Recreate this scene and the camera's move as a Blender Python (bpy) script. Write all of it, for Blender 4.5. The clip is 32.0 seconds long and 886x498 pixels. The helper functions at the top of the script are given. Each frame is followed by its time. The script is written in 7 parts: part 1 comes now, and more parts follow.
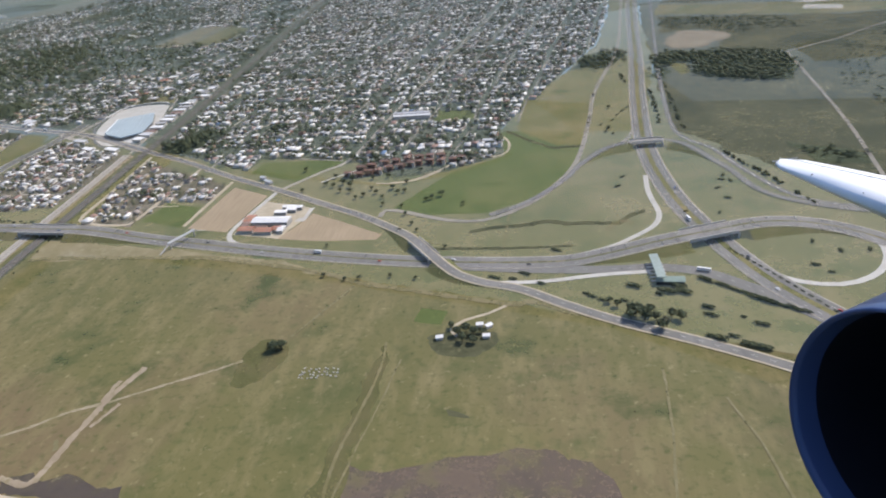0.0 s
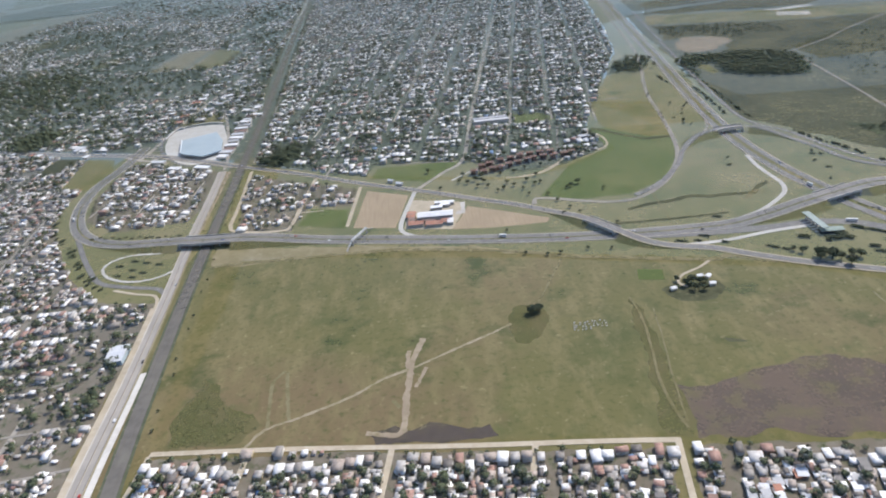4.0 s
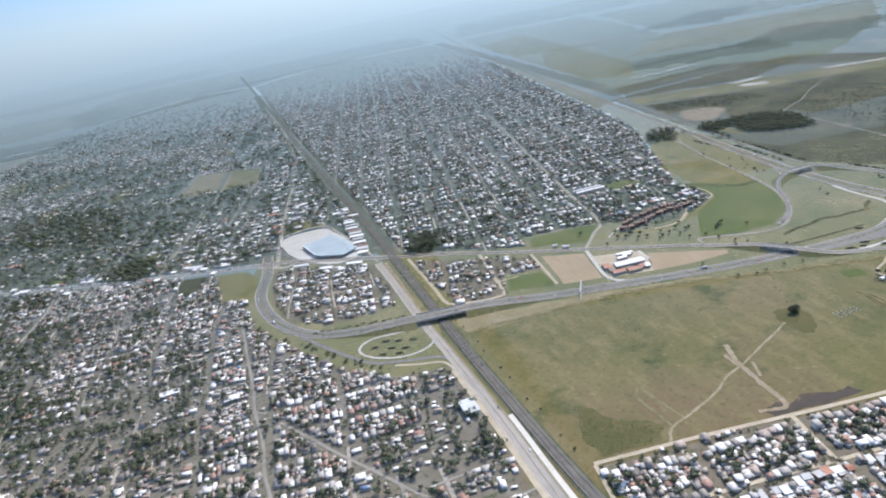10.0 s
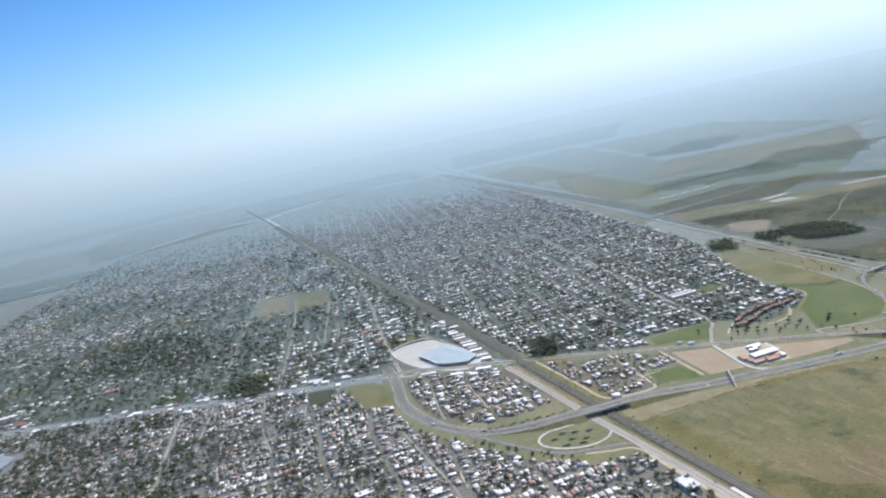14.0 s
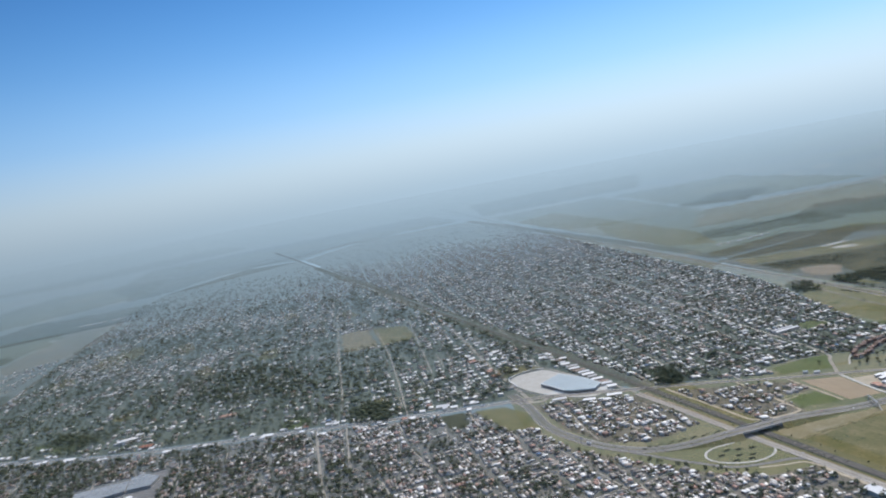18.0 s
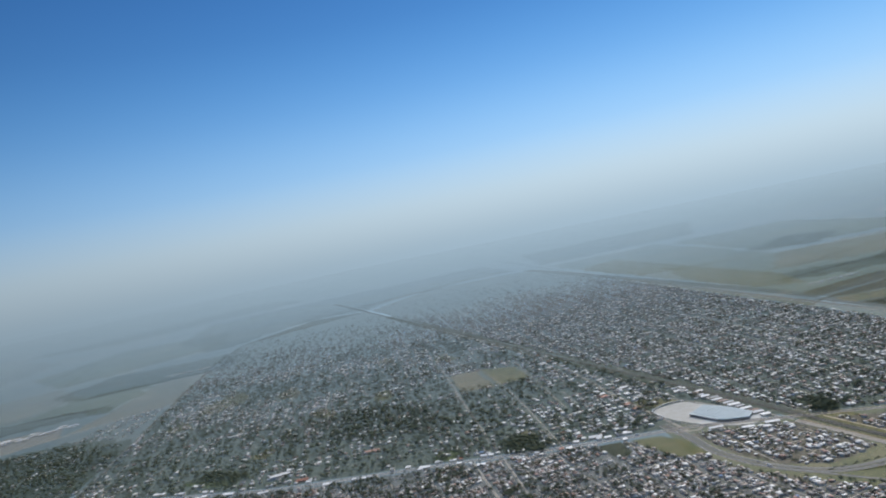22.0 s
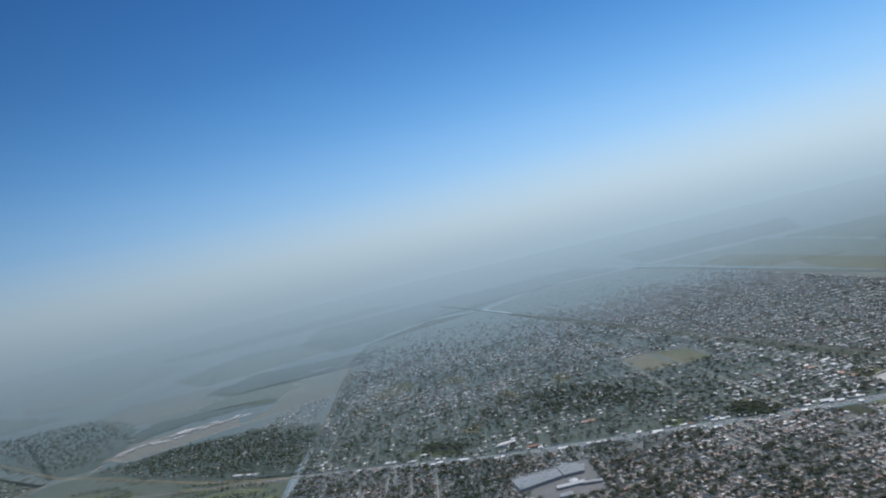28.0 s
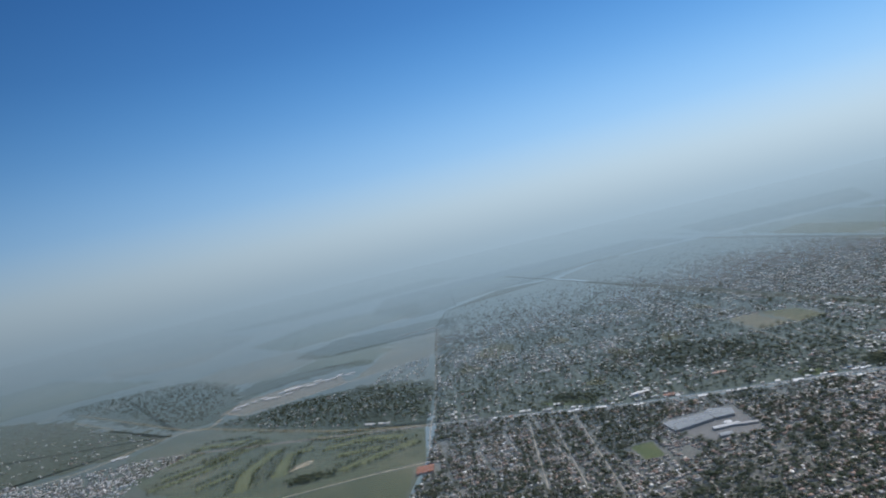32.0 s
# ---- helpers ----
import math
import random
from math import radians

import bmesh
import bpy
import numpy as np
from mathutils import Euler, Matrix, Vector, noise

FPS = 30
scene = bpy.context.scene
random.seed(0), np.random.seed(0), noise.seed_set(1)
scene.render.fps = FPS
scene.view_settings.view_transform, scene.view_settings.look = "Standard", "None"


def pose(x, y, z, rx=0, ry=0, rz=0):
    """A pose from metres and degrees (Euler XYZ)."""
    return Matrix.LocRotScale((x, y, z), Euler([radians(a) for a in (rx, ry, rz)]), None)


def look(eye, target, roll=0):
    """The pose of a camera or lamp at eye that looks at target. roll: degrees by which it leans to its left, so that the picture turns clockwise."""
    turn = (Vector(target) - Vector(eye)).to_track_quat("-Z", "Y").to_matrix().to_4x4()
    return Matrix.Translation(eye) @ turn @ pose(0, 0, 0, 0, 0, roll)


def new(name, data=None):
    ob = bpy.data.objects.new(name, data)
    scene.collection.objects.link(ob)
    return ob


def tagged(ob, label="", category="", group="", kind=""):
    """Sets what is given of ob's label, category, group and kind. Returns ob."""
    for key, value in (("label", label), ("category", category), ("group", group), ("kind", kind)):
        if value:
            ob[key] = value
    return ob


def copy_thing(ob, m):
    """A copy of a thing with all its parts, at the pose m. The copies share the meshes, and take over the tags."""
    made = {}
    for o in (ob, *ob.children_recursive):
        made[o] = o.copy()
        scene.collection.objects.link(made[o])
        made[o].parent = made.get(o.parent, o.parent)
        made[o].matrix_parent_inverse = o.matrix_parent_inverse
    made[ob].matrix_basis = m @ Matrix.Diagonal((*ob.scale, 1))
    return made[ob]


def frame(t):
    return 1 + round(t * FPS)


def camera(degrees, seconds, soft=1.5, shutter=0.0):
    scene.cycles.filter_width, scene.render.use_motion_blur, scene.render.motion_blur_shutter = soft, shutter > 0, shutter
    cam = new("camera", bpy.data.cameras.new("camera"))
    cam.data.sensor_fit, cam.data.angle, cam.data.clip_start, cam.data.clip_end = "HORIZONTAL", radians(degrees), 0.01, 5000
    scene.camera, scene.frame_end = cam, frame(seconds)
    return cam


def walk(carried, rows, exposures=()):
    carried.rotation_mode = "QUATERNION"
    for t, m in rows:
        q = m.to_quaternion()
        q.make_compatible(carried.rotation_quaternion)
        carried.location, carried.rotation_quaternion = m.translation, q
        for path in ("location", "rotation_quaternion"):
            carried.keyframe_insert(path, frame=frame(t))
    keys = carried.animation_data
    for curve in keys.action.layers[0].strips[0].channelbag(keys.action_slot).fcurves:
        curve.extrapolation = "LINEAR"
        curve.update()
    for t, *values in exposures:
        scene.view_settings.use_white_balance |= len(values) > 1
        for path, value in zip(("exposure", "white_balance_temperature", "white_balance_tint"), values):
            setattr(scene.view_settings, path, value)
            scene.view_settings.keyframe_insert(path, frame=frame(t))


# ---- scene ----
# ================= camera and its flight =================
cam = camera(65.5, 32.0, soft=1.95)
PATH = [
    (0, (0.00, 0.00, 155.00), (-15.54, 86.60, 107.47), -8.04),
    (0.5, (-17.51, -8.21, 157.61), (-31.06, 78.26, 109.25), -7.89),
    (1, (-35.11, -15.95, 160.29), (-46.96, 70.45, 111.35), -7.97),
    (1.5, (-52.81, -23.22, 163.03), (-62.74, 63.20, 113.72), -7.93),
    (2, (-70.59, -30.04, 165.84), (-78.45, 57.14, 117.51), -8.09),
    (2.5, (-88.45, -36.42, 168.71), (-94.06, 51.86, 122.08), -8.35),
    (3, (-106.39, -42.37, 171.63), (-110.67, 46.20, 125.39), -8.41),
    (3.5, (-124.40, -47.89, 174.59), (-127.09, 40.57, 128.03), -7.97),
    (4, (-142.47, -53.01, 177.59), (-143.60, 35.24, 130.58), -7.99),
    (4.5, (-160.60, -57.74, 180.62), (-160.19, 30.24, 133.09), -8.22),
    (5, (-178.77, -62.08, 183.67), (-176.86, 25.64, 135.71), -8.53),
    (5.5, (-197.00, -66.06, 186.74), (-193.60, 21.54, 138.63), -8.78),
    (6, (-215.26, -69.68, 189.83), (-210.44, 18.11, 142.18), -8.96),
    (6.5, (-233.56, -72.95, 192.92), (-227.13, 15.21, 146.16), -9.32),
    (7, (-251.89, -75.90, 196.01), (-243.67, 12.75, 150.47), -9.71),
    (7.5, (-270.24, -78.54, 199.09), (-260.11, 10.67, 155.05), -9.81),
    (8, (-288.61, -80.87, 202.16), (-276.77, 8.79, 159.48), -10.21),
    (8.5, (-306.99, -82.91, 205.21), (-293.31, 7.13, 163.91), -10.32),
    (9, (-325.38, -84.68, 208.23), (-309.88, 5.75, 168.46), -10.74),
    (9.5, (-343.77, -86.20, 211.22), (-326.65, 4.58, 172.93), -10.84),
    (10, (-362.15, -87.47, 214.18), (-343.63, 3.75, 177.61), -11.37),
    (10.5, (-380.53, -88.51, 217.09), (-360.73, 3.19, 182.45), -11.49),
    (11, (-398.90, -89.33, 219.95), (-377.74, 2.89, 187.59), -12.05),
    (11.5, (-417.24, -89.95, 222.76), (-394.26, 2.62, 192.74), -12.04),
    (12, (-435.57, -90.39, 225.52), (-411.34, 2.59, 197.82), -12.08),
    (12.5, (-453.87, -90.65, 228.21), (-428.34, 2.50, 202.31), -11.77),
    (13, (-472.15, -90.75, 230.83), (-445.62, 2.65, 206.94), -11.69),
    (13.5, (-490.39, -90.71, 233.38), (-462.92, 2.90, 211.42), -11.72),
    (14, (-508.59, -90.54, 235.85), (-480.56, 3.34, 215.86), -11.79),
    (14.5, (-526.76, -90.25, 238.25), (-498.00, 3.80, 220.16), -11.80),
    (15, (-544.88, -89.86, 240.56), (-515.57, 4.19, 223.38), -11.57),
    (15.5, (-562.96, -89.38, 242.79), (-533.16, 4.60, 226.06), -11.24),
    (16, (-581.00, -88.82, 244.93), (-550.76, 5.07, 228.50), -10.85),
    (16.5, (-598.98, -88.20, 246.98), (-568.33, 5.63, 230.95), -10.41),
    (17, (-616.92, -87.52, 248.93), (-585.93, 6.29, 233.48), -9.88),
    (17.5, (-634.81, -86.80, 250.80), (-603.89, 7.16, 236.16), -10.34),
    (18, (-652.65, -86.06, 252.57), (-621.55, 8.04, 239.24), -10.43),
    (18.5, (-670.44, -85.30, 254.24), (-639.15, 8.95, 242.53), -10.66),
    (19, (-688.19, -84.54, 255.82), (-656.92, 9.97, 246.35), -10.99),
    (19.5, (-705.88, -83.78, 257.31), (-674.16, 10.75, 249.74), -10.81),
    (20, (-723.52, -83.05, 258.70), (-692.14, 11.69, 252.31), -10.68),
    (20.5, (-741.12, -82.33, 260.00), (-710.08, 12.56, 254.32), -10.99),
    (21, (-758.68, -81.66, 261.21), (-728.12, 13.39, 255.52), -11.09),
    (21.5, (-776.20, -81.02, 262.34), (-746.16, 14.19, 256.63), -11.19),
    (22, (-793.68, -80.45, 263.38), (-763.95, 14.90, 258.44), -11.42),
    (22.5, (-811.12, -79.93, 264.34), (-781.87, 15.55, 259.11), -11.26),
    (23, (-828.54, -79.49, 265.22), (-799.89, 16.17, 259.84), -11.17),
    (23.5, (-845.93, -79.12, 266.04), (-817.76, 16.68, 260.51), -11.26),
    (24, (-863.30, -78.83, 266.79), (-835.68, 17.16, 261.93), -11.86),
    (24.5, (-880.67, -78.63, 267.48), (-853.35, 17.48, 263.36), -12.04),
    (25, (-898.02, -78.52, 268.12), (-871.09, 17.73, 265.09), -12.46),
    (25.5, (-915.38, -78.51, 268.71), (-888.82, 17.87, 266.48), -12.66),
    (26, (-932.74, -78.61, 269.28), (-906.68, 17.92, 267.70), -12.86),
    (26.5, (-950.13, -78.80, 269.81), (-924.59, 17.88, 268.86), -13.06),
    (27, (-967.54, -79.11, 270.33), (-942.64, 17.74, 269.77), -13.22),
    (27.5, (-984.99, -79.52, 270.85), (-960.91, 17.54, 270.23), -13.27),
    (28, (-1002.49, -80.04, 271.37), (-979.66, 17.31, 269.64), -13.05),
    (28.5, (-1020.04, -80.66, 271.91), (-997.88, 16.81, 269.18), -12.81),
    (29, (-1037.67, -81.40, 272.48), (-1016.30, 16.20, 268.13), -12.82),
    (29.5, (-1055.38, -82.24, 273.10), (-1035.10, 15.54, 267.69), -12.67),
    (30, (-1073.20, -83.18, 273.78), (-1053.83, 14.71, 267.29), -12.24),
    (30.5, (-1091.12, -84.22, 274.53), (-1072.51, 13.78, 267.42), -12.22),
    (31, (-1109.17, -85.35, 275.38), (-1091.12, 12.81, 269.25), -12.72),
    (31.5, (-1127.37, -86.58, 276.34), (-1109.44, 11.69, 271.61), -12.91),
    (32, (-1145.73, -87.88, 277.43), (-1128.05, 10.47, 273.55), -13.24),
]
EXPOSURES = [(0.0, 0.56, 6750, 14), (3.0, 0.56, 6550, 13), (6.0, 0.58, 6450, 13), (11.0, 0.70, 6350, 13), (14.0, 0.68, 6380, 13), (17.0, 0.42, 6400, 12), (20.0, 0.14, 6500, 11), (23.0, 0.06, 6450, 10), (32.0, 0.0, 6350, 10)]
walk(cam, [(t, look(eye, target, roll)) for t, eye, target, roll in PATH], EXPOSURES)

# ================= sky, haze and sun =================
SUN_AZ, SUN_EL = radians(48), radians(48)
world = bpy.data.worlds.new("sky")
scene.world = world
world.use_nodes = True
wt = world.node_tree
wt.nodes.clear()
w_out = wt.nodes.new("ShaderNodeOutputWorld")
w_bg = wt.nodes.new("ShaderNodeBackground")
w_sky = wt.nodes.new("ShaderNodeTexSky")
w_sky.sky_type = "NISHITA"
w_sky.sun_disc = False
w_sky.sun_elevation, w_sky.sun_rotation = SUN_EL, SUN_AZ
w_sky.air_density, w_sky.dust_density, w_sky.ozone_density = 1.2, 1.0, 1.6
w_gain = wt.nodes.new("ShaderNodeVectorMath")
w_gain.operation = "SCALE"
w_gain.inputs["Scale"].default_value = 0.19
wt.links.new(w_sky.outputs[0], w_gain.inputs[0])
w_co = wt.nodes.new("ShaderNodeTexCoord")
w_sep = wt.nodes.new("ShaderNodeSeparateXYZ")
wt.links.new(w_co.outputs["Generated"], w_sep.inputs[0])
w_map = wt.nodes.new("ShaderNodeMapRange")
w_map.inputs["From Min"].default_value, w_map.inputs["From Max"].default_value = -0.5, 0.6
wt.links.new(w_sep.outputs["Z"], w_map.inputs["Value"])


def ramp(nt, stops, mode="LINEAR"):
    node = nt.nodes.new("ShaderNodeValToRGB")
    node.color_ramp.interpolation = mode
    el = node.color_ramp.elements
    while len(el) > 1:
        el.remove(el[-1])
    el[0].position, el[0].color = stops[0][0], (*stops[0][1], 1)
    for p, c in stops[1:]:
        el.new(p).color = (*c, 1)
    return node


# ground haze below and just above the horizon, clearing to blue upwards, brighter towards the sun; its low colours show
# through the faded land
w_haze = ramp(wt, [(0.0000, (0.305, 0.462, 0.66)), (0.2727, (0.305, 0.462, 0.66)), (0.3682, (0.258, 0.368, 0.465)), (0.4182, (0.285, 0.385, 0.465)), (0.4545, (0.40, 0.505, 0.58)), (0.4864, (0.425, 0.555, 0.65)), (0.5364, (0.275, 0.51, 0.79)), (0.6182, (0.122, 0.335, 0.68)), (0.7091, (0.060, 0.21, 0.52)), (0.8364, (0.031, 0.13, 0.385)), (1.0000, (0.03, 0.11, 0.32))], "B_SPLINE")
w_mask = ramp(wt, [(0.0, (1, 1, 1)), (0.89, (1, 1, 1)), (1.0, (0, 0, 0))], "EASE")
for n in (w_haze, w_mask):
    wt.links.new(w_map.outputs[0], n.inputs[0])
w_dot = wt.nodes.new("ShaderNodeVectorMath")
w_dot.operation = "DOT_PRODUCT"
w_dot.inputs[1].default_value = (math.sin(SUN_AZ), math.cos(SUN_AZ), 0)
wt.links.new(w_co.outputs["Generated"], w_dot.inputs[0])
w_side = wt.nodes.new("ShaderNodeMapRange")
for k, v in (("From Min", 0.3), ("From Max", 1.0), ("To Min", 0.72), ("To Max", 1.25)):
    w_side.inputs[k].default_value = v
wt.links.new(w_dot.outputs["Value"], w_side.inputs["Value"])
w_lit = wt.nodes.new("ShaderNodeVectorMath")
w_lit.operation = "SCALE"
wt.links.new(w_haze.outputs[0], w_lit.inputs[0])
wt.links.new(w_side.outputs[0], w_lit.inputs["Scale"])
w_mix = wt.nodes.new("ShaderNodeMix")
w_mix.data_type = "RGBA"
wt.links.new(w_mask.outputs[0], w_mix.inputs[0])
wt.links.new(w_gain.outputs[0], w_mix.inputs[6])
wt.links.new(w_lit.outputs[0], w_mix.inputs[7])
wt.links.new(w_mix.outputs[2], w_bg.inputs[0])
wt.links.new(w_bg.outputs[0], w_out.inputs[0])

sun = new("sun", bpy.data.lights.new("sun", "SUN"))
sun.data.energy, sun.data.angle, sun.data.color = 3.9, radians(0.53), (1.0, 0.96, 0.89)
sun.matrix_world = look((math.sin(SUN_AZ) * math.cos(SUN_EL) * 100, math.cos(SUN_AZ) * math.cos(SUN_EL) * 100, math.sin(SUN_EL) * 100), (0, 0, 0))


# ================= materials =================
def haze_fade(nt, shader, layers):
    """Haze put into the material: surfaces turn transparent with the distance from the airway, sooner towards the sun,
    so the sky's haze colour shows.
    """
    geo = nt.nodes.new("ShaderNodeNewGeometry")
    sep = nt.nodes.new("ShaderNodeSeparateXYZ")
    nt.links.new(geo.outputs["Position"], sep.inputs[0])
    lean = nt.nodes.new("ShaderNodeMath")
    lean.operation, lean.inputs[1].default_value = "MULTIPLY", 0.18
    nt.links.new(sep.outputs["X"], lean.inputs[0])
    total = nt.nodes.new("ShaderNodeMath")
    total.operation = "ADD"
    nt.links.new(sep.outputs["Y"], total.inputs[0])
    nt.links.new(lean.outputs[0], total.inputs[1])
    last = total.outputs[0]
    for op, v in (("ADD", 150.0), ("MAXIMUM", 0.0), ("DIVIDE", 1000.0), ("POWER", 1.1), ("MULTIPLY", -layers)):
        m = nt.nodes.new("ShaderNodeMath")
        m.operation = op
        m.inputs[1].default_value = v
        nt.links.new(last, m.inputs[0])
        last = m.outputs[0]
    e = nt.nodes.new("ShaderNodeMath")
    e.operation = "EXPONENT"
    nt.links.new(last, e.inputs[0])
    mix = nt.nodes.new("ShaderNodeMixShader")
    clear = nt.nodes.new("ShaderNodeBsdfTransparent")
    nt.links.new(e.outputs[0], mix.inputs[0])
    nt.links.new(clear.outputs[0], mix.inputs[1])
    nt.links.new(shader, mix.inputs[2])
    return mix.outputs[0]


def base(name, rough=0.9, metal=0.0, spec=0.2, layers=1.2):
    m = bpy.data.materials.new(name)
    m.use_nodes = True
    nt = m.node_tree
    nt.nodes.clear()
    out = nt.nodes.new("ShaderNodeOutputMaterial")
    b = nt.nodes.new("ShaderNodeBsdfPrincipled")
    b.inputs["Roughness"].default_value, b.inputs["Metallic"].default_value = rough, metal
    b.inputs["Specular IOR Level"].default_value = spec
    # layers is the strength of the painted haze; 0 leaves the surface opaque
    nt.links.new(haze_fade(nt, b.outputs[0], layers) if layers else b.outputs[0], out.inputs[0])
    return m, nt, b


def noise_fac(nt, scale, detail=4.0, rough=0.55, lo=0.3, hi=0.7, stretch=None):
    geo = nt.nodes.new("ShaderNodeNewGeometry")
    src = geo.outputs["Position"]
    if stretch:
        mp = nt.nodes.new("ShaderNodeMapping")
        mp.inputs["Rotation"].default_value[2] = stretch[0]
        mp.inputs["Scale"].default_value = (stretch[1], stretch[2], 1)
        nt.links.new(src, mp.inputs[0])
        src = mp.outputs[0]
    n = nt.nodes.new("ShaderNodeTexNoise")
    n.inputs["Scale"].default_value, n.inputs["Detail"].default_value, n.inputs["Roughness"].default_value = scale, detail, rough
    nt.links.new(src, n.inputs["Vector"])
    mr = nt.nodes.new("ShaderNodeMapRange")
    mr.inputs["From Min"].default_value, mr.inputs["From Max"].default_value = lo, hi
    nt.links.new(n.outputs[0], mr.inputs[0])
    return mr.outputs[0]


def blend(nt, fac, a, b):
    mx = nt.nodes.new("ShaderNodeMix")
    mx.data_type = "RGBA"
    nt.links.new(fac, mx.inputs[0])
    for sock, v in ((mx.inputs[6], a), (mx.inputs[7], b)):
        if isinstance(v, tuple):
            sock.default_value = (*v, 1)
        else:
            nt.links.new(v, sock)
    return mx.outputs[2]


def land(name, mixes, rough=0.95, spec=0.1, layers=1.0):
    """mixes: first colour, then (colour, noise scale, lo, hi[, stretch])."""
    m, nt, b = base(name, rough, 0, spec, layers)
    col = mixes[0]
    for lay in mixes[1:]:
        c, sc, lo, hi = lay[:4]
        col = blend(nt, noise_fac(nt, sc, 5, 0.6, lo, hi, lay[4] if len(lay) > 4 else None), col, c)
    nt.links.new(col, b.inputs["Base Color"])
    return m


# layers sets how soon each ground surface gives way to the haze colour
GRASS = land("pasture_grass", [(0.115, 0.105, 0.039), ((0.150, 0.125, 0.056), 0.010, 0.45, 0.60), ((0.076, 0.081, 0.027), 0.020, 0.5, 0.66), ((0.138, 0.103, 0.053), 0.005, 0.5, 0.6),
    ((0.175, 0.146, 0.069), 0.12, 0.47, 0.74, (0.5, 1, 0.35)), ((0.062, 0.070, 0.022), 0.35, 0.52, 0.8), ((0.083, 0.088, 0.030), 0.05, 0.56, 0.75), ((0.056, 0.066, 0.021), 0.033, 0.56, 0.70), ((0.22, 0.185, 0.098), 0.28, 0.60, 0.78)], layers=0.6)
WEEDY = land("weedy_tussocks", [(0.094, 0.094, 0.037), ((0.066, 0.071, 0.027), 0.45, 0.46, 0.64), ((0.14, 0.125, 0.06), 1.1, 0.54, 0.7), ((0.116, 0.104, 0.048), 0.08, 0.45, 0.6)])
FAINT = land("trodden_grass", [(0.185, 0.162, 0.092), ((0.125, 0.114, 0.052), 0.15, 0.42, 0.62), ((0.24, 0.21, 0.13), 0.6, 0.5, 0.8)])
PATHS = land("worn_earth_path", [(0.29, 0.245, 0.17), ((0.20, 0.175, 0.10), 0.2, 0.42, 0.62), ((0.35, 0.30, 0.22), 0.6, 0.5, 0.8)])
MEADOW = land("verge_grass", [(0.138, 0.132, 0.052), ((0.205, 0.175, 0.085), 0.018, 0.46, 0.66), ((0.080, 0.098, 0.034), 0.03, 0.52, 0.7), ((0.19, 0.162, 0.078), 0.09, 0.5, 0.75), ((0.085, 0.100, 0.036), 0.25, 0.52, 0.85), ((0.24, 0.205, 0.12), 0.5, 0.62, 0.78)], layers=0.85)
LUSH = land("lush_grass", [(0.086, 0.114, 0.037), ((0.125, 0.135, 0.052), 0.02, 0.45, 0.68), ((0.064, 0.092, 0.028), 0.06, 0.5, 0.75), ((0.108, 0.122, 0.045), 0.3, 0.5, 0.8)], layers=0.85)
DRY = land("dry_pale_grass", [(0.24, 0.205, 0.125), ((0.17, 0.15, 0.08), 0.04, 0.42, 0.65), ((0.30, 0.26, 0.17), 0.2, 0.5, 0.8)])
SCRUB = land("scrub", [(0.070, 0.071, 0.039), ((0.047, 0.052, 0.028), 0.15, 0.45, 0.6), ((0.098, 0.094, 0.050), 0.03, 0.5, 0.75), ((0.13, 0.117, 0.066), 0.4, 0.56, 0.8), ((0.040, 0.046, 0.026), 0.012, 0.52, 0.62)], layers=0.38)
GARDEN = land("garden_ground", [(0.080, 0.090, 0.058), ((0.14, 0.132, 0.09), 0.05, 0.54, 0.70), ((0.052, 0.064, 0.038), 0.2, 0.45, 0.65), ((0.18, 0.168, 0.13), 0.31, 0.60, 0.72)], layers=0.45)
LANE = land("earth_lane", [(0.27, 0.25, 0.215), ((0.20, 0.188, 0.165), 0.05, 0.42, 0.65), ((0.34, 0.31, 0.26), 0.3, 0.5, 0.8)])
YARD = land("yard_soil", [(0.150, 0.129, 0.098), ((0.21, 0.19, 0.155), 0.08, 0.5, 0.7), ((0.055, 0.075, 0.028), 0.25, 0.52, 0.68), ((0.24, 0.225, 0.20), 0.5, 0.6, 0.75)])
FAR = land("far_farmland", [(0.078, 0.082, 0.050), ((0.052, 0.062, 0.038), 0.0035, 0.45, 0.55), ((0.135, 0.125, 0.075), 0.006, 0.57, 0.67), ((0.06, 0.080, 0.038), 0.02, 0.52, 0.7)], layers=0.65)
# far_farmland again, for a second sheet that weakens the painted haze
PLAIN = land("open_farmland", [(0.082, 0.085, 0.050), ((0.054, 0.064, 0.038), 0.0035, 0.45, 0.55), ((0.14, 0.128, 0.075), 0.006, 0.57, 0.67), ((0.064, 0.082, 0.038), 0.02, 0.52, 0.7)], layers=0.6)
PLOUGH = land("dry_ploughed_soil", [(0.32, 0.25, 0.17), ((0.37, 0.29, 0.20), 0.04, 0.4, 0.7), ((0.28, 0.215, 0.145), 1.2, 0.45, 0.75, (0.14, 1.0, 0.05))])
BURNT = land("burnt_stubble", [(0.118, 0.090, 0.072), ((0.078, 0.064, 0.056), 0.05, 0.4, 0.7), ((0.13, 0.115, 0.062), 0.09, 0.5, 0.72), ((0.16, 0.125, 0.085), 0.6, 0.5, 0.8)])
SCORCH = land("scorched_ground", [(0.075, 0.062, 0.055), ((0.115, 0.10, 0.06), 0.15, 0.48, 0.7), ((0.05, 0.043, 0.04), 0.4, 0.45, 0.7)])
DIRT = land("pale_dirt", [(0.44, 0.38, 0.285), ((0.34, 0.29, 0.21), 0.1, 0.4, 0.7), ((0.5, 0.45, 0.36), 0.5, 0.5, 0.8)])
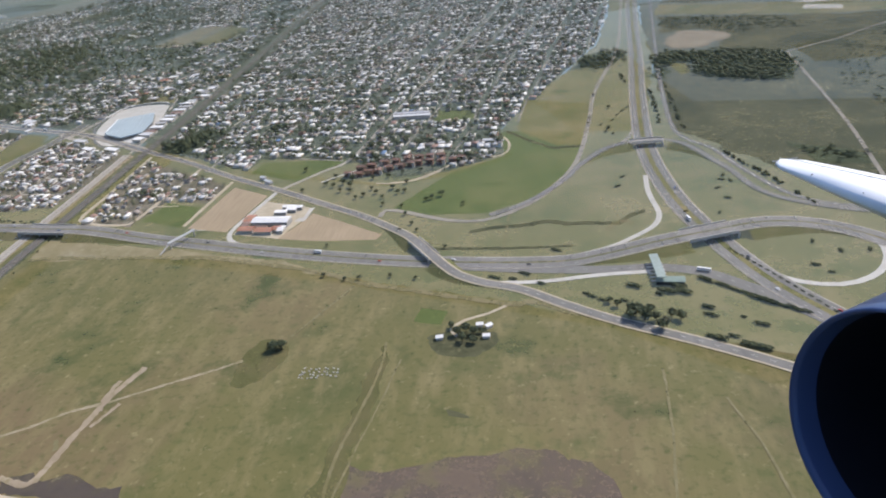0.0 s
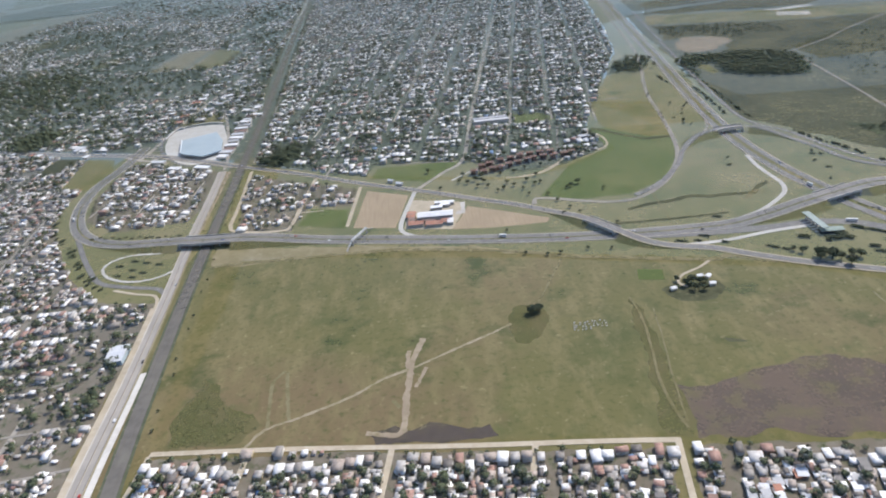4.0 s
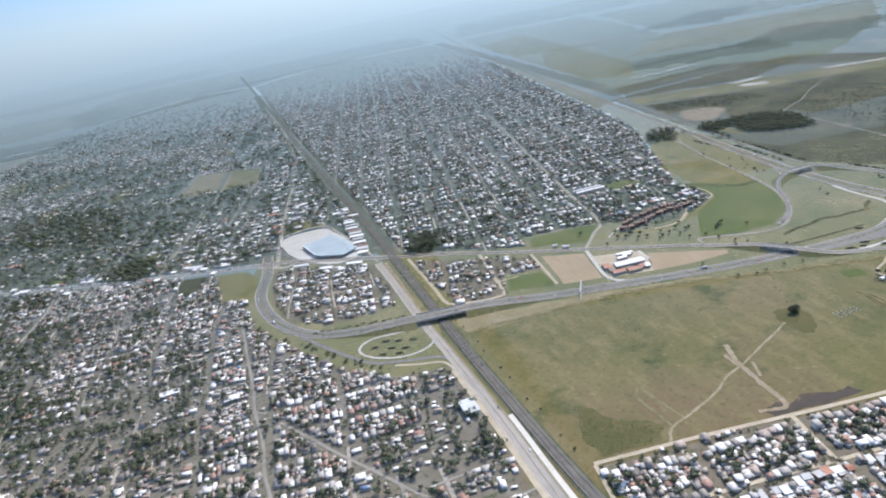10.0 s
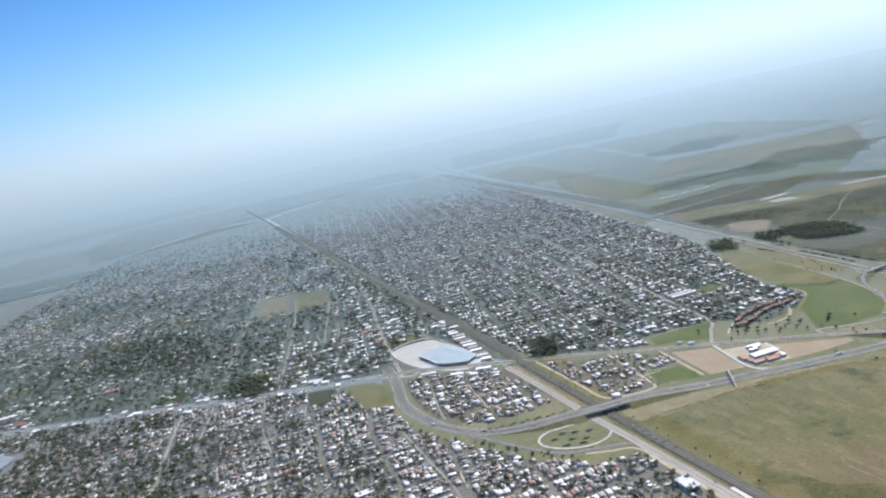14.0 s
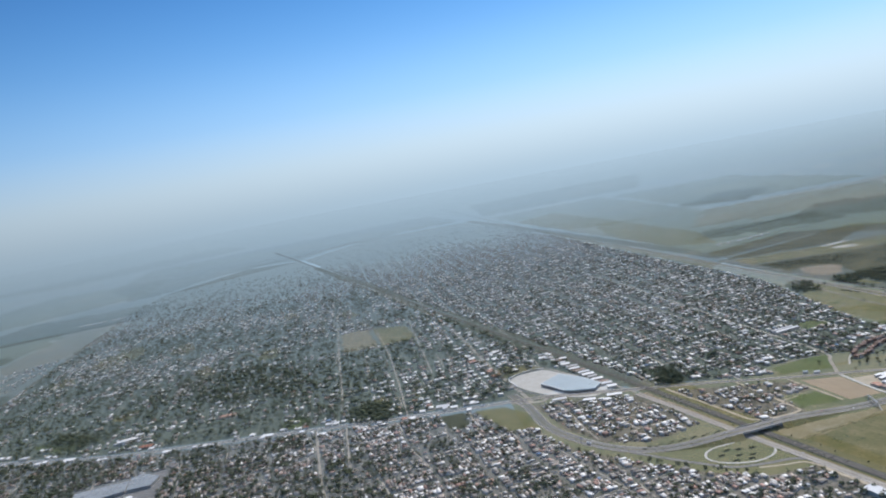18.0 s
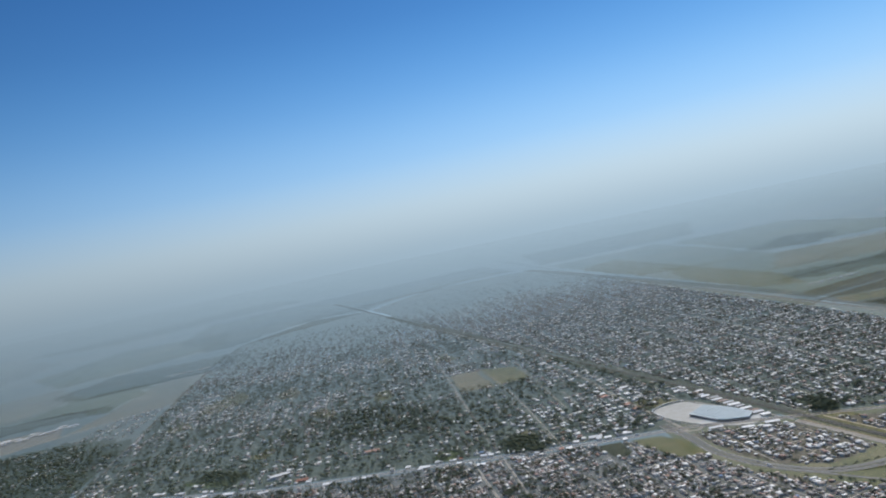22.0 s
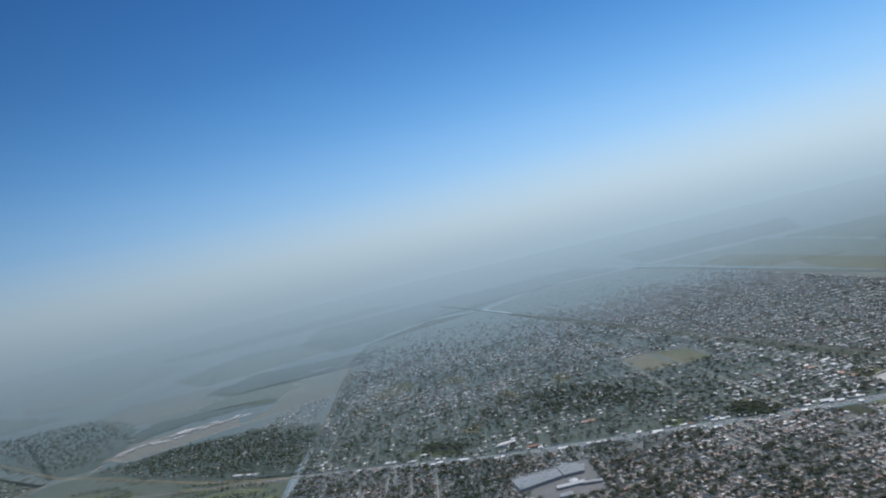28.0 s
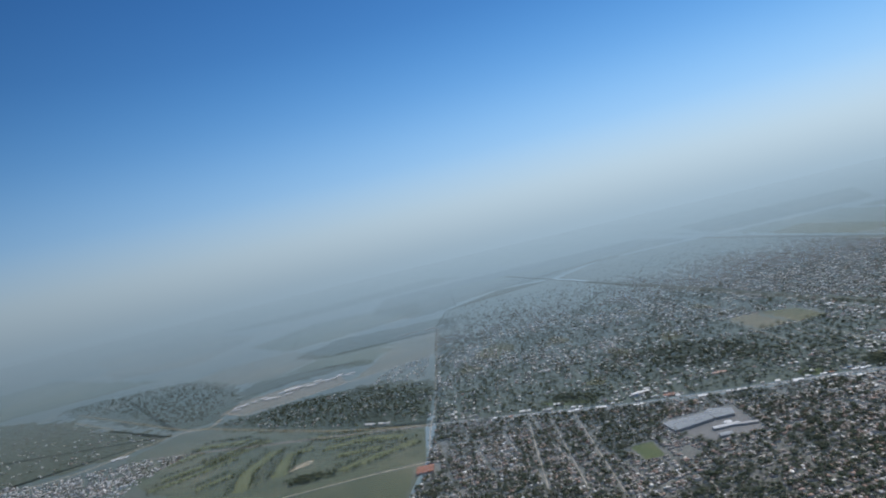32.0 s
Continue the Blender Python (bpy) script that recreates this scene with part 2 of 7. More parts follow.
RUST = land("bare_red_earth", [(0.255, 0.205, 0.145), ((0.33, 0.275, 0.20), 0.12, 0.4, 0.7), ((0.17, 0.145, 0.07), 0.25, 0.52, 0.75)])
ASPHALT = land("worn_asphalt", [(0.15, 0.146, 0.14), ((0.20, 0.193, 0.182), 0.05, 0.4, 0.7), ((0.09, 0.09, 0.095), 0.3, 0.5, 0.85, (0.0, 1, 0.15))], 0.8, 0.3)
CONCRETE = land("pale_concrete", [(0.47, 0.455, 0.42), ((0.38, 0.365, 0.33), 0.07, 0.4, 0.7), ((0.55, 0.53, 0.49), 0.4, 0.5, 0.85)], 0.85, 0.3)
BALLAST = land("railway_ballast", [(0.15, 0.14, 0.125), ((0.115, 0.108, 0.098), 0.2, 0.4, 0.7), ((0.175, 0.165, 0.14), 0.06, 0.5, 0.75)])
GREYROAD = land("sunlit_grey_road", [(0.33, 0.305, 0.27), ((0.26, 0.242, 0.215), 0.06, 0.42, 0.66), ((0.30, 0.282, 0.25), 0.25, 0.5, 0.8, (0.0, 1, 0.12))], 0.85, 0.3)
WHITECONC = land("white_concrete", [(0.56, 0.535, 0.48), ((0.45, 0.425, 0.375), 0.09, 0.42, 0.7), ((0.64, 0.615, 0.57), 0.4, 0.5, 0.8)], 0.85, 0.3)
STREET = land("dusty_street", [(0.36, 0.325, 0.27), ((0.24, 0.225, 0.20), 0.03, 0.42, 0.65), ((0.45, 0.41, 0.34), 0.2, 0.5, 0.8)])
PAINT = land("road_paint", [(0.50, 0.50, 0.48), ((0.32, 0.32, 0.31), 0.3, 0.5, 0.8)], 0.7)


def picked(name, stops, island=True, rough=0.6, metal=0.0, dirt=0.35, layers=0.8):
    """Colour chosen per piece, with streaks of dirt."""
    m, nt, b = base(name, rough, metal, 0.3, layers)
    if island:
        src = nt.nodes.new("ShaderNodeNewGeometry").outputs["Random Per Island"]
    else:
        src = nt.nodes.new("ShaderNodeObjectInfo").outputs["Random"]
    r = ramp(nt, stops, "CONSTANT")
    nt.links.new(src, r.inputs[0])
    dark = nt.nodes.new("ShaderNodeMix")
    dark.data_type, dark.blend_type = "RGBA", "MULTIPLY"
    nt.links.new(noise_fac(nt, 0.8, 4, 0.6, 0.45, 0.8), dark.inputs[0])
    nt.links.new(r.outputs[0], dark.inputs[6])
    dark.inputs[7].default_value = (1 - dirt, 1 - dirt * 1.05, 1 - dirt * 1.1, 1)
    nt.links.new(dark.outputs[2], b.inputs["Base Color"])
    return m


ROOFS = [(0.0, (0.80, 0.78, 0.74)), (0.34, (0.60, 0.585, 0.56)), (0.46, (0.39, 0.38, 0.36)), (0.56, (0.24, 0.225, 0.205)), (0.65, (0.31, 0.19, 0.15)),
         (0.74, (0.35, 0.30, 0.255)), (0.84, (0.14, 0.13, 0.12)), (0.994, (0.12, 0.20, 0.33))]
WALLS = [(0.0, (0.62, 0.59, 0.53)), (0.3, (0.45, 0.40, 0.34)), (0.5, (0.30, 0.21, 0.16)), (0.65, (0.70, 0.68, 0.64)), (0.9, (0.50, 0.42, 0.28))]
OLD_ROOFS = [(0.0, (0.80, 0.78, 0.74)), (0.19, (0.52, 0.50, 0.47)), (0.28, (0.39, 0.37, 0.34)), (0.44, (0.26, 0.238, 0.21)), (0.58, (0.33, 0.20, 0.155)), (0.70, (0.37, 0.31, 0.26)), (0.86, (0.15, 0.135, 0.12)), (0.994, (0.12, 0.20, 0.33))]
DULL_ROOFS = [(0.0, (0.74, 0.72, 0.68)), (0.09, (0.46, 0.44, 0.41)), (0.20, (0.34, 0.315, 0.285)), (0.38, (0.24, 0.215, 0.19)), (0.54, (0.29, 0.19, 0.15)), (0.72, (0.30, 0.25, 0.21)), (0.85, (0.15, 0.135, 0.12))]
ROOF_DULL = picked("brown_roofs", DULL_ROOFS, dirt=0.5)
ROOF_OLD = picked("weathered_roofs", OLD_ROOFS, dirt=0.5)
ROOF_I, WALL_I = picked("sheet_roofs", ROOFS), picked("house_walls", WALLS, rough=0.9)
TREES = [(0.0, (0.076, 0.094, 0.050)), (0.3, (0.090, 0.108, 0.056)), (0.55, (0.064, 0.082, 0.046)), (0.8, (0.096, 0.114, 0.060)), (0.95, (0.108, 0.110, 0.064))]
# flat dark colour for far woods, and for painted shade under nearer ones
CANOPY = land("distant_trees_and_shade", [(0.050, 0.064, 0.038), ((0.066, 0.08, 0.044), 0.02, 0.45, 0.7)], layers=0.8)
TAN = land("distant_stubble", [(0.23, 0.19, 0.11), ((0.17, 0.155, 0.085), 0.004, 0.42, 0.6)], layers=1.1)
# grass colours lightened and greyed: haze put into the base colour
GOLF = land("golf_rough", [(0.108, 0.122, 0.066), ((0.135, 0.142, 0.082), 0.015, 0.45, 0.62), ((0.078, 0.094, 0.052), 0.04, 0.5, 0.68), ((0.15, 0.145, 0.09), 0.1, 0.56, 0.75)], layers=1.2)
FAIRWAY = land("mown_fairway", [(0.150, 0.165, 0.090), ((0.125, 0.145, 0.075), 0.03, 0.42, 0.6), ((0.16, 0.165, 0.085), 0.1, 0.5, 0.75)], layers=0.8)
PALEGREEN = land("distant_pasture", [(0.125, 0.14, 0.065), ((0.085, 0.105, 0.05), 0.005, 0.42, 0.6)], layers=0.85)
LEAF_I = picked("tree_foliage", TREES, rough=0.8, dirt=0.45, layers=1.4)
# tree_foliage colours again, with a haze fade of their own for far crowns
LEAF_FAR = picked("distant_tree_foliage", TREES, rough=0.8, dirt=0.35, layers=1.2)
WEEDS = picked("rough_weeds", [(0.0, (0.115, 0.122, 0.050)), (0.4, (0.095, 0.105, 0.042)), (0.75, (0.15, 0.14, 0.07))], rough=0.9, dirt=0.3, layers=1.0)
LEAF_O = picked("tree_crown_foliage", TREES, False, 0.8, dirt=0.45, layers=1.6)
BARK = land("bark", [(0.12, 0.09, 0.06), ((0.07, 0.055, 0.04), 3.0, 0.4, 0.7)])


# ================= mesh helpers =================
def mesh_ob(name, verts, faces, mats, parent=None, label="", mat_index=None):
    me = bpy.data.meshes.new(name)
    me.from_pydata([tuple(v) for v in verts], [], [tuple(f) for f in faces])
    for m in mats if isinstance(mats, (list, tuple)) else [mats]:
        me.materials.append(m)
    if mat_index is not None:
        me.polygons.foreach_set("material_index", np.asarray(mat_index, np.int32))
    me.update()
    ob = new(name, me)
    if parent is not None:
        ob.parent = parent
    if label:
        ob["label"] = label
    return ob


def part(name, bm, material, parent, label=""):
    me = bpy.data.meshes.new(name)
    bm.to_mesh(me)
    bm.free()
    me.materials.append(material)
    ob = new(name, me)
    ob.parent = parent
    if label:
        ob["label"] = label
    return ob


def box(bm, sx, sy, sz, m=Matrix(), bevel=0.0):
    """A box standing on z = 0 of the pose m."""
    r = bmesh.ops.create_cube(bm, size=1.0, matrix=m @ Matrix.Translation((0, 0, sz / 2)) @ Matrix.Diagonal((sx, sy, sz, 1)))
    if bevel:
        bmesh.ops.bevel(bm, geom=list({e for v in r["verts"] for e in v.link_edges}), offset=bevel, segments=2, affect="EDGES")
    return bm


def spline(pts, step=6.0, closed=False):
    """A smooth line through a few control points."""
    p = [np.array(q, float) for q in pts]
    n = len(p)
    out = []
    for i in range(n if closed else n - 1):
        if closed:
            a, b, c, d = p[i - 1], p[i], p[(i + 1) % n], p[(i + 2) % n]
        else:
            b, c = p[i], p[i + 1]
            a = p[i - 1] if i else 2 * b - c
            d = p[i + 2] if i + 2 < n else 2 * c - b
        k = max(2, int(np.linalg.norm(c - b) / step))
        for s in np.arange(k) / k:
            out.append(0.5 * (2 * b + (c - a) * s + (2 * a - 5 * b + 4 * c - d) * s * s + (3 * b - a - 3 * c + d) * s**3))
    out.append(p[0] if closed else p[-1])
    return np.array(out)


def normals(line):
    t = np.gradient(line[:, :2], axis=0)
    t /= np.linalg.norm(t, axis=1)[:, None] + 1e-9
    return np.stack([-t[:, 1], t[:, 0]], 1)


def strip(line, left, right, z, thick=0.12):
    """Verts and faces of a ribbon from offset left to offset right of a line, with a top and two edges."""
    nrm = normals(line)
    zz = line[:, 2] if line.shape[1] > 2 else np.zeros(len(line))
    v = []
    for off, dz in ((left, -thick), (left, 0), (right, 0), (right, -thick)):
        v.append(np.c_[line[:, :2] + nrm * off, zz + z + dz])
    n = len(line)
    v = np.concatenate(v)
    f = [(k * n + i, (k + 1) * n + i, (k + 1) * n + i + 1, k * n + i + 1) for k in range(3) for i in range(n - 1)]
    return v, f


def ribbon(name, pts, width, z, mat, parent=None, label="", off=0.0, closed=False, step=6.0, line=None, thick=0.12):
    line = spline(pts, step, closed) if line is None else line
    v, f = strip(line, off + width / 2, off - width / 2, z, thick)
    return mesh_ob(name, v, f, mat, parent, label)


def dashes(name, line, off, z, dash, gap, width, mat, parent):
    nrm = normals(line)
    d = np.r_[0, np.cumsum(np.linalg.norm(np.diff(line[:, :2], axis=0), axis=1))]
    v, f = [], []
    zz = line[:, 2] if line.shape[1] > 2 else np.zeros(len(line))
    for s in np.arange(0, d[-1] - dash, dash + gap):
        for e in (s, s + dash):
            c = np.array([np.interp(e, d, line[:, k]) + off * np.interp(e, d, nrm[:, k]) for k in (0, 1)])
            nn = np.array([np.interp(e, d, nrm[:, k]) for k in (0, 1)])
            h = np.interp(e, d, zz) + z
            v += [(*(c + nn * width / 2), h), (*(c - nn * width / 2), h)]
        k = len(v)
        f.append((k - 4, k - 3, k - 1, k - 2))
    return mesh_ob(name, v, f, mat, parent)


def road(name, pts, width, mat, label, z=0.2, lines=True, closed=False, category="road"):
    line = spline(pts, 5.0, closed)
    root = tagged(new(name), label, category, kind="structure")
    ribbon("road_surface", None, width, z, mat, root, line=line)
    if lines:
        dashes("lane_line", line, 0, z + 0.05, 2.0, 4.0, 0.14, PAINT, root)
    return root


def track(name, pts, width, mat, label, z=0.2):
    """An earth track whose edges wander and whose width comes and goes."""
    line = spline(pts, 0.8)
    nrm = normals(line)
    v, f = [], []
    for i, (q, m) in enumerate(zip(line, nrm)):
        w = width * (0.52 + 0.2 * noise.noise((q[0] * 0.12, q[1] * 0.12, 1.0)))
        a, b = (w + min(0.6, width * 0.35) * noise.noise((q[0] * 0.5, q[1] * 0.5, k)) for k in (4.0, 8.0))
        o = 0.45 * noise.noise((q[0] * 0.08, q[1] * 0.08, 12.0))
        v += [(*(q + m * (o + max(a, 0.05))), z), (*(q + m * (o - max(b, 0.05))), z)]
        if i:
            f.append((2 * i - 2, 2 * i - 1, 2 * i + 1, 2 * i))
    return tagged(mesh_ob(name, v, f, mat), label, "track", kind="structure")


def patch(name, pts, z, mat, label, category="field", wobble=0.0, kind="structure", smooth=False):
    """A parcel of ground with its own surface."""
    p = spline(pts, 1.5 if wobble and abs(pts[0][0] + 100) < 350 else 8.0, True)[:-1] if smooth else np.array(pts, float)
    if not smooth:
        out = []
        for i in range(len(p)):
            a, b = p[i], p[(i + 1) % len(p)]
            k = max(1, int(np.linalg.norm(b - a) / (2.5 if max(abs(a[0] + 100) / 350, a[1] / 500) < 1 else 8)))
            out += [a + (b - a) * s / k for s in range(k)]
        p = np.array(out)
    if wobble:
        p = p + np.array([[noise.noise((x * 0.06, y * 0.06, 3.3)), noise.noise((x * 0.06, y * 0.06, 9.1))] for x, y in p]) * wobble
        p = p + np.array([[noise.noise((x * 0.35, y * 0.35, 6.3)), noise.noise((x * 0.35, y * 0.35, 2.1))] for x, y in p]) * min(1.6, wobble * 0.5)
    bm = bmesh.new()
    vs = [bm.verts.new((x, y, z)) for x, y in p]
    face = bm.faces.new(vs)
    if face.calc_area() and face.normal.z < 0:
        face.normal_flip()
    bm.normal_update()
    if bm.faces[:][0].normal.z < 0:
        bm.faces[:][0].normal_flip()
    bmesh.ops.triangulate(bm, faces=bm.faces[:])
    me = bpy.data.meshes.new(name)
    bm.to_mesh(me)
    bm.free()
    me.materials.append(mat)
    return tagged(new(name, me), label, category, kind=kind)


def inside(poly, x, y):
    """Which of the points lie in the polygon."""
    p = np.array(poly, float)
    q = np.roll(p, -1, 0)
    hit = np.zeros(np.shape(x), bool)
    for (ax, ay), (bx, by) in zip(p, q):
        c = (ay > y) != (by > y)
        with np.errstate(divide="ignore", invalid="ignore"):
            hit ^= c & (x < (bx - ax) * (y - ay) / (by - ay + 1e-12) + ax)
    return hit


def near_line(line, x, y):
    d = np.full(np.shape(x), 1e9)
    for a, b in zip(line[:-1, :2], line[1:, :2]):
        ab = b - a
        t = np.clip(((x - a[0]) * ab[0] + (y - a[1]) * ab[1]) / (ab @ ab + 1e-9), 0, 1)
        d = np.minimum(d, np.hypot(x - a[0] - t * ab[0], y - a[1] - t * ab[1]))
    return d


# ================= lines of the plan =================
HWY = [(-400, 545), (-402, 500), (-409, 450), (-401, 402), (-381, 364), (-349, 342), (-301, 329), (-258, 322), (-200, 307), (-130, 287), (-64, 272), (-4, 265),
       (24, 268), (49, 274), (70, 280), (88, 285), (100, 286.5), (112, 285.5), (122, 282), (131, 275.5), (138, 267), (150, 248)]
RAIL = [(-262, 20), (-275, 130), (-281, 200), (-287, 290), (-294, 430), (-303, 600), (-331, 1016), (-362, 1568), (-430, 2633)]
WAVE = [(-276, 20), (-287, 120), (-291, 200), (-296, 270), (-301, 330), (-305, 400), (-309, 455)]
AVE = [(-1500, 1150), (-1250, 1000), (-1051, 880), (-997, 847), (-896, 778), (-800, 712), (-710, 668), (-620, 625), (-530, 580), (-440, 540), (-375, 512), (-292, 457),
       (-246, 427), (-197, 391), (-159, 366), (-125, 342), (-92, 318), (-70, 295), (-47, 262), (-34, 252), (-14, 244), (4, 231), (24, 218), (52, 203), (80, 186), (150, 140)]
HWY2 = [(165, 120), (120, 185), (97, 220), (82, 248), (70, 285), (61, 330), (58, 394), (66, 490), (79, 602), (102, 820), (141, 1158), (208, 1726), (268, 2143), (400, 3000)]
SERVICE = [(120, 1040), (92, 830), (68, 640), (39, 516), (30, 454), (22, 402), (15, 372), (4, 347), (-12, 325), (-21, 316), (-33, 310), (-47, 311), (-63, 318), (-76, 325.5), (-87, 329), (-89, 321)]
LANES = [[(-552, 673), (-527, 818), (-479, 1083)], [(-505, 568), (-463, 790), (-438, 976)], [(-440, 684), (-380, 983)], [(-935, 763), (-984, 549)], [(-905, 770), (-952, 523)], [(-876, 760), (-929, 490)], [(-593, 606), (-607, 499)], [(-565, 590), (-582, 490)],
         [(-424, 400), (-420, 342), (-417, 304), (-417, 282), (-413, 245), (-413, 217), (-410, 189), (-408, 120)], [(-403, 260), (-388, 236), (-376, 216), (-357, 187), (-345, 168), (-321, 131)], [(-394, 512), (-389, 553), (-378, 658), (-358, 800), (-345, 930), (-350, 1261)], [(-125, 413), (-113, 494), (-94, 618), (-74, 738), (-40, 950)]]
NORTH_STREETS = [[(-269, 520), (-264, 572), (-258, 610), (-246, 697), (-224, 871), (-196, 1060)], [(-210, 478), (-198, 546), (-192, 612), (-183, 675), (-176, 722), (-154, 869), (-128, 1050)],
                 [(-168, 574), (-157, 655), (-143, 755), (-125, 874), (-98, 1060)], [(-142, 492), (-137, 537), (-129, 593), (-116, 678), (-93, 835), (-62, 1040)], [(-83, 474), (-79, 501), (-70, 562), (-62, 625), (-47, 726), (-39, 788), (0, 1040)],
                 [(-42, 520), (-38, 555), (-34, 593), (-26, 643), (-4, 790)], [(-18, 456), (-13, 496), (0, 569), (8, 625), (22, 718), (50, 900)], [(-92, 428), (-85, 464)], [(-58, 408), (-48, 458)], [(-245, 462), (-238, 518), (-228, 590)],
                 [(-287, 465), (-291, 557), (-300, 730), (-309, 870), (-322, 1100)]]
CROSS_STREETS = [[(-199, 534), (-170, 517)], [(-71, 514), (-46, 511), (-26, 508), (-7, 505), (16, 505)], [(-171, 420), (-150, 415), (-130, 408)]]
LINES = {n: spline(p, 10) for n, p in dict(h=HWY, r=RAIL, a=AVE, w=WAVE, h2=HWY2, s=SERVICE).items()}
LINES.update({f"l{i}": spline(p, 30) for i, p in enumerate(LANES)})
LINES.update({f"n{i}": spline(p, 60) for i, p in enumerate(NORTH_STREETS + CROSS_STREETS)})

# ================= ground =================
G = 15000.0
nx = 26
gx, gy = np.meshgrid(np.linspace(-G, G, nx), np.linspace(-G, G, nx))
gv = np.c_[gx.ravel(), gy.ravel(), np.zeros(nx * nx)]
gf = [(j * nx + i, j * nx + i + 1, (j + 1) * nx + i + 1, (j + 1) * nx + i) for j in range(nx - 1) for i in range(nx - 1)]
tagged(mesh_ob("ground", gv, gf, FAR), "flat green and straw-coloured plain reaching the hazy horizon", "ground", kind="structure")

# second sheets over the ground, so less haze colour shows through far land
patch("far_plain", [(-1055, 880), (-985, 1164), (-888, 1740), (-800, 2040), (-400, 2150), (-400, 4900), (-4800, 4900), (-4800, 700), (-1500, 560), (-1142, 560), (-1078, 736)], 0.02, PLAIN, "open green and tan farmland west of the suburb", "field")
patch("far_plain", [(-400, 2150), (-120, 2340), (210, 2250), (230, 4900), (-400, 4900)], 0.02, PLAIN, "open farmland beyond the town", "field")
patch("far_plain", [(230, 4900), (214, 2250), (172, 1500), (140, 1000), (128, 850), (330, 840), (600, 420), (330, 240), (330, 100), (3000, 100), (4800, 4900)], 0.02, PLAIN, "open farmland beyond the trunk road", "field")
patch("pasture", [(-268, 146), (-210, 140), (-76, 122), (-60, 40), (200, 40), (200, 150), (30, 214), (-20, 236), (-97, 262), (-161, 284), (-229, 294), (-277, 300)], 0.05, GRASS,
      "wide olive-green pasture beside the highway", "field", 3.0)
patch("rail_verge", [(-305, 20), (-300, 200), (-306, 480), (-262, 480), (-262, 300), (-262, 150), (-250, 20)], 0.03, GRASS, "rough grass along the railway", "grass", 2.0)
patch("rail_corridor", [(-318, 480), (-317, 600), (-346, 1016), (-377, 1568), (-395, 1900), (-370, 1900), (-347, 1568), (-316, 1016), (-288, 600), (-276, 480)], 0.075, GARDEN, "rough dark grass beside the railway tracks", "grass", 2.0)
patch("scrub_ground", [(78, 420), (90, 600), (112, 830), (420, 840), (600, 420), (330, 240), (150, 300)], 0.045, SCRUB, "dark scrubby ground beside the trunk road", "ground", 5.0)
patch("road_verge", [(-10, 500), (15, 560), (52, 660), (75, 800), (115, 1100), (150, 1500), (176, 1500), (140, 1100), (106, 800), (92, 600), (76, 500), (60, 420), (20, 430)], 0.047, MEADOW, "grass beside the trunk road", "grass", 3.0)
patch("village_ground", [(-280, 20), (-276, 150), (20, 112), (60, 20)], 0.035, GRASS, "rough grass round the village", "grass", 2.0)
patch("verge_ground", [(-290, 310), (-97, 256), (20, 214), (170, 110), (330, 150), (330, 420), (100, 470), (70, 620), (10, 560), (-30, 440), (-25, 395), (-93, 365), (-195, 405), (-290, 462)],
      0.04, MEADOW, "mown grass verges of the road junction", "grass")
patch("interchange_lawn", [(-84, 331), (-57, 374), (-25, 396), (-28, 440), (26, 430), (14, 370), (-6, 334), (-32, 318), (-60, 320)], 0.08, LUSH, "bright green meadow inside the service road curve", "meadow")
patch("dark_ditch", [(-40, 300), (0, 306), (30, 300), (45, 312), (46, 309), (32, 296), (0, 302), (-40, 297)], 0.1, SCRUB, "dark weedy ditch across the junction lawn", "ditch", 2.0)
patch("dark_ditch", [(-62, 285), (-20, 281), (10, 279), (10, 277), (-20, 278.5), (-60, 282)], 0.1, SCRUB, "dark weedy ditch beside the highway", "ditch", 1.0)
patch("dark_ditch", [(-25, 442), (-9, 420.5), (4, 405), (23, 404), (23, 401), (4, 401), (-10, 417), (-27, 440)], 0.11, SCRUB, "dark hedge line across the meadow", "ditch", 1.0)
# also covers bare ground that the haze fade left too pale
patch("town_edge_grass", [(-196, 399), (-191, 428), (-122, 414), (-88, 376), (-57, 381), (-20, 403), (-22, 392), (-57, 371), (-93, 362)], 0.045, MEADOW, "worn grass between the town and the avenue", "grass", 1.0)
patch("airfield_margin", [(200, 590), (300, 640), (420, 650), (640, 590), (900, 430), (620, 400), (400, 520), (200, 540)], 0.05, SCRUB, "dark rough grass beside the airfield", "grass", 4.0)
patch("ring_lawn", [(-404, 545), (-430, 450), (-415, 370), (-370, 305), (-345, 275), (-300, 255), (-292, 330), (-308, 470), (-360, 505)], 0.05, MEADOW, "grass verge round the curving highway", "grass")
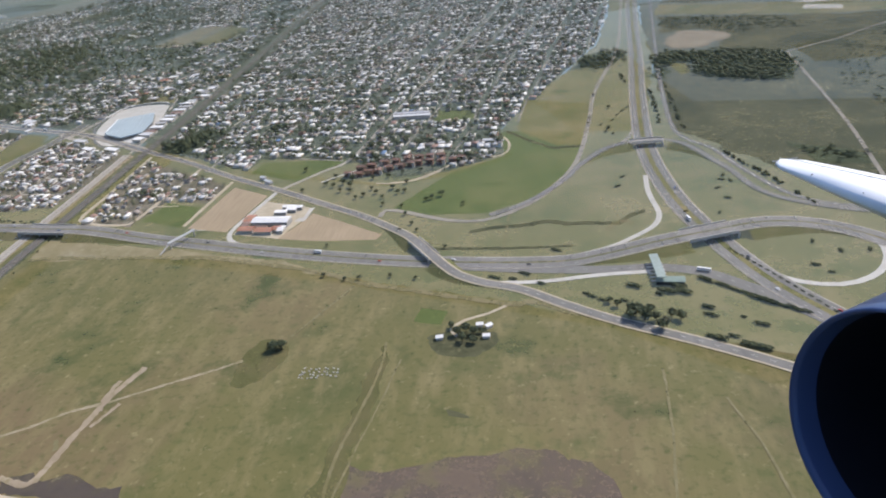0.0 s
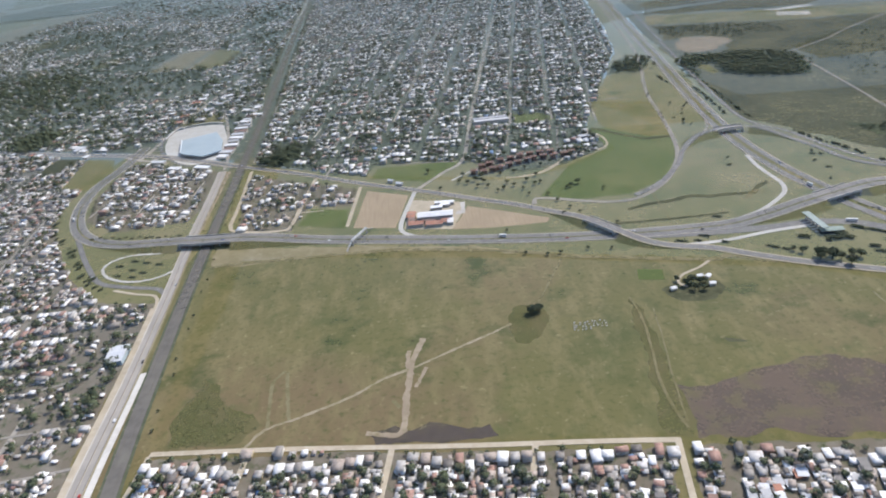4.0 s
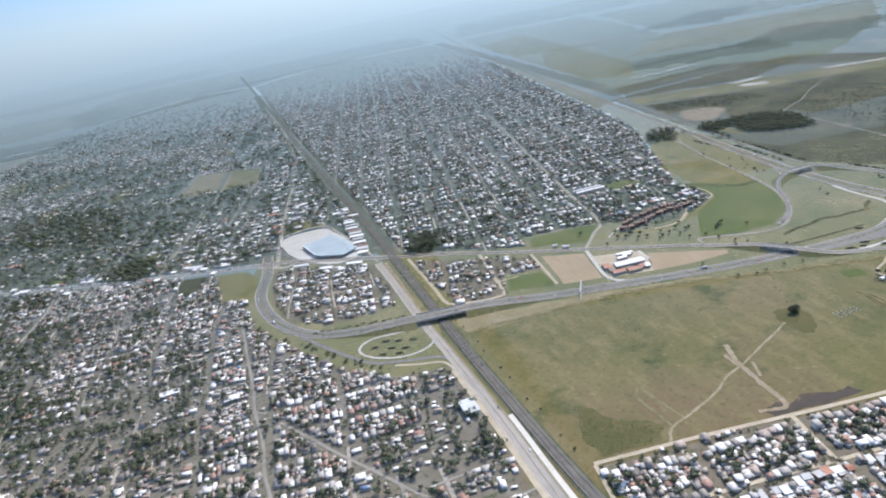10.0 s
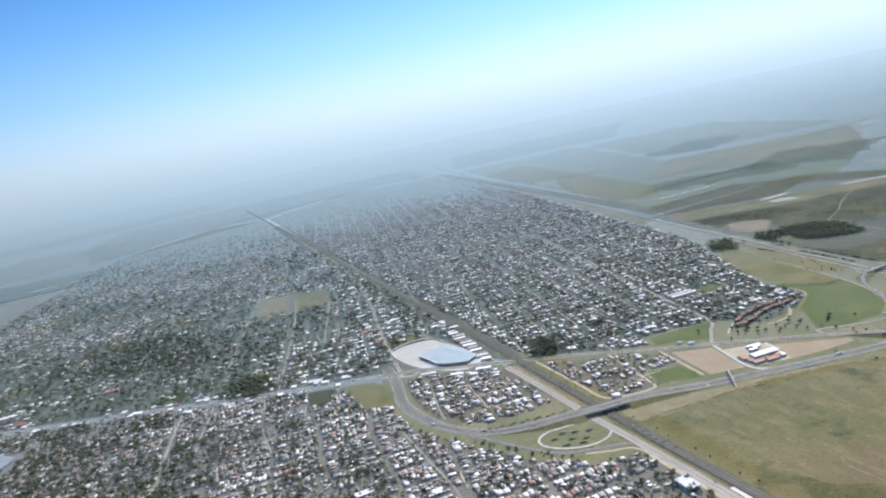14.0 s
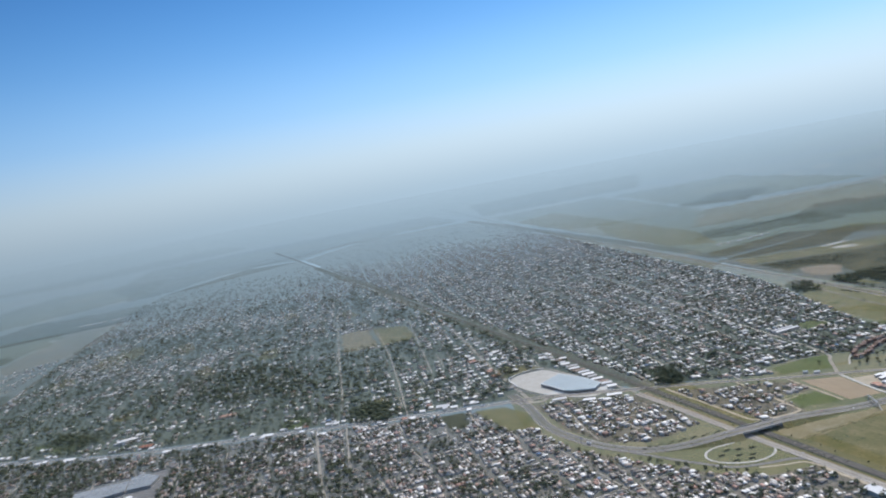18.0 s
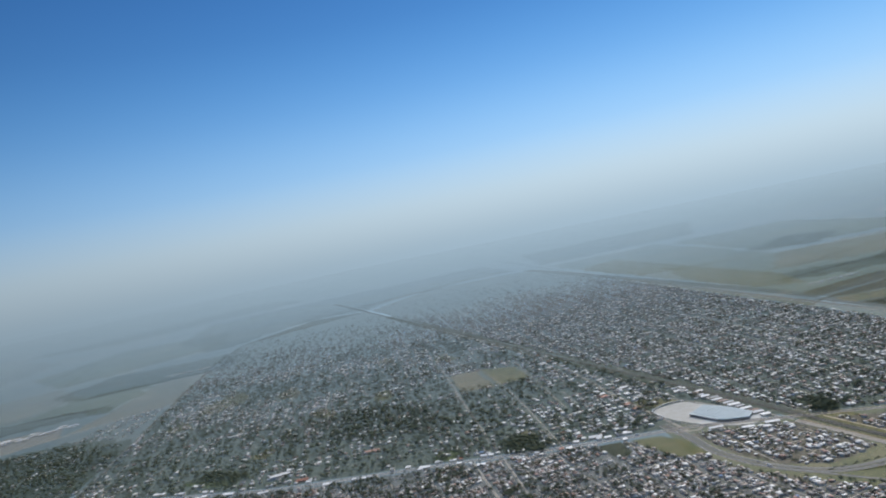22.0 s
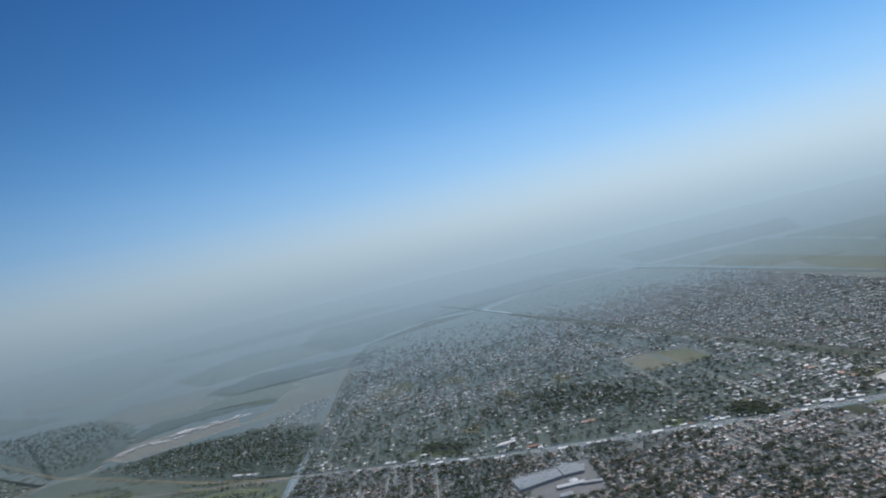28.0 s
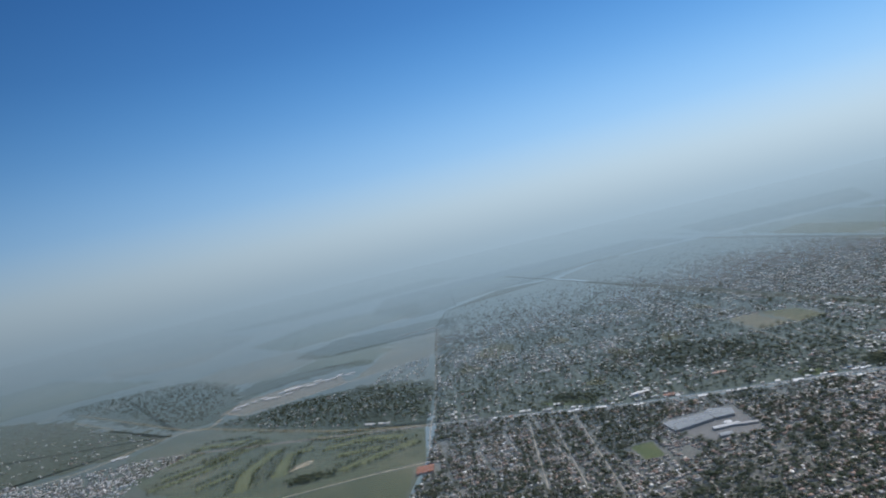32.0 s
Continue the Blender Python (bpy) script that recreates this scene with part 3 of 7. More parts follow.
YARDS = {
    "north": [(-284, 462), (-195, 402), (-190, 425), (-124, 410), (-90, 372), (-57, 378), (-25, 400), (-30, 446), (-7, 501), (13, 560), (50, 660), (72, 800), (110, 1100), (165, 1500), (190, 1800), (210, 2250), (-120, 2350), (-385, 2150), (-365, 1800), (-352, 1400), (-323, 1016), (-296, 600)],
    "corner": [(-283, 438), (-200, 381), (-203, 356), (-231, 363), (-238, 330), (-274, 336)],
    "inner": [(-396, 503), (-312, 455), (-309, 392), (-312, 366), (-360, 363), (-388, 387), (-400, 430)],
    "south": [(-301, 262), (-336, 272), (-366, 305), (-392, 350), (-411, 385), (-419, 420), (-421, 448), (-414, 500), (-424, 518), (-530, 572), (-620, 617), (-710, 660), (-800, 704), (-896, 770), (-1040, 872), (-1075, 736),
              (-1085, 690), (-1150, 560), (-1150, 420), (-700, 200), (-420, 60), (-292, 60)],
    "west": [(-318, 520), (-375, 522), (-440, 548), (-530, 588), (-620, 633), (-710, 676), (-800, 720), (-896, 786), (-1040, 880), (-1011, 1045), (-885, 1758), (-800, 2050), (-560, 2250), (-395, 2150), (-378, 1800), (-368, 1568), (-338, 1016), (-310, 600)],
    "village": [(-266, 144), (-214, 138), (-77, 117), (-84, 88), (-127, 95), (-127, 40), (-264, 40)],
    "village_east": [(-72, 117), (8, 106), (6, 60), (-80, 60)],
}
for n, poly in YARDS.items():
    patch("town_ground", poly, 0.07, GARDEN if n in ("west", "north") else YARD, "dusty yards and gardens between the houses", "ground", 2.0)

# ================= parcels of land =================
patch("ploughed_field", [(-193, 377), (-165, 360), (-173, 314), (-199, 322)], 0.13, PLOUGH, "square bare tan ploughed field", "field", 0.5)
patch("ploughed_field", [(-129, 332), (-134, 316), (-141, 303), (-112, 297), (-86, 296), (-84, 301)], 0.09, PLOUGH, "tapering bare tan field beside the school", "field", 0.5)
patch("school_yard", [(-163, 352), (-130, 338), (-133, 322), (-140, 303), (-168, 311)], 0.1, DIRT, "pale paved school yard", "yard", 0.5)
patch("playing_field", [(-187, 416), (-127, 410), (-150, 377), (-191, 399)], 0.1, LUSH, "green playing field at the town edge", "field", 1.0)
patch("green_lot", [(-77, 498), (-54, 493), (-45, 472), (-79, 470)], 0.1, LUSH, "empty green lot among houses", "lot", 1.0)
patch("burnt_patch", [(-66, 147), (-55, 146), (-38, 151), (-22, 150), (-16, 154), (-2, 153), (10, 147), (16, 130), (10, 109), (-9, 111), (-37, 116), (-69, 120), (-67, 133)], 0.08, BURNT, "brown burnt stubble in the pasture", "field", 5.0)
patch("scorched_strip", [(-184, 142), (-181, 136.5), (-166, 135.5), (-143, 132.5), (-135, 134), (-138, 140), (-147, 139), (-161, 144), (-167, 140), (-175, 143)], 0.09, SCORCH, "dark scorched strip near the village", "field", 4.0)
patch("kitchen_garden", [(-54, 233), (-43, 230), (-44, 221), (-56, 223)], 0.08, LUSH, "dark green garden plot", "garden", 1.5)
patch("hamlet_green", [(-48, 214), (-28, 216), (-22, 208), (-30, 200), (-44, 203)], 0.08, SCRUB, "dark grass round a farmstead", "grass", 3.0, smooth=True)
patch("ditch", [(-66, 208), (-62, 197), (-61, 175), (-65, 150), (-67, 130), (-70, 121), (-78, 122), (-74, 147), (-68, 174), (-68, 194)], 0.085, WEEDY, "green weedy ditch across the pasture", "ditch", 4.0)
patch("weed_spot", [(-37, 172), (-29, 168), (-28, 166), (-36, 169)], 0.085, SCRUB, "dark weedy spot in the pasture", "scrub", 2.0)
patch("corner_lawn", [(-234, 335), (-228, 358), (-205, 351), (-203, 324)], 0.1, LUSH, "green lot beside the ploughed field", "grass", 2.0)
patch("lower_verge", [(-282, 319), (-244, 308), (-200, 299), (-130, 280), (-98, 262), (-104, 263), (-133, 274), (-171, 285), (-227, 291.5), (-279, 295)], 0.075, DRY, "pale dry grass strip below the highway", "grass", 3.0)
patch("store_forecourt", [(-386, 572), (-381, 540), (-371, 514), (-356, 492), (-340, 480), (-322, 482), (-315, 496), (-322, 530), (-335, 572), (-342, 588), (-370, 592), (-383, 586)], 0.12, WHITECONC, "white concrete forecourt round the big store", "forecourt", smooth=True)
patch("store_meadow", [(-385, 597), (-380, 620), (-376, 634), (-368, 637), (-351, 623), (-339, 594), (-362, 597)], 0.12, MEADOW, "dry grass lot behind the store", "grass", 1.0)
patch("sports_ground", [(-510, 884), (-490, 995), (-446, 992), (-462, 864)], 0.12, DRY, "bare tan sports ground among the suburbs", "field", 4.0)
patch("sports_lawn", [(-455, 864), (-439, 990), (-394, 945), (-405, 860)], 0.13, MEADOW, "worn dry grass field of the sports ground", "field", 3.0)
patch("triangle_lawn", [(-447, 533), (-420, 521), (-410, 490), (-416, 452), (-441, 467)], 0.1, MEADOW, "grass island beside the road junction", "grass", 2.0)
patch("empty_lot", [(-480, 545), (-456, 537), (-463, 498), (-480, 508)], 0.1, SCRUB, "overgrown empty lot by the avenue", "lot", 2.0)
patch("dirt_strip", [(-310, 452), (-302, 452), (-298, 345), (-304, 343)], 0.14, RUST, "bare pinkish earth strip beside the railway", "ground", 1.0)
for pts, mt in (([(-716, 978), (-704, 1025), (-687, 993), (-692, 948)], MEADOW), ([(-621, 970), (-610, 1023), (-590, 1019), (-594, 964)], MEADOW), ([(-621, 642), (-615, 666), (-597, 659), (-602, 631)], LUSH), ([(-530, 622), (-520, 650), (-507, 645), (-515, 606)], MEADOW),
                ([(-891, 1260), (-823, 1325), (-808, 1241), (-868, 1192)], MEADOW), ([(-896, 831), (-854, 801), (-840, 775), (-882, 800)], LUSH), ([(-483, 644), (-473, 649), (-477, 616)], MEADOW), ([(-818, 863), (-784, 871), (-797, 836)], MEADOW),
                ([(-950, 1150), (-920, 1190), (-905, 1130)], MEADOW), ([(-760, 1200), (-730, 1240), (-715, 1180), (-745, 1160)], MEADOW), ([(-560, 1260), (-535, 1290), (-525, 1230)], MEADOW), ([(-470, 1150), (-440, 1180), (-440, 1110)], MEADOW)):
    patch("clearing", pts, 0.13, mt, "small grassy clearing among suburban trees", "lot", 6.0, smooth=True)
patch("factory_yard", [(-822, 634), (-737, 624), (-752, 540), (-806, 544), (-816, 585)], 0.1, ASPHALT, "dusty yard round the factory sheds", "yard", 1.0)
patch("green_lot", [(-876, 594), (-852, 589), (-860, 548), (-880, 552)], 0.1, LUSH, "green empty lot beside the factory", "lot", 3.0)
patch("golf_course", [(-1058, 872), (-1074, 741), (-1156, 747), (-1252, 758), (-1380, 850), (-1464, 960), (-1500, 1060), (-1545, 1190), (-1469, 1280), (-1415, 1255), (-1251, 1063), (-1164, 972)], 0.1, GOLF, "mottled green golf course", "golf course", 4.0)
patch("wet_meadow", [(-1156, 742), (-1095, 728), (-1102, 690), (-1140, 560), (-1320, 640), (-1270, 752)], 0.12, GOLF, "grey-green wet meadow", "meadow", 4.0)
patch("north_scrub", [(110, 674), (122, 752), (228, 702), (303, 676), (400, 650), (289, 638), (240, 602), (192, 576), (144, 600), (168, 647), (143, 683)], 0.075, SCRUB, "dark mottled scrub beside the airfield", "field", 8.0)
patch("bare_patch", [(111, 635), (120, 669), (142, 678), (165, 648), (150, 625), (122, 609)], 0.1, RUST, "bare pinkish ground", "field", 8.0, smooth=True)
patch("grass_corner", [(100, 573), (112, 566), (112, 540), (104, 536)], 0.09, MEADOW, "light grass notch in the plantation", "grass", 2.0)
patch("airfield_grass", [(118, 762), (131, 812), (255, 756), (320, 718), (480, 660), (640, 590), (620, 560), (440, 622), (306, 681), (242, 699)], 0.085, MEADOW, "green airfield grass beside a runway", "field", 5.0)
patch("runway_pad", [(249, 720), (256, 738), (286, 722), (279, 704)], 0.12, CONCRETE, "pale concrete end of a runway", "runway", 0.5)
patch("north_dark_belt", [(133, 820), (150, 900), (330, 900), (420, 800), (300, 760), (255, 768)], 0.07, SCRUB, "dark scrub belt beyond the runway", "field", 8.0)
# these two also cover strips where the haze colour showed through too strongly
patch("airfield_meadow", [(146, 860), (172, 1030), (210, 1300), (300, 1500), (520, 1340), (900, 1160), (700, 940), (560, 850), (430, 780), (330, 890)], 0.055, PALEGREEN, "grey-green meadow beyond the airfield", "meadow", 10.0)
patch("trunk_corridor", [(74, 800), (112, 1100), (167, 1500), (192, 1800), (212, 2250), (250, 2250), (215, 1700), (190, 1300), (165, 950), (134, 830)], 0.03, PLAIN, "worn grass along the trunk road", "grass", 6.0)
patch("dry_lawn", [(-14, 505), (34, 486), (23, 404), (7, 407), (-19, 441)], 0.09, MEADOW, "brownish dry grass lot", "grass", 3.0)
patch("far_green_field", [(172, 1030), (262, 1900), (420, 1950), (300, 1110), (230, 960)], 0.1, MEADOW, "pale green far field", "field", 8.0)
patch("works_field", [(-1139, 1352), (-1080, 1470), (-1003, 1705), (-885, 1690), (-900, 1610), (-950, 1400), (-1053, 1378)], 0.1, TAN, "straw-coloured field beside the suburb edge", "field", 8.0)
patch("works_yard", [(-1410, 1350), (-1375, 1445), (-1264, 1470), (-1156, 1428), (-1146, 1338), (-1246, 1320), (-1340, 1300)], 0.13, RUST, "bare pinkish ground round the works", "yard", 8.0)


def far_parcel_at(pts, mt, lab):
    patch("far_parcel", pts, 0.06 + 0.01 * (len(pts) % 3), mt, lab, "field", 30.0)


far_parcel_at([(-1586, 1915), (-1478, 2040), (-1283, 2025), (-1187, 1792), (-1310, 1633), (-1479, 1722)], TAN, "far straw-coloured field in haze")
far_parcel_at([(-1187, 1780), (-1029, 1745), (-1003, 1712), (-1085, 1480), (-1200, 1600), (-1300, 1640)], PALEGREEN, "far green field in haze")
far_parcel_at([(-1401, 1542), (-1350, 1649), (-1190, 1590), (-1088, 1566), (-1088, 1485), (-1266, 1508), (-1375, 1455)], CANOPY, "far dark wood in haze")
far_parcel_at([(-1279, 1890), (-1134, 2033), (-988, 1968), (-780, 1905), (-850, 1690), (-1029, 1745), (-1188, 1740)], CANOPY, "far dark wood in haze")
far_parcel_at([(-2344, 3700), (-1837, 3600), (-1439, 2760), (-1622, 2332), (-1921, 2468)], TAN, "far straw-coloured field in haze")
far_parcel_at([(-1440, 2400), (-1200, 2700), (-820, 2500), (-860, 2150), (-1134, 2080), (-1300, 2060)], PALEGREEN, "far green field in haze")
far_parcel_at([(-2900, 2900), (-2300, 3000), (-1950, 2480), (-1700, 2150), (-2300, 2150)], PALEGREEN, "far green field in haze")
far_parcel_at([(-900, 2070), (-800, 2100), (-570, 2300), (-395, 2200), (-120, 2400), (220, 2320), (260, 2800), (-900, 3000), (-1000, 2500)], CANOPY, "far dark wood in haze")
far_parcel_at([(-1700, 3350), (-600, 3500), (-500, 3100), (-1300, 3050)], CANOPY, "far dark wood in haze")
far_parcel_at([(-1850, 1810), (-2100, 2050), (-2700, 2100), (-2500, 1500), (-1960, 1250), (-1760, 1215), (-1560, 1225), (-1480, 1285), (-1660, 1510)], GARDEN, "dark plots and gardens in haze")
far_parcel_at([(-1950, 2030), (-1700, 2010), (-1540, 1930), (-1400, 1650), (-1370, 1450), (-1400, 1290), (-1490, 1320), (-1660, 1560), (-1860, 1860)], CANOPY, "dark wooded land in haze")
far_parcel_at([(-1440, 1280), (-1340, 1290), (-1240, 1300), (-1080, 1260), (-985, 1130), (-1035, 880), (-1210, 1010)], CANOPY, "dark wooded gardens in haze")
far_parcel_at([(220, 1500), (300, 2200), (700, 2100), (520, 1350)], PALEGREEN, "far green field in haze")
far_parcel_at([(330, 1150), (520, 1330), (1000, 1200), (700, 960)], TAN, "far straw-coloured field in haze")
far_parcel_at([(420, 1000), (620, 1080), (760, 940), (560, 860)], CANOPY, "far dark wood in haze")
far_parcel_at([(540, 1400), (720, 2050), (1100, 1900), (980, 1260)], PALEGREEN, "far green field in haze")
far_parcel_at([(320, 2300), (500, 2900), (1300, 2700), (900, 2150)], CANOPY, "far dark wood in haze")
far_parcel_at([(560, 1480), (760, 1560), (860, 1440), (640, 1330)], CANOPY, "far dark wood in haze")
far_parcel_at([(640, 600), (760, 900), (1200, 800), (1000, 480)], PALEGREEN, "far green field in haze")
far_parcel_at([(500, 420), (560, 600), (900, 480), (760, 300)], TAN, "far straw-coloured field in haze")
far_parcel_at([(220, 1010), (300, 1090), (520, 1000), (480, 900), (330, 960)], CANOPY, "far dark wood in haze")
FAIRWAYS = (([(-1454, 945), (-1390, 968), (-1337, 994)], 9), ([(-1440, 985), (-1350, 1015), (-1286, 1045)], 10), ([(-1310, 827), (-1306, 900), (-1270, 975)], 11), ([(-1262, 842), (-1250, 925), (-1218, 933)], 10),
               ([(-1180, 795), (-1124, 812), (-1072, 828)], 10), ([(-1199, 910), (-1137, 898), (-1090, 865)], 11), ([(-1377, 892), (-1330, 912)], 9), ([(-1409, 1125), (-1328, 1082)], 12), ([(-1450, 1060), (-1400, 1090)], 12),
               ([(-1180, 860), (-1120, 845)], 9), ([(-1215, 985), (-1170, 945), (-1130, 930)], 8), ([(-1380, 1010), (-1330, 1050), (-1300, 1062)], 10))
for pts, w in FAIRWAYS:
    ln = spline(pts, 12)
    off = np.array([(-d[1], d[0]) for d in np.gradient(ln, axis=0) / np.linalg.norm(np.gradient(ln, axis=0), axis=1)[:, None]]) * w
    patch("fairway", [tuple(q) for q in np.r_[ln + off, (ln - off)[::-1]]], 0.16, FAIRWAY, "light green mown fairway", "fairway", 5.0, smooth=True)
patch("sand_flat", [(-1250, 850), (-1236, 872), (-1214, 874), (-1222, 858)], 0.17, DIRT, "bare sandy ground on the golf course", "sand", 2.0, smooth=True)

# ================= roads, railway =================
def lifted(pts, humps, step=4.0):
    """A line that climbs over crossings: humps of x, y, height, flat half length, ramp length."""
    line = spline(pts, step)
    d = np.r_[0, np.cumsum(np.linalg.norm(np.diff(line, axis=0), axis=1))]
    z = np.zeros(len(line))
    for x, y, h, flat, slope in humps:
        c = d[np.argmin(np.hypot(line[:, 0] - x, line[:, 1] - y))]
        t = np.clip((np.abs(d - c) - flat) / slope, 0, 1)
        z = np.maximum(z, h * (0.5 + 0.5 * np.cos(math.pi * t)))
    return np.c_[line, z]


def skirts(line, half, gaps, parent):
    """Grass slopes under a raised road, left open at its bridges."""
    nrm = normals(line)
    v, f = [], []
    for s in (1, -1):
        for i in range(len(line) - 1):
            if max(line[i, 2], line[i + 1, 2]) < 0.15 or any(np.hypot(*(line[i, :2] - (gx0, gy0))) < r for gx0, gy0, r in gaps):
                continue
            k = len(v)
            for j in (i, i + 1):
                z = line[j, 2]
                v += [(*(line[j, :2] + s * nrm[j] * half), z + 0.15), (*(line[j, :2] + s * nrm[j] * (half + z * 1.7)), 0.02)]
            f.append((k, k + 1, k + 3, k + 2) if s < 0 else (k, k + 2, k + 3, k + 1))
    return mesh_ob("embankment_slope", v, f, MEADOW, parent, "grassy embankment slope")


def bridge(line, half, x, y, r, parent):
    """The span of a raised road: slab, parapets, abutments and piers."""
    i = [k for k in range(len(line)) if np.hypot(line[k, 0] - x, line[k, 1] - y) < r + 3]
    seg = line[i[0]:i[-1] + 1]
    v, f = strip(seg, half + 0.4, -half - 0.4, 0.1, 0.7)
    n = len(seg)
    f += [(3 * n + k, 3 * n + k + 1, k + 1, k) for k in range(n - 1)]
    mesh_ob("bridge_deck", v, f, CONCRETE, parent, "concrete bridge deck")
    for s in (1, -1):
        pv, pf = strip(seg, s * (half + 0.25) + 0.12, s * (half + 0.25) - 0.12, 0.95, 0.9)
        mesh_ob("parapet", pv, pf, CONCRETE, parent)
    nrm = normals(seg)
    for k in (0, n - 1):
        bm = bmesh.new()
        a = math.atan2(nrm[k][1], nrm[k][0])
        box(bm, 2 * half + 1.0, 1.2, seg[k][2] - 0.45, Matrix.Translation((seg[k][0], seg[k][1], 0)) @ Matrix.Rotation(a, 4, "Z"))
        part("abutment", bm, CONCRETE, parent)
    for k in (n // 3, 2 * n // 3):
        for s in (-0.6, 0.6):
            bm = bmesh.new()
            p = seg[k][:2] + nrm[k] * half * s
            bmesh.ops.create_cone(bm, cap_ends=True, segments=10, radius1=0.35, radius2=0.35, depth=seg[k][2] - 0.55, matrix=Matrix.Translation((p[0], p[1], (seg[k][2] - 0.55) / 2)))
            part("pier", bm, CONCRETE, parent)


def lay_highway(name, line, label, half, median):
    root = tagged(new(name), label, "highway", kind="structure")
    lane = half - median / 2
    for s in (1, -1):
        ribbon("carriageway", None, lane, 0.35, ASPHALT, root, off=s * (median / 2 + lane / 2), line=line, thick=0.3)
        ribbon("shoulder", None, 0.7, 0.27, STREET, root, off=s * (half + 0.35), line=line)
        dashes("lane_line", line, s * (median / 2 + lane / 2), 0.40, 2.0, 4.0, 0.11, PAINT, root)
        ribbon("edge_line", None, 0.1, 0.40, PAINT, root, off=s * (half - 0.25), line=line, thick=0.02)
    ribbon("median", None, median, 0.31, MEADOW, root, line=line)
    return root


HWY_L = lifted(HWY, [(-289, 327, 3.0, 16, 70), (69, 280, 3.0, 14, 55)])
hw = lay_highway("highway", HWY_L, "grey dual carriageway with pale shoulders curving past the fields", 4.5, 1.0)
skirts(HWY_L, 5.2, [(-289, 327, 17), (69, 280, 12)], hw)
bridge(HWY_L, 5.1, -289, 327, 17, hw)
bridge(HWY_L, 5.1, 69, 280, 12, hw)
lay_highway("trunk_road", np.c_[spline(HWY2, 5), np.zeros(len(spline(HWY2, 5)))], "long straight dual carriageway running to the horizon", 5.3, 2.6)
AVE_L = lifted(AVE, [(-58, 279, 2.6, 8, 40)])
av = tagged(new("avenue"), "two-lane asphalt avenue crossing the town", "road", kind="structure")
ribbon("road_surface", None, 4.0, 0.42, ASPHALT, av, line=AVE_L, thick=0.2)
for side in (1, -1):
    ribbon("shoulder", None, 0.8, 0.36, DIRT, av, line=AVE_L, off=side * 2.4)
    ribbon("pavement_strip", None, 1.7, 0.3, LANE, av, line=AVE_L[AVE_L[:, 0] < -300], off=side * 3.65)
dashes("lane_line", AVE_L, 0, 0.47, 2.0, 4.0, 0.14, PAINT, av)
skirts(AVE_L, 2.8, [(-58, 279, 10)], av)
bridge(AVE_L, 2.8, -58, 279, 10, av)
UPPER = lifted([(-30, 315), (-12, 327), (9, 353), (20, 375), (36, 391), (58, 396), (72, 393), (84, 380), (95, 353), (103, 324), (121, 306), (150, 293), (210, 278), (330, 240)], [(58, 396, 3.0, 10, 40)])
up = tagged(new("overpass_ramp"), "pale two-lane ramp over the trunk road", "road", kind="structure")
ribbon("road_surface", None, 3.6, 0.45, ASPHALT, up, line=UPPER, thick=0.2)
skirts(UPPER, 2.6, [(58, 396, 10)], up)
bridge(UPPER, 2.6, 58, 396, 10, up)


def lay_side_road(pts, w, m, lab):
    road("side_road", pts, w, m, lab, 0.2 + 0.0006 * (len(lab) * 7 % 61), m is ASPHALT)


lay_side_road([(52, 352), (50.5, 334), (51, 320), (52, 307), (50, 298), (46, 291.5), (39, 285), (32, 279.5), (24, 274.5), (12, 270)], 2.6, CONCRETE, "pale concrete slip road curving to the highway")
lay_side_road([(82, 262), (86, 248), (95, 240), (108, 237), (120, 241), (129, 250), (134, 263), (131, 275), (122, 284), (105, 291)], 2.8, CONCRETE, "pale loop ramp round a lawn")
lay_side_road([(126, 846), (103, 660), (89, 545), (79, 440), (81, 405), (93, 384), (104, 345), (121, 311), (160, 293)], 3.0, ASPHALT, "slip road beside the trunk road")
lay_side_road([(63, 480), (57, 436), (50, 411), (40, 396), (29, 385), (18, 371), (8, 352), (-6, 330), (-20, 316)], 2.2, LANE, "pale slip road joining the service road")
lay_side_road([(-58, 269), (-19, 261), (19, 256.5), (43, 256), (60, 251), (71, 242), (84, 229), (96, 214), (122, 178)], 6.2, ASPHALT, "wide toll road lane curving to the trunk road")
lay_side_road([(-30, 250), (-5, 249), (19, 252), (40, 253)], 2.6, CONCRETE, "pale slip road to the toll plaza")
lay_side_road([(-384, 361), (-371, 337), (-358, 315), (-343, 294), (-322, 284), (-303, 277), (-296, 262), (-293, 235)], 3.2, ASPHALT, "outer slip road of the ring")
lay_side_road([(-300, 319), (-299, 308), (-302, 297), (-312, 290.5), (-326, 291), (-341, 300), (-348, 311), (-346, 320), (-336, 325), (-318, 323), (-306, 324)], 1.8, CONCRETE, "pale loop ramp beside the railway")
lay_side_road([(-285, 446), (-281, 380), (-280, 349), (-275, 340), (-259, 334), (-243, 332), (-239, 338), (-236, 370), (-232, 413)], 2.6, DIRT, "pale dirt street round the corner houses")
lay_side_road([(-198, 386), (-203, 325)], 2.4, DIRT, "dirt lane beside the ploughed field")
lay_side_road([(-236, 355), (-220, 354)], 1.2, DIRT, "short dirt lane")
lay_side_road([(-161, 364), (-166, 340), (-170, 318), (-169, 308), (-163, 301), (-150, 293)], 2.8, CONCRETE, "pale access road beside the school")
lay_side_road([(-159, 368), (-140, 392), (-125, 413), (-113, 494), (-94, 618), (-74, 738), (-40, 950)], 3.0, STREET, "dusty main street through the town")
lay_side_road([(-136, 375), (-120, 388), (-97, 399), (-80, 406)], 1.6, CONCRETE, "pale lane along the apartment blocks")
lay_side_road([(-92, 366), (-76, 368), (-63, 379)], 1.6, DIRT, "dirt lane before the apartment blocks")
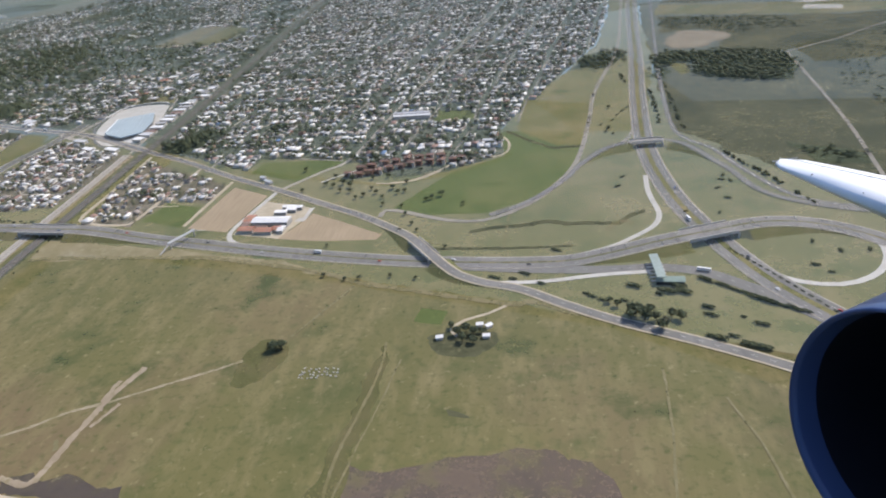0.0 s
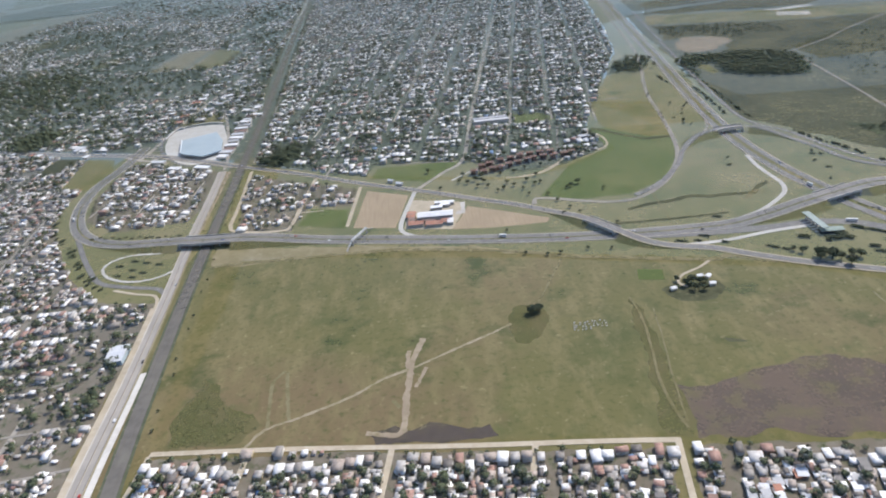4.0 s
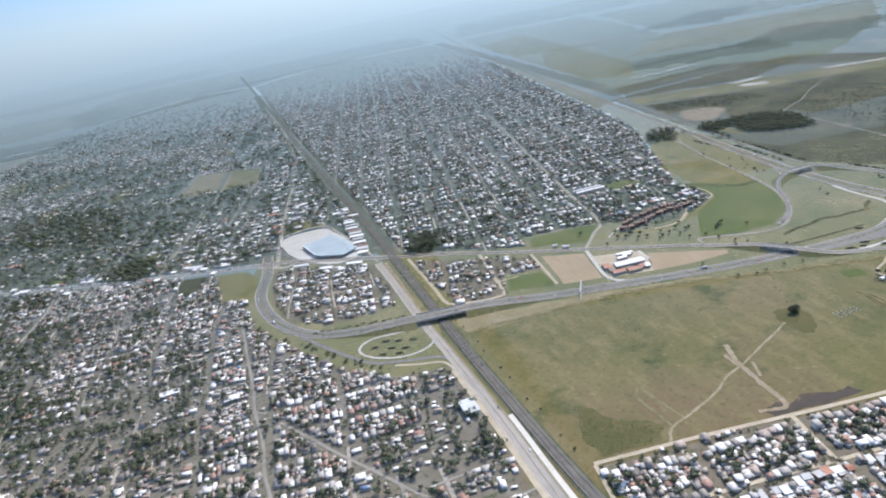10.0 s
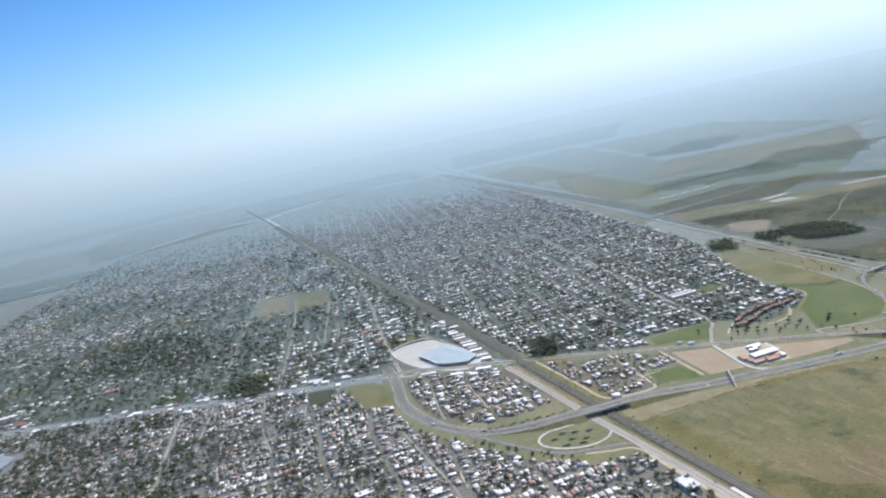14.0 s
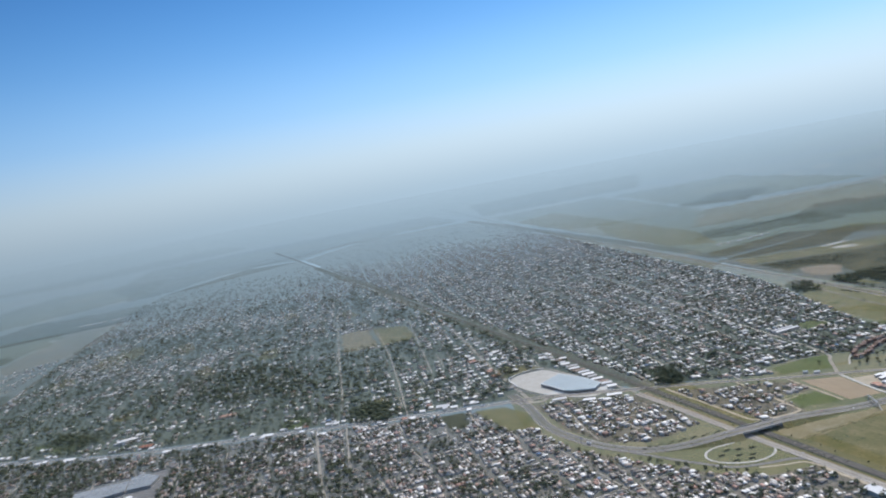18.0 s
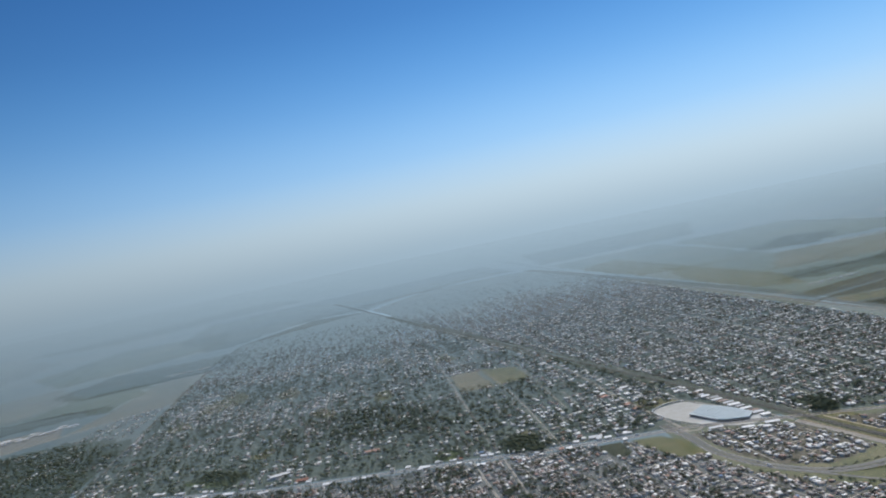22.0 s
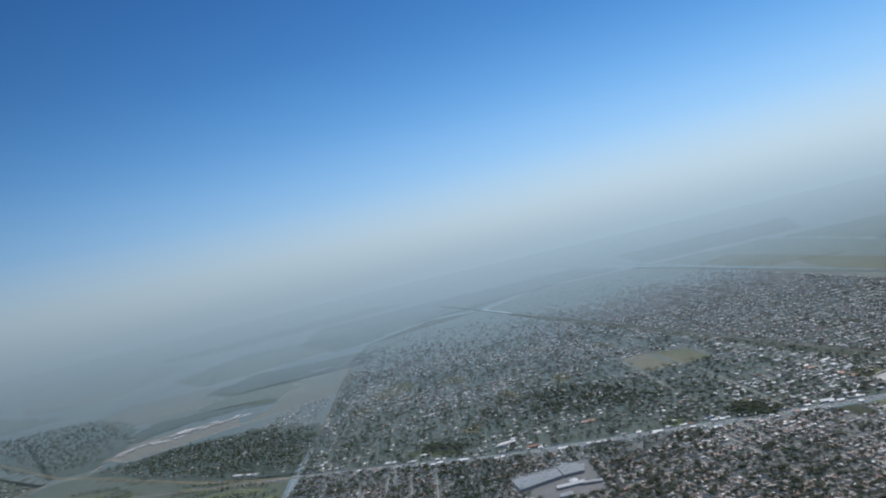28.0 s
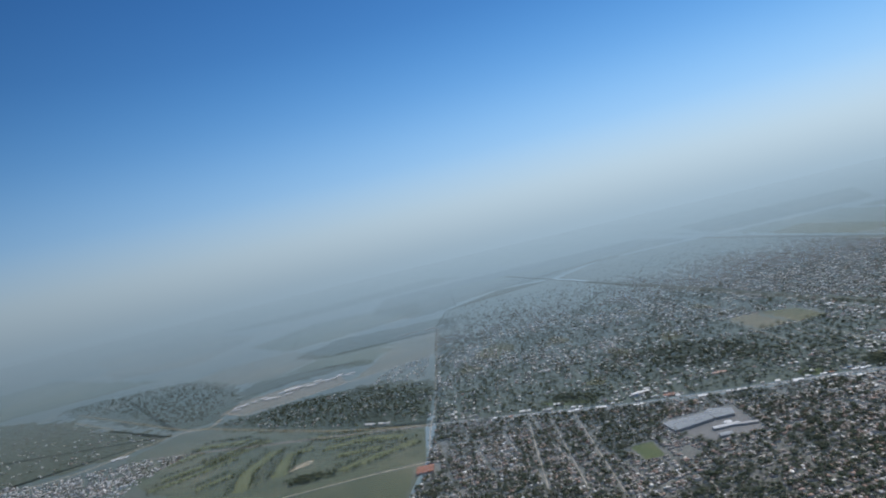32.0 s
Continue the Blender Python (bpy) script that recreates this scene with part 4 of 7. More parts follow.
lay_side_road([(-100, 367), (-83, 366), (-64, 380), (-51, 395), (-32, 396), (-24, 402), (-23, 418), (-27, 430)], 1.6, DIRT, "pale lane round the town edge")
lay_side_road([(-130, 490), (-83, 473)], 2.2, STREET, "pale cross street")
for pts in NORTH_STREETS:
    lay_side_road(pts, 1.5, LANE, "long straight dusty street through the town")
for pts in CROSS_STREETS:
    lay_side_road(pts, 1.5, LANE, "dusty cross street of the town")
lay_side_road([(-405, 520), (-394, 512), (-389, 553), (-378, 658), (-358, 800), (-345, 930), (-350, 1261), (-380, 1600)], 4.2, STREET, "busy pale avenue parallel to the railway")
lay_side_road([(-410, 524), (-395, 512), (-384, 505), (-375, 512)], 4.5, STREET, "road junction by the store")
lay_side_road([(-350, 640), (-329, 560), (-314, 496), (-309, 458)], 2.6, STREET, "street behind the store")
lay_side_road([(-388, 582), (-387, 553), (-382, 533), (-371, 510), (-355, 489), (-340, 477), (-323, 476), (-312, 478)], 2.4, ASPHALT, "curved access road round the store")
lay_side_road([(-552, 673), (-527, 818), (-479, 1083)], 2.6, STREET, "long straight suburban street")
lay_side_road([(-511, 713), (-490, 821)], 1.8, STREET, "straight suburban street")
lay_side_road([(-505, 568), (-463, 790), (-438, 976)], 2.2, STREET, "straight suburban street")
lay_side_road([(-440, 684), (-380, 983)], 2.0, STREET, "straight suburban street")
lay_side_road([(-413, 673), (-378, 839)], 1.8, STREET, "straight suburban street")
lay_side_road([(-625, 1026), (-629, 1399)], 2.4, STREET, "straight suburban street")
lay_side_road([(-587, 1723), (-441, 1655), (-330, 1600)], 3.5, STREET, "pale far cross road")
lay_side_road([(-520, 569), (-543, 458)], 1.7, LANE, "straight side street")
lay_side_road([(-479, 544), (-493, 471)], 1.6, LANE, "straight side street")
lay_side_road([(-684, 582), (-643, 577)], 1.6, LANE, "straight side street")
lay_side_road([(-450, 542), (-458, 500), (-466, 457), (-473, 400)], 2.4, DIRT, "pale dirt street off the avenue")
lay_side_road([(-593, 606), (-607, 499), (-612, 440)], 2.2, STREET, "straight side street")
lay_side_road([(-565, 590), (-582, 490)], 2.2, STREET, "straight side street")
lay_side_road([(-935, 763), (-984, 549), (-1000, 470)], 1.9, STREET, "straight side street")
lay_side_road([(-905, 770), (-952, 523)], 1.9, STREET, "straight side street")
lay_side_road([(-876, 760), (-929, 490)], 1.9, STREET, "straight side street")
lay_side_road([(-424, 400), (-420, 342), (-417, 304), (-417, 282), (-413, 245), (-413, 217), (-410, 189), (-408, 120)], 1.9, LANE, "dusty street through the packed houses")
lay_side_road([(-427, 296), (-417, 279), (-410, 274)], 1.6, LANE, "short dirt cross street")
lay_side_road([(-403, 260), (-388, 236), (-376, 216), (-357, 187), (-345, 168), (-326, 142), (-318, 126)], 1.8, LANE, "winding dirt street through the packed houses")
lay_side_road([(-386, 193), (-372, 194), (-354, 194.5), (-341, 196), (-312, 203)], 1.6, LANE, "dirt cross street")
lay_side_road([(-425, 190), (-411, 189), (-399, 192)], 2.0, LANE, "dirt cross street")
lay_side_road([(-488, 240), (-472, 242), (-464, 262)], 1.8, LANE, "dirt cross street")
lay_side_road([(-351, 183), (-351, 168), (-364, 165), (-384, 163.5), (-408, 160)], 1.6, LANE, "dirt cross street")
lay_side_road([(-335, 168), (-326, 168.5), (-300, 169)], 1.5, LANE, "dirt cross street")
lay_side_road([(-350, 140), (-326, 142), (-308, 143), (-294, 145)], 1.6, LANE, "dirt cross street")
lay_side_road([(-1083, 683), (-1073, 736), (-1049, 868), (-1023, 976), (-989, 1164), (-890, 1702)], 2.6, STREET, "straight boundary street at the suburb edge")
lay_side_road([(-1392, 1356), (-1340, 1290), (-1246, 1316), (-1139, 1345), (-1053, 1371), (-940, 1398)], 6.0, DIRT, "dusty road past the works")
lay_side_road([(-1848, 1876), (-1632, 1552), (-1475, 1318), (-1417, 1261), (-1251, 1069), (-1164, 975), (-1045, 876)], 9.0, DRY, "pale grassy canal bank in a long straight line")
lay_side_road([(-1815, 1752), (-1657, 1517)], 9.0, DRY, "pale grassy branch of the canal bank")
lay_side_road([(-1400, 1320), (-1417, 1267), (-1469, 1287), (-1552, 1241), (-1606, 1196), (-1686, 1182), (-1756, 1202)], 8.0, DIRT, "pale bare track by the canal")
lay_side_road([(190, 572), (184, 504), (174, 410), (162, 333), (158, 300)], 2.2, LANE, "straight dirt road through scrub")
lay_side_road([(190, 572), (217, 588), (238, 599), (286, 635), (380, 690)], 2.0, LANE, "dirt road through scrub")
lay_side_road([(-1252, 757), (-1149, 745), (-1078, 731)], 2.4, DIRT, "pale path along the golf course fence")
lay_side_road([(230, 760), (259, 748), (373, 708), (446, 675), (640, 590)], 9.0, MEADOW, "mown runway strip")
lay_side_road([(-18, 233), (-26, 227), (-35, 223), (-40, 217), (-37, 212)], 1.5, DIRT, "dirt drive to the farmstead")
lay_side_road([(-266, 147), (-214, 140.5), (-152, 131), (-100, 124), (-74, 120)], 2.4, DIRT, "pale dirt street along the village edge")
lay_side_road([(-74, 121), (-79, 90), (-84, 55)], 2.2, DIRT, "pale dirt street at the village corner")
lay_side_road([(-266, 146), (-270, 110), (-272, 60)], 1.8, DIRT, "narrow dirt lane beside the railway")
lay_side_road([(-227, 141), (-231, 106), (-235, 60)], 2.3, DIRT, "pale dirt village street")
lay_side_road([(-173, 134), (-179, 96), (-184, 55)], 2.3, DIRT, "pale dirt village street")
lay_side_road([(-122, 127), (-129, 96)], 2.2, DIRT, "grassy village street")
lay_side_road([(-270, 112), (-221, 107), (-161, 100), (-128, 97), (-86, 91)], 2.1, DIRT, "pale dirt village street")
road("service_road", SERVICE, 3.0, LANE, "narrow pale service road", 0.26, False)
wv = tagged(new("frontage_avenue"), "grey avenue with a white concrete strip along the railway", "road", kind="structure")
wl = spline(WAVE, 6)
ribbon("road_bed", None, 6.4, 0.22, DIRT, wv, line=wl, off=0.4)
for lane_off in (1.9, -1.0):
    ribbon("road_surface", None, 2.3, 0.30, GREYROAD, wv, line=wl, off=lane_off)
    ribbon("gutter", None, 0.28, 0.31, BALLAST, wv, line=wl, off=lane_off - 1.3, thick=0.05)
ribbon("kerb", None, 0.4, 0.34, CONCRETE, wv, line=wl, off=3.5)
south = wl[wl[:, 1] < 206]
ribbon("white_strip", None, 2.7, 0.36, WHITECONC, wv, "new white concrete carriageway", line=south, off=-4.7)
ribbon("verge_strip", None, 1.0, 0.24, DRY, wv, line=wl, off=-3.2)
ribbon("dirt_strip", None, 3.0, 0.24, DIRT, wv, "pale dusty pavement", line=wl[wl[:, 1] < 262], off=5.3)
lay_side_road([(-331, 283), (-315, 275), (-306, 272), (-301, 266), (-298.5, 250)], 1.8, DIRT, "pale dirt lane round the packed houses")


def lay_track(pts, w, m, lab):
    track("dirt_track", pts, w, m, lab, 0.19 + 0.0007 * (len(lab) * 7 % 61) + (0.03 if m is RUST else 0))


lay_track([(-279, 295), (-260, 295), (-227, 292), (-203, 290), (-171, 286), (-133, 275), (-104, 265), (-87, 256), (-68, 249), (-52, 244), (-18, 233), (-9, 234), (4, 227), (20, 219)], 3.0, FAINT, "pale dusty track along the highway fence")
lay_track([(-229, 143), (-223, 152), (-207, 158), (-189, 166), (-177, 174), (-162, 180), (-146, 188), (-130, 196), (-120, 201)], 1.3, PATHS, "winding dirt path across the pasture")
lay_track([(-160, 199), (-165, 182), (-167, 166), (-168, 149), (-169, 141)], 2.6, RUST, "wide bare earth scar in the pasture")
lay_track([(-166, 191), (-167, 183), (-165, 174)], 1.8, RUST, "branch of a bare earth scar")
lay_track([(-159, 178), (-164, 166)], 1.6, RUST, "branch of a bare earth scar")
lay_track([(-183, 143), (-172, 140), (-168, 143)], 2.2, RUST, "bare earth scar near the village")
lay_track([(-173, 160), (-170, 155)], 1.4, FAINT, "short bare spur in the pasture")
lay_track([(-222, 153), (-224, 172), (-224, 182), (-220, 188)], 1.5, FAINT, "faint old wheel track")
lay_track([(-214, 156), (-217, 173), (-219, 187)], 1.5, FAINT, "faint old wheel track")
lay_track([(-87, 253), (-96, 234), (-105, 216)], 1.0, FAINT, "faint path down to the bush")
lay_track([(35, 190), (33, 161), (30, 134), (31, 100)], 0.8, FAINT, "faint path across the pasture")
lay_track([(52, 175), (57, 155), (60, 130)], 0.8, FAINT, "faint path across the pasture")
lay_track([(-65, 210), (-64, 195), (-67, 170), (-70, 150), (-70, 136), (-69, 125)], 1.0, FAINT, "path along the ditch")
lay_track([(-57, 199), (-61, 173), (-65, 149), (-68, 128)], 0.7, FAINT, "path along the ditch")
lay_track([(-20, 317), (-22, 279)], 0.8, FAINT, "faint path across the junction lawn")
lay_track([(26, 292), (34, 300), (39, 297)], 3.0, FAINT, "bare sandy spot on the lawn")
rail = tagged(new("railway"), "dark ballast railway line with grassy sides", "railway", kind="structure")
rl = spline(RAIL, 8)
ribbon("embankment", None, 8.6, 0.13, GARDEN, rail, line=rl)
ribbon("ballast", None, 6.0, 0.5, BALLAST, rail, line=rl, thick=0.38)
for off in (-1.7, -1.05, 1.05, 1.7):
    ribbon("rail", None, 0.09, 0.62, BALLAST, rail, off=off, line=rl, thick=0.1)


# ================= houses and trees =================
def boxes_mesh(c, size, ang, z0, h, base_i):
    """Open boxes (no floor): centres c, sizes, angles, heights. Verts, faces."""
    n = len(c)
    sx, sy = size[:, 0] / 2, size[:, 1] / 2
    co, si = np.cos(ang), np.sin(ang)
    q = np.array([(-1, -1), (1, -1), (1, 1), (-1, 1)])
    X = c[:, :1] + q[:, 0] * sx[:, None] * co[:, None] - q[:, 1] * sy[:, None] * si[:, None]
    Y = c[:, 1:2] + q[:, 0] * sx[:, None] * si[:, None] + q[:, 1] * sy[:, None] * co[:, None]
    lo = np.stack([X, Y, np.broadcast_to(np.reshape(z0, (-1, 1)), X.shape)], -1)
    hi = np.stack([X, Y, lo[..., 2] + np.reshape(h, (-1, 1))], -1)
    v = np.concatenate([lo, hi], 1).reshape(-1, 3)
    t = np.array([(0, 1, 5, 4), (1, 2, 6, 5), (2, 3, 7, 6), (3, 0, 4, 7)])
    f = (np.arange(n)[:, None, None] * 8 + t).reshape(-1, 4) + base_i
    return v, f


def roofs_mesh(c, size, ang, z, rise, gable, base_i):
    """Roofs with eaves: gables where gable is true, otherwise tilted slabs."""
    n = len(c)
    sx, sy = size[:, 0] / 2 + 0.18, size[:, 1] / 2 + 0.18
    co, si = np.cos(ang), np.sin(ang)
    lx = np.array([-1, 1, 1, -1, -1, 1.0])[None] * sx[:, None]
    ly = np.array([-1, -1, 1, 1, 0, 0.0])[None] * sy[:, None]
    lz = np.zeros((n, 6))
    lz[:, 4:] = rise[:, None]
    flat = ~gable
    lz[flat, 2:4] = rise[flat, None] * 0.6
    lz[flat, 4:] = rise[flat, None] * 0.3
    X = c[:, :1] + lx * co[:, None] - ly * si[:, None]
    Y = c[:, 1:2] + lx * si[:, None] + ly * co[:, None]
    top = np.stack([X, Y, np.reshape(z, (-1, 1)) + lz + 0.12], -1)
    bot = top - (0, 0, 0.12)
    v = np.concatenate([top, bot], 1).reshape(-1, 3)
    t = np.array([(0, 1, 5, 4), (4, 5, 2, 3), (0, 6, 7, 1), (3, 2, 8, 9), (0, 4, 10, 6), (4, 3, 9, 10), (1, 7, 11, 5), (5, 11, 8, 2)])
    f = (np.arange(n)[:, None, None] * 12 + t).reshape(-1, 4) + base_i
    return v, f


def houses_stuff(name, H, label, roof=None):
    """One mesh of many houses. H: rows of x, y, width, depth, angle, height, rise, gable."""
    c, size, ang, h, rise, gab = H[:, :2], H[:, 2:4], H[:, 4], H[:, 5], H[:, 6], H[:, 7] > 0.5
    v1, f1 = boxes_mesh(c, size, ang, np.zeros(len(H)), h, 0)
    v2, f2 = roofs_mesh(c, size, ang, h, rise, gab, len(v1))
    idx = np.r_[np.zeros(len(f1), int), np.ones(len(f2), int)]
    return tagged(fast_mesh(name, np.r_[v1, v2], np.r_[f1, f2], [WALL_I, roof or ROOF_I], idx), label, "houses", kind="stuff")


def fast_mesh(name, v, f, mats, idx=None):
    me = bpy.data.meshes.new(name)
    k = f.shape[1]
    me.vertices.add(len(v))
    me.vertices.foreach_set("co", np.ascontiguousarray(v, np.float32).ravel())
    me.loops.add(len(f) * k)
    me.loops.foreach_set("vertex_index", np.ascontiguousarray(f, np.int32).ravel())
    me.polygons.add(len(f))
    me.polygons.foreach_set("loop_start", np.arange(0, len(f) * k, k, dtype=np.int32))
    for m in mats:
        me.materials.append(m)
    if idx is not None:
        me.polygons.foreach_set("material_index", np.asarray(idx, np.int32))
    me.update(calc_edges=True)
    me.validate()
    return new(name, me)


rng = np.random.default_rng(7)


def warp(xy, bend=1.0):
    """Old lanes are never quite straight."""
    x, y = xy[:, 0], xy[:, 1]
    dx = 1.9 * np.sin(x * 0.037 + y * 0.019 + 1.3) + 1.5 * np.sin(x * 0.017 - y * 0.053 + 2.1)
    dy = 1.9 * np.sin(y * 0.041 - x * 0.023 + 0.4) + 1.5 * np.sin(y * 0.015 + x * 0.061 + 4.0)
    return np.c_[x + bend * dx, y + bend * dy]


def town(poly, angle, bu, bv, lot=4.5, street=3.2, fill=0.85, origin=(0, 0), tree=0.6, avoid=(), voids=(), big=1.0, show=0.6, turned=0.35, annex=3, gabled=0.3, bend=1.0, fringe=0, deep=(2.6, 6.6), patchy=None, clutter=0):
    """Streets, houses and tree spots of a grid of blocks bu x bv inside a polygon."""
    a = radians(angle)
    U, V = np.array([math.cos(a), math.sin(a)]), np.array([-math.sin(a), math.cos(a)])
    P = np.array(poly, float) - origin
    pu, pv = P @ U, P @ V
    H, T, S = [], [], []
    for i in range(int(pu.min() // bu), int(pu.max() // bu) + 1):
        for j in range(int(pv.min() // bv), int(pv.max() // bv) + 1):
            u0, v0 = i * bu, j * bv
            flip = rng.random() < turned
            w, d = (bv - street, (bu - street) / 2) if flip else (bu - street, (bv - street) / 2)
            dense, shade = fill * rng.uniform(0.75, 1.12), tree * rng.uniform(0.5, 1.6)
            if patchy:
                bx, by = u0 * U + v0 * V + origin
                p = min(1.25, max(0.1, 0.5 + 1.9 * noise.noise((bx / 95, by / 120, 5.0)) + patchy(bx, by)))
                dense, shade = dense * p, shade * (1.35 - 0.75 * p)

            def at(p, q):
                return (u0 + street / 2 + q, v0 + street / 2 + p) if flip else (u0 + street / 2 + p, v0 + street / 2 + q)
            for row in (0, 1):
                p = 0.0
                while p < w - 2.5:
                    lw = min(lot * rng.uniform(0.7, 1.35), w - p)
                    cp = p + lw / 2
                    p += lw
                    front, s = (0.0, 1) if row == 0 else (2 * d, -1)
                    if rng.random() < dense:
                        hw, hd = lw * rng.uniform(0.55, 0.97), min(d * 0.7, rng.uniform(*deep))
                        g = rng.random() < gabled
                        q = front + s * (rng.choice((0.3, 0.8, 1.6, 3.0, 4.5)) * rng.uniform(0.6, 1.3) + hd / 2)
                        x, y = at(cp + rng.uniform(-0.3, 0.3), q)
                        turn = math.pi / 2 if flip else 0.0
                        H.append((x, y, hw, hd, rng.normal(0, 0.09) + turn, rng.uniform(1.1, 1.8) * (1.6 if rng.random() < 0.08 else 1), rng.uniform(0.5, 0.9) if g else rng.uniform(0.1, 0.35), g))
                        for _ in range(int(rng.integers(annex - 2, annex + 1))):
                            sw, sd = lw * rng.uniform(0.3, 0.7), rng.uniform(1.2, 3.4)
                            x, y = at(cp + rng.uniform(-1, 1) * (lw - sw) / 2, front + s * rng.uniform(0.55, 0.95) * d)
                            H.append((x, y, sw, sd, rng.normal(0, 0.1) + turn, rng.uniform(0.9, 1.3), rng.uniform(0.08, 0.2), 0))
                    for _ in range(int(shade) + (rng.random() < shade % 1)):
                        x, y = at(cp + rng.uniform(-0.5, 0.5) * lw, front + s * rng.uniform(0.45, 1.0) * d)
                        T.append((x, y, rng.uniform(0.9, 2.0) * (1.4 if rng.random() < 0.2 else 1) * big))
                    if rng.random() < shade * 0.5:
                        x, y = at(cp + rng.uniform(-0.5, 0.5) * lw, front + s * rng.uniform(-0.9, 0.3))
                        T.append((x, y, rng.uniform(0.7, 1.4) * big))
            for _ in range(clutter):
                x, y = at(rng.uniform(0.5, w - 0.5), rng.uniform(0.8, 2 * d - 0.8))
                H.append((x, y, rng.uniform(0.9, 2.6), rng.uniform(0.9, 2.2), rng.normal(0, 0.12), rng.uniform(0.7, 1.3), rng.uniform(0.05, 0.2), 0))
            S.append((u0, v0))
    H, T, S = np.array(H), np.array(T), np.array(S)

    def keep(A, pad):
        xy = warp(A[:, :1] * U + A[:, 1:2] * V + origin, bend)
        ok = inside(poly, xy[:, 0], xy[:, 1])
        if fringe:
            ok &= rng.random(len(xy)) > np.clip((xy[:, 1] + 90 * np.sin(xy[:, 0] * 0.02) - fringe) / 600, 0, 0.85)
        for ln, r in avoid:
            ok &= near_line(LINES[ln], xy[:, 0], xy[:, 1]) > r + pad
        for vp in voids:
            ok &= ~inside(vp, xy[:, 0], xy[:, 1])
        return ok, xy
    ok, xy = keep(H, 3.0)
    H[:, :2] = xy
    H[:, 4] += a
    H = H[ok]
    ok, xy = keep(T, 1.0)
    T[:, :2] = xy
    T = T[ok]
    # streets: one bending strip per side of a block
    sides = [(u0, v0, du, dv) for u0, v0 in S for du, dv in ((bu, 0), (0, bv))]
    ok, _ = keep(np.array([(u0 + du / 2, v0 + dv / 2) for u0, v0, du, dv in sides]), 0.5)
    v, f = [], []
    for good, (u0, v0, du, dv) in zip(ok, sides):
        if not good or not (rng.random() < show or dv and rng.random() < show):
            continue
        hw = street * rng.uniform(0.24, 0.36)
        nn = np.array([-dv, du]) / (du + dv) * hw
        zz = 0.16 if du else 0.19
        k = len(v)
        q = [np.array([u0 + du * t, v0 + dv * t]) + e * nn for t in (0, 0.25, 0.5, 0.75, 1) for e in (1, -1)]
        q = warp(np.array([e[0] * U + e[1] * V + origin for e in q]), bend)
        v += [(x, y, zz) for x, y in q]
        f += [(k + 2 * m, k + 2 * m + 1, k + 2 * m + 3, k + 2 * m + 2) for m in range(4)]
    if f:
        tagged(mesh_ob("street_grid", v, f, STREET), "dusty pale side streets between the blocks", "streets", kind="structure")
    return H, T


# crown templates: a lumpy core with leaf clumps standing out of it
def crown_template(seed, clumps, whole=True):
    r = np.random.default_rng(seed)
    bm = bmesh.new()
    bmesh.ops.create_icosphere(bm, subdivisions=1, radius=0.8)
    for v in bm.verts:
        v.co *= 0.75 + 0.4 * r.random()
    v = [tuple(x.co) for x in bm.verts]
    f = [tuple(x.index for x in p.verts) for p in bm.faces if whole or p.calc_center_median().z > -0.3]
    bm.free()
    v = np.array(v)
    v[:, 2] *= 0.85
    f = np.array(f)
    for _ in range(clumps):
        d = r.normal(size=3)
        d /= np.linalg.norm(d)
        d[2] = abs(d[2]) * 0.9 - 0.15
        c = d * r.uniform(0.7, 1.08)
        s = r.uniform(0.22, 0.42)
        tri = r.normal(size=(4, 3))
        tri = c + tri / np.linalg.norm(tri, axis=1)[:, None] * s
        k = len(v)
        v = np.r_[v, tri]
        f = np.r_[f, np.array([(k, k + 1, k + 2), (k, k + 2, k + 3), (k, k + 3, k + 1), (k + 1, k + 3, k + 2)][: 4 if whole else 2])]
    return v, f


CROWNS_NEAR = [crown_template(s, 12, False) for s in range(6)]
CROWNS_FAR = [crown_template(20 + s, 4, False) for s in range(5)]


def trees_stuff(name, T, label, near=True, lift=0.9, tall=1.0, mat=None):
    """One mesh of many tree crowns with short trunks. T: rows of x, y, radius."""
    tv, tf = [], []
    base_i = 0
    pick = rng.integers(0, 5, len(T))
    for k, (cv, cf) in enumerate((CROWNS_NEAR if near else CROWNS_FAR)[:5]):
        A = T[pick == k]
        if not len(A):
            continue
        an = rng.uniform(0, 6.28, len(A))
        sq = rng.uniform(0.8, 1.25, len(A)) * tall
        co, si = np.cos(an)[:, None], np.sin(an)[:, None]
        r = A[:, 2:3]
        X = A[:, :1] + r * (cv[:, 0] * co - cv[:, 1] * si)
        Y = A[:, 1:2] + r * (cv[:, 0] * si + cv[:, 1] * co)
        Z = r * sq[:, None] * (cv[:, 2] + lift)
        tv.append(np.stack([X, Y, Z], -1).reshape(-1, 3))
        tf.append((np.arange(len(A))[:, None, None] * len(cv) + cf).reshape(-1, 3) + base_i)
        base_i += len(A) * len(cv)
    return tagged(fast_mesh(name, np.concatenate(tv), np.concatenate(tf), [mat or (LEAF_I if near else LEAF_FAR)]), label, "trees", kind="stuff")


AVOID = (("h", 8), ("r", 7), ("a", 5.5), ("w", 6), ("h2", 13), ("s", 4), *((f"l{i}", 0.4) for i in range(len(LANES))), *((f"n{i}", -1.0) for i in range(len(NORTH_STREETS + CROSS_STREETS))))
STORE_SITE = [(-400, 520), (-392, 560), (-372, 600), (-338, 604), (-310, 500), (-312, 466), (-345, 480)]
PARK = [(-513, 882), (-492, 1000), (-392, 955), (-402, 857)]
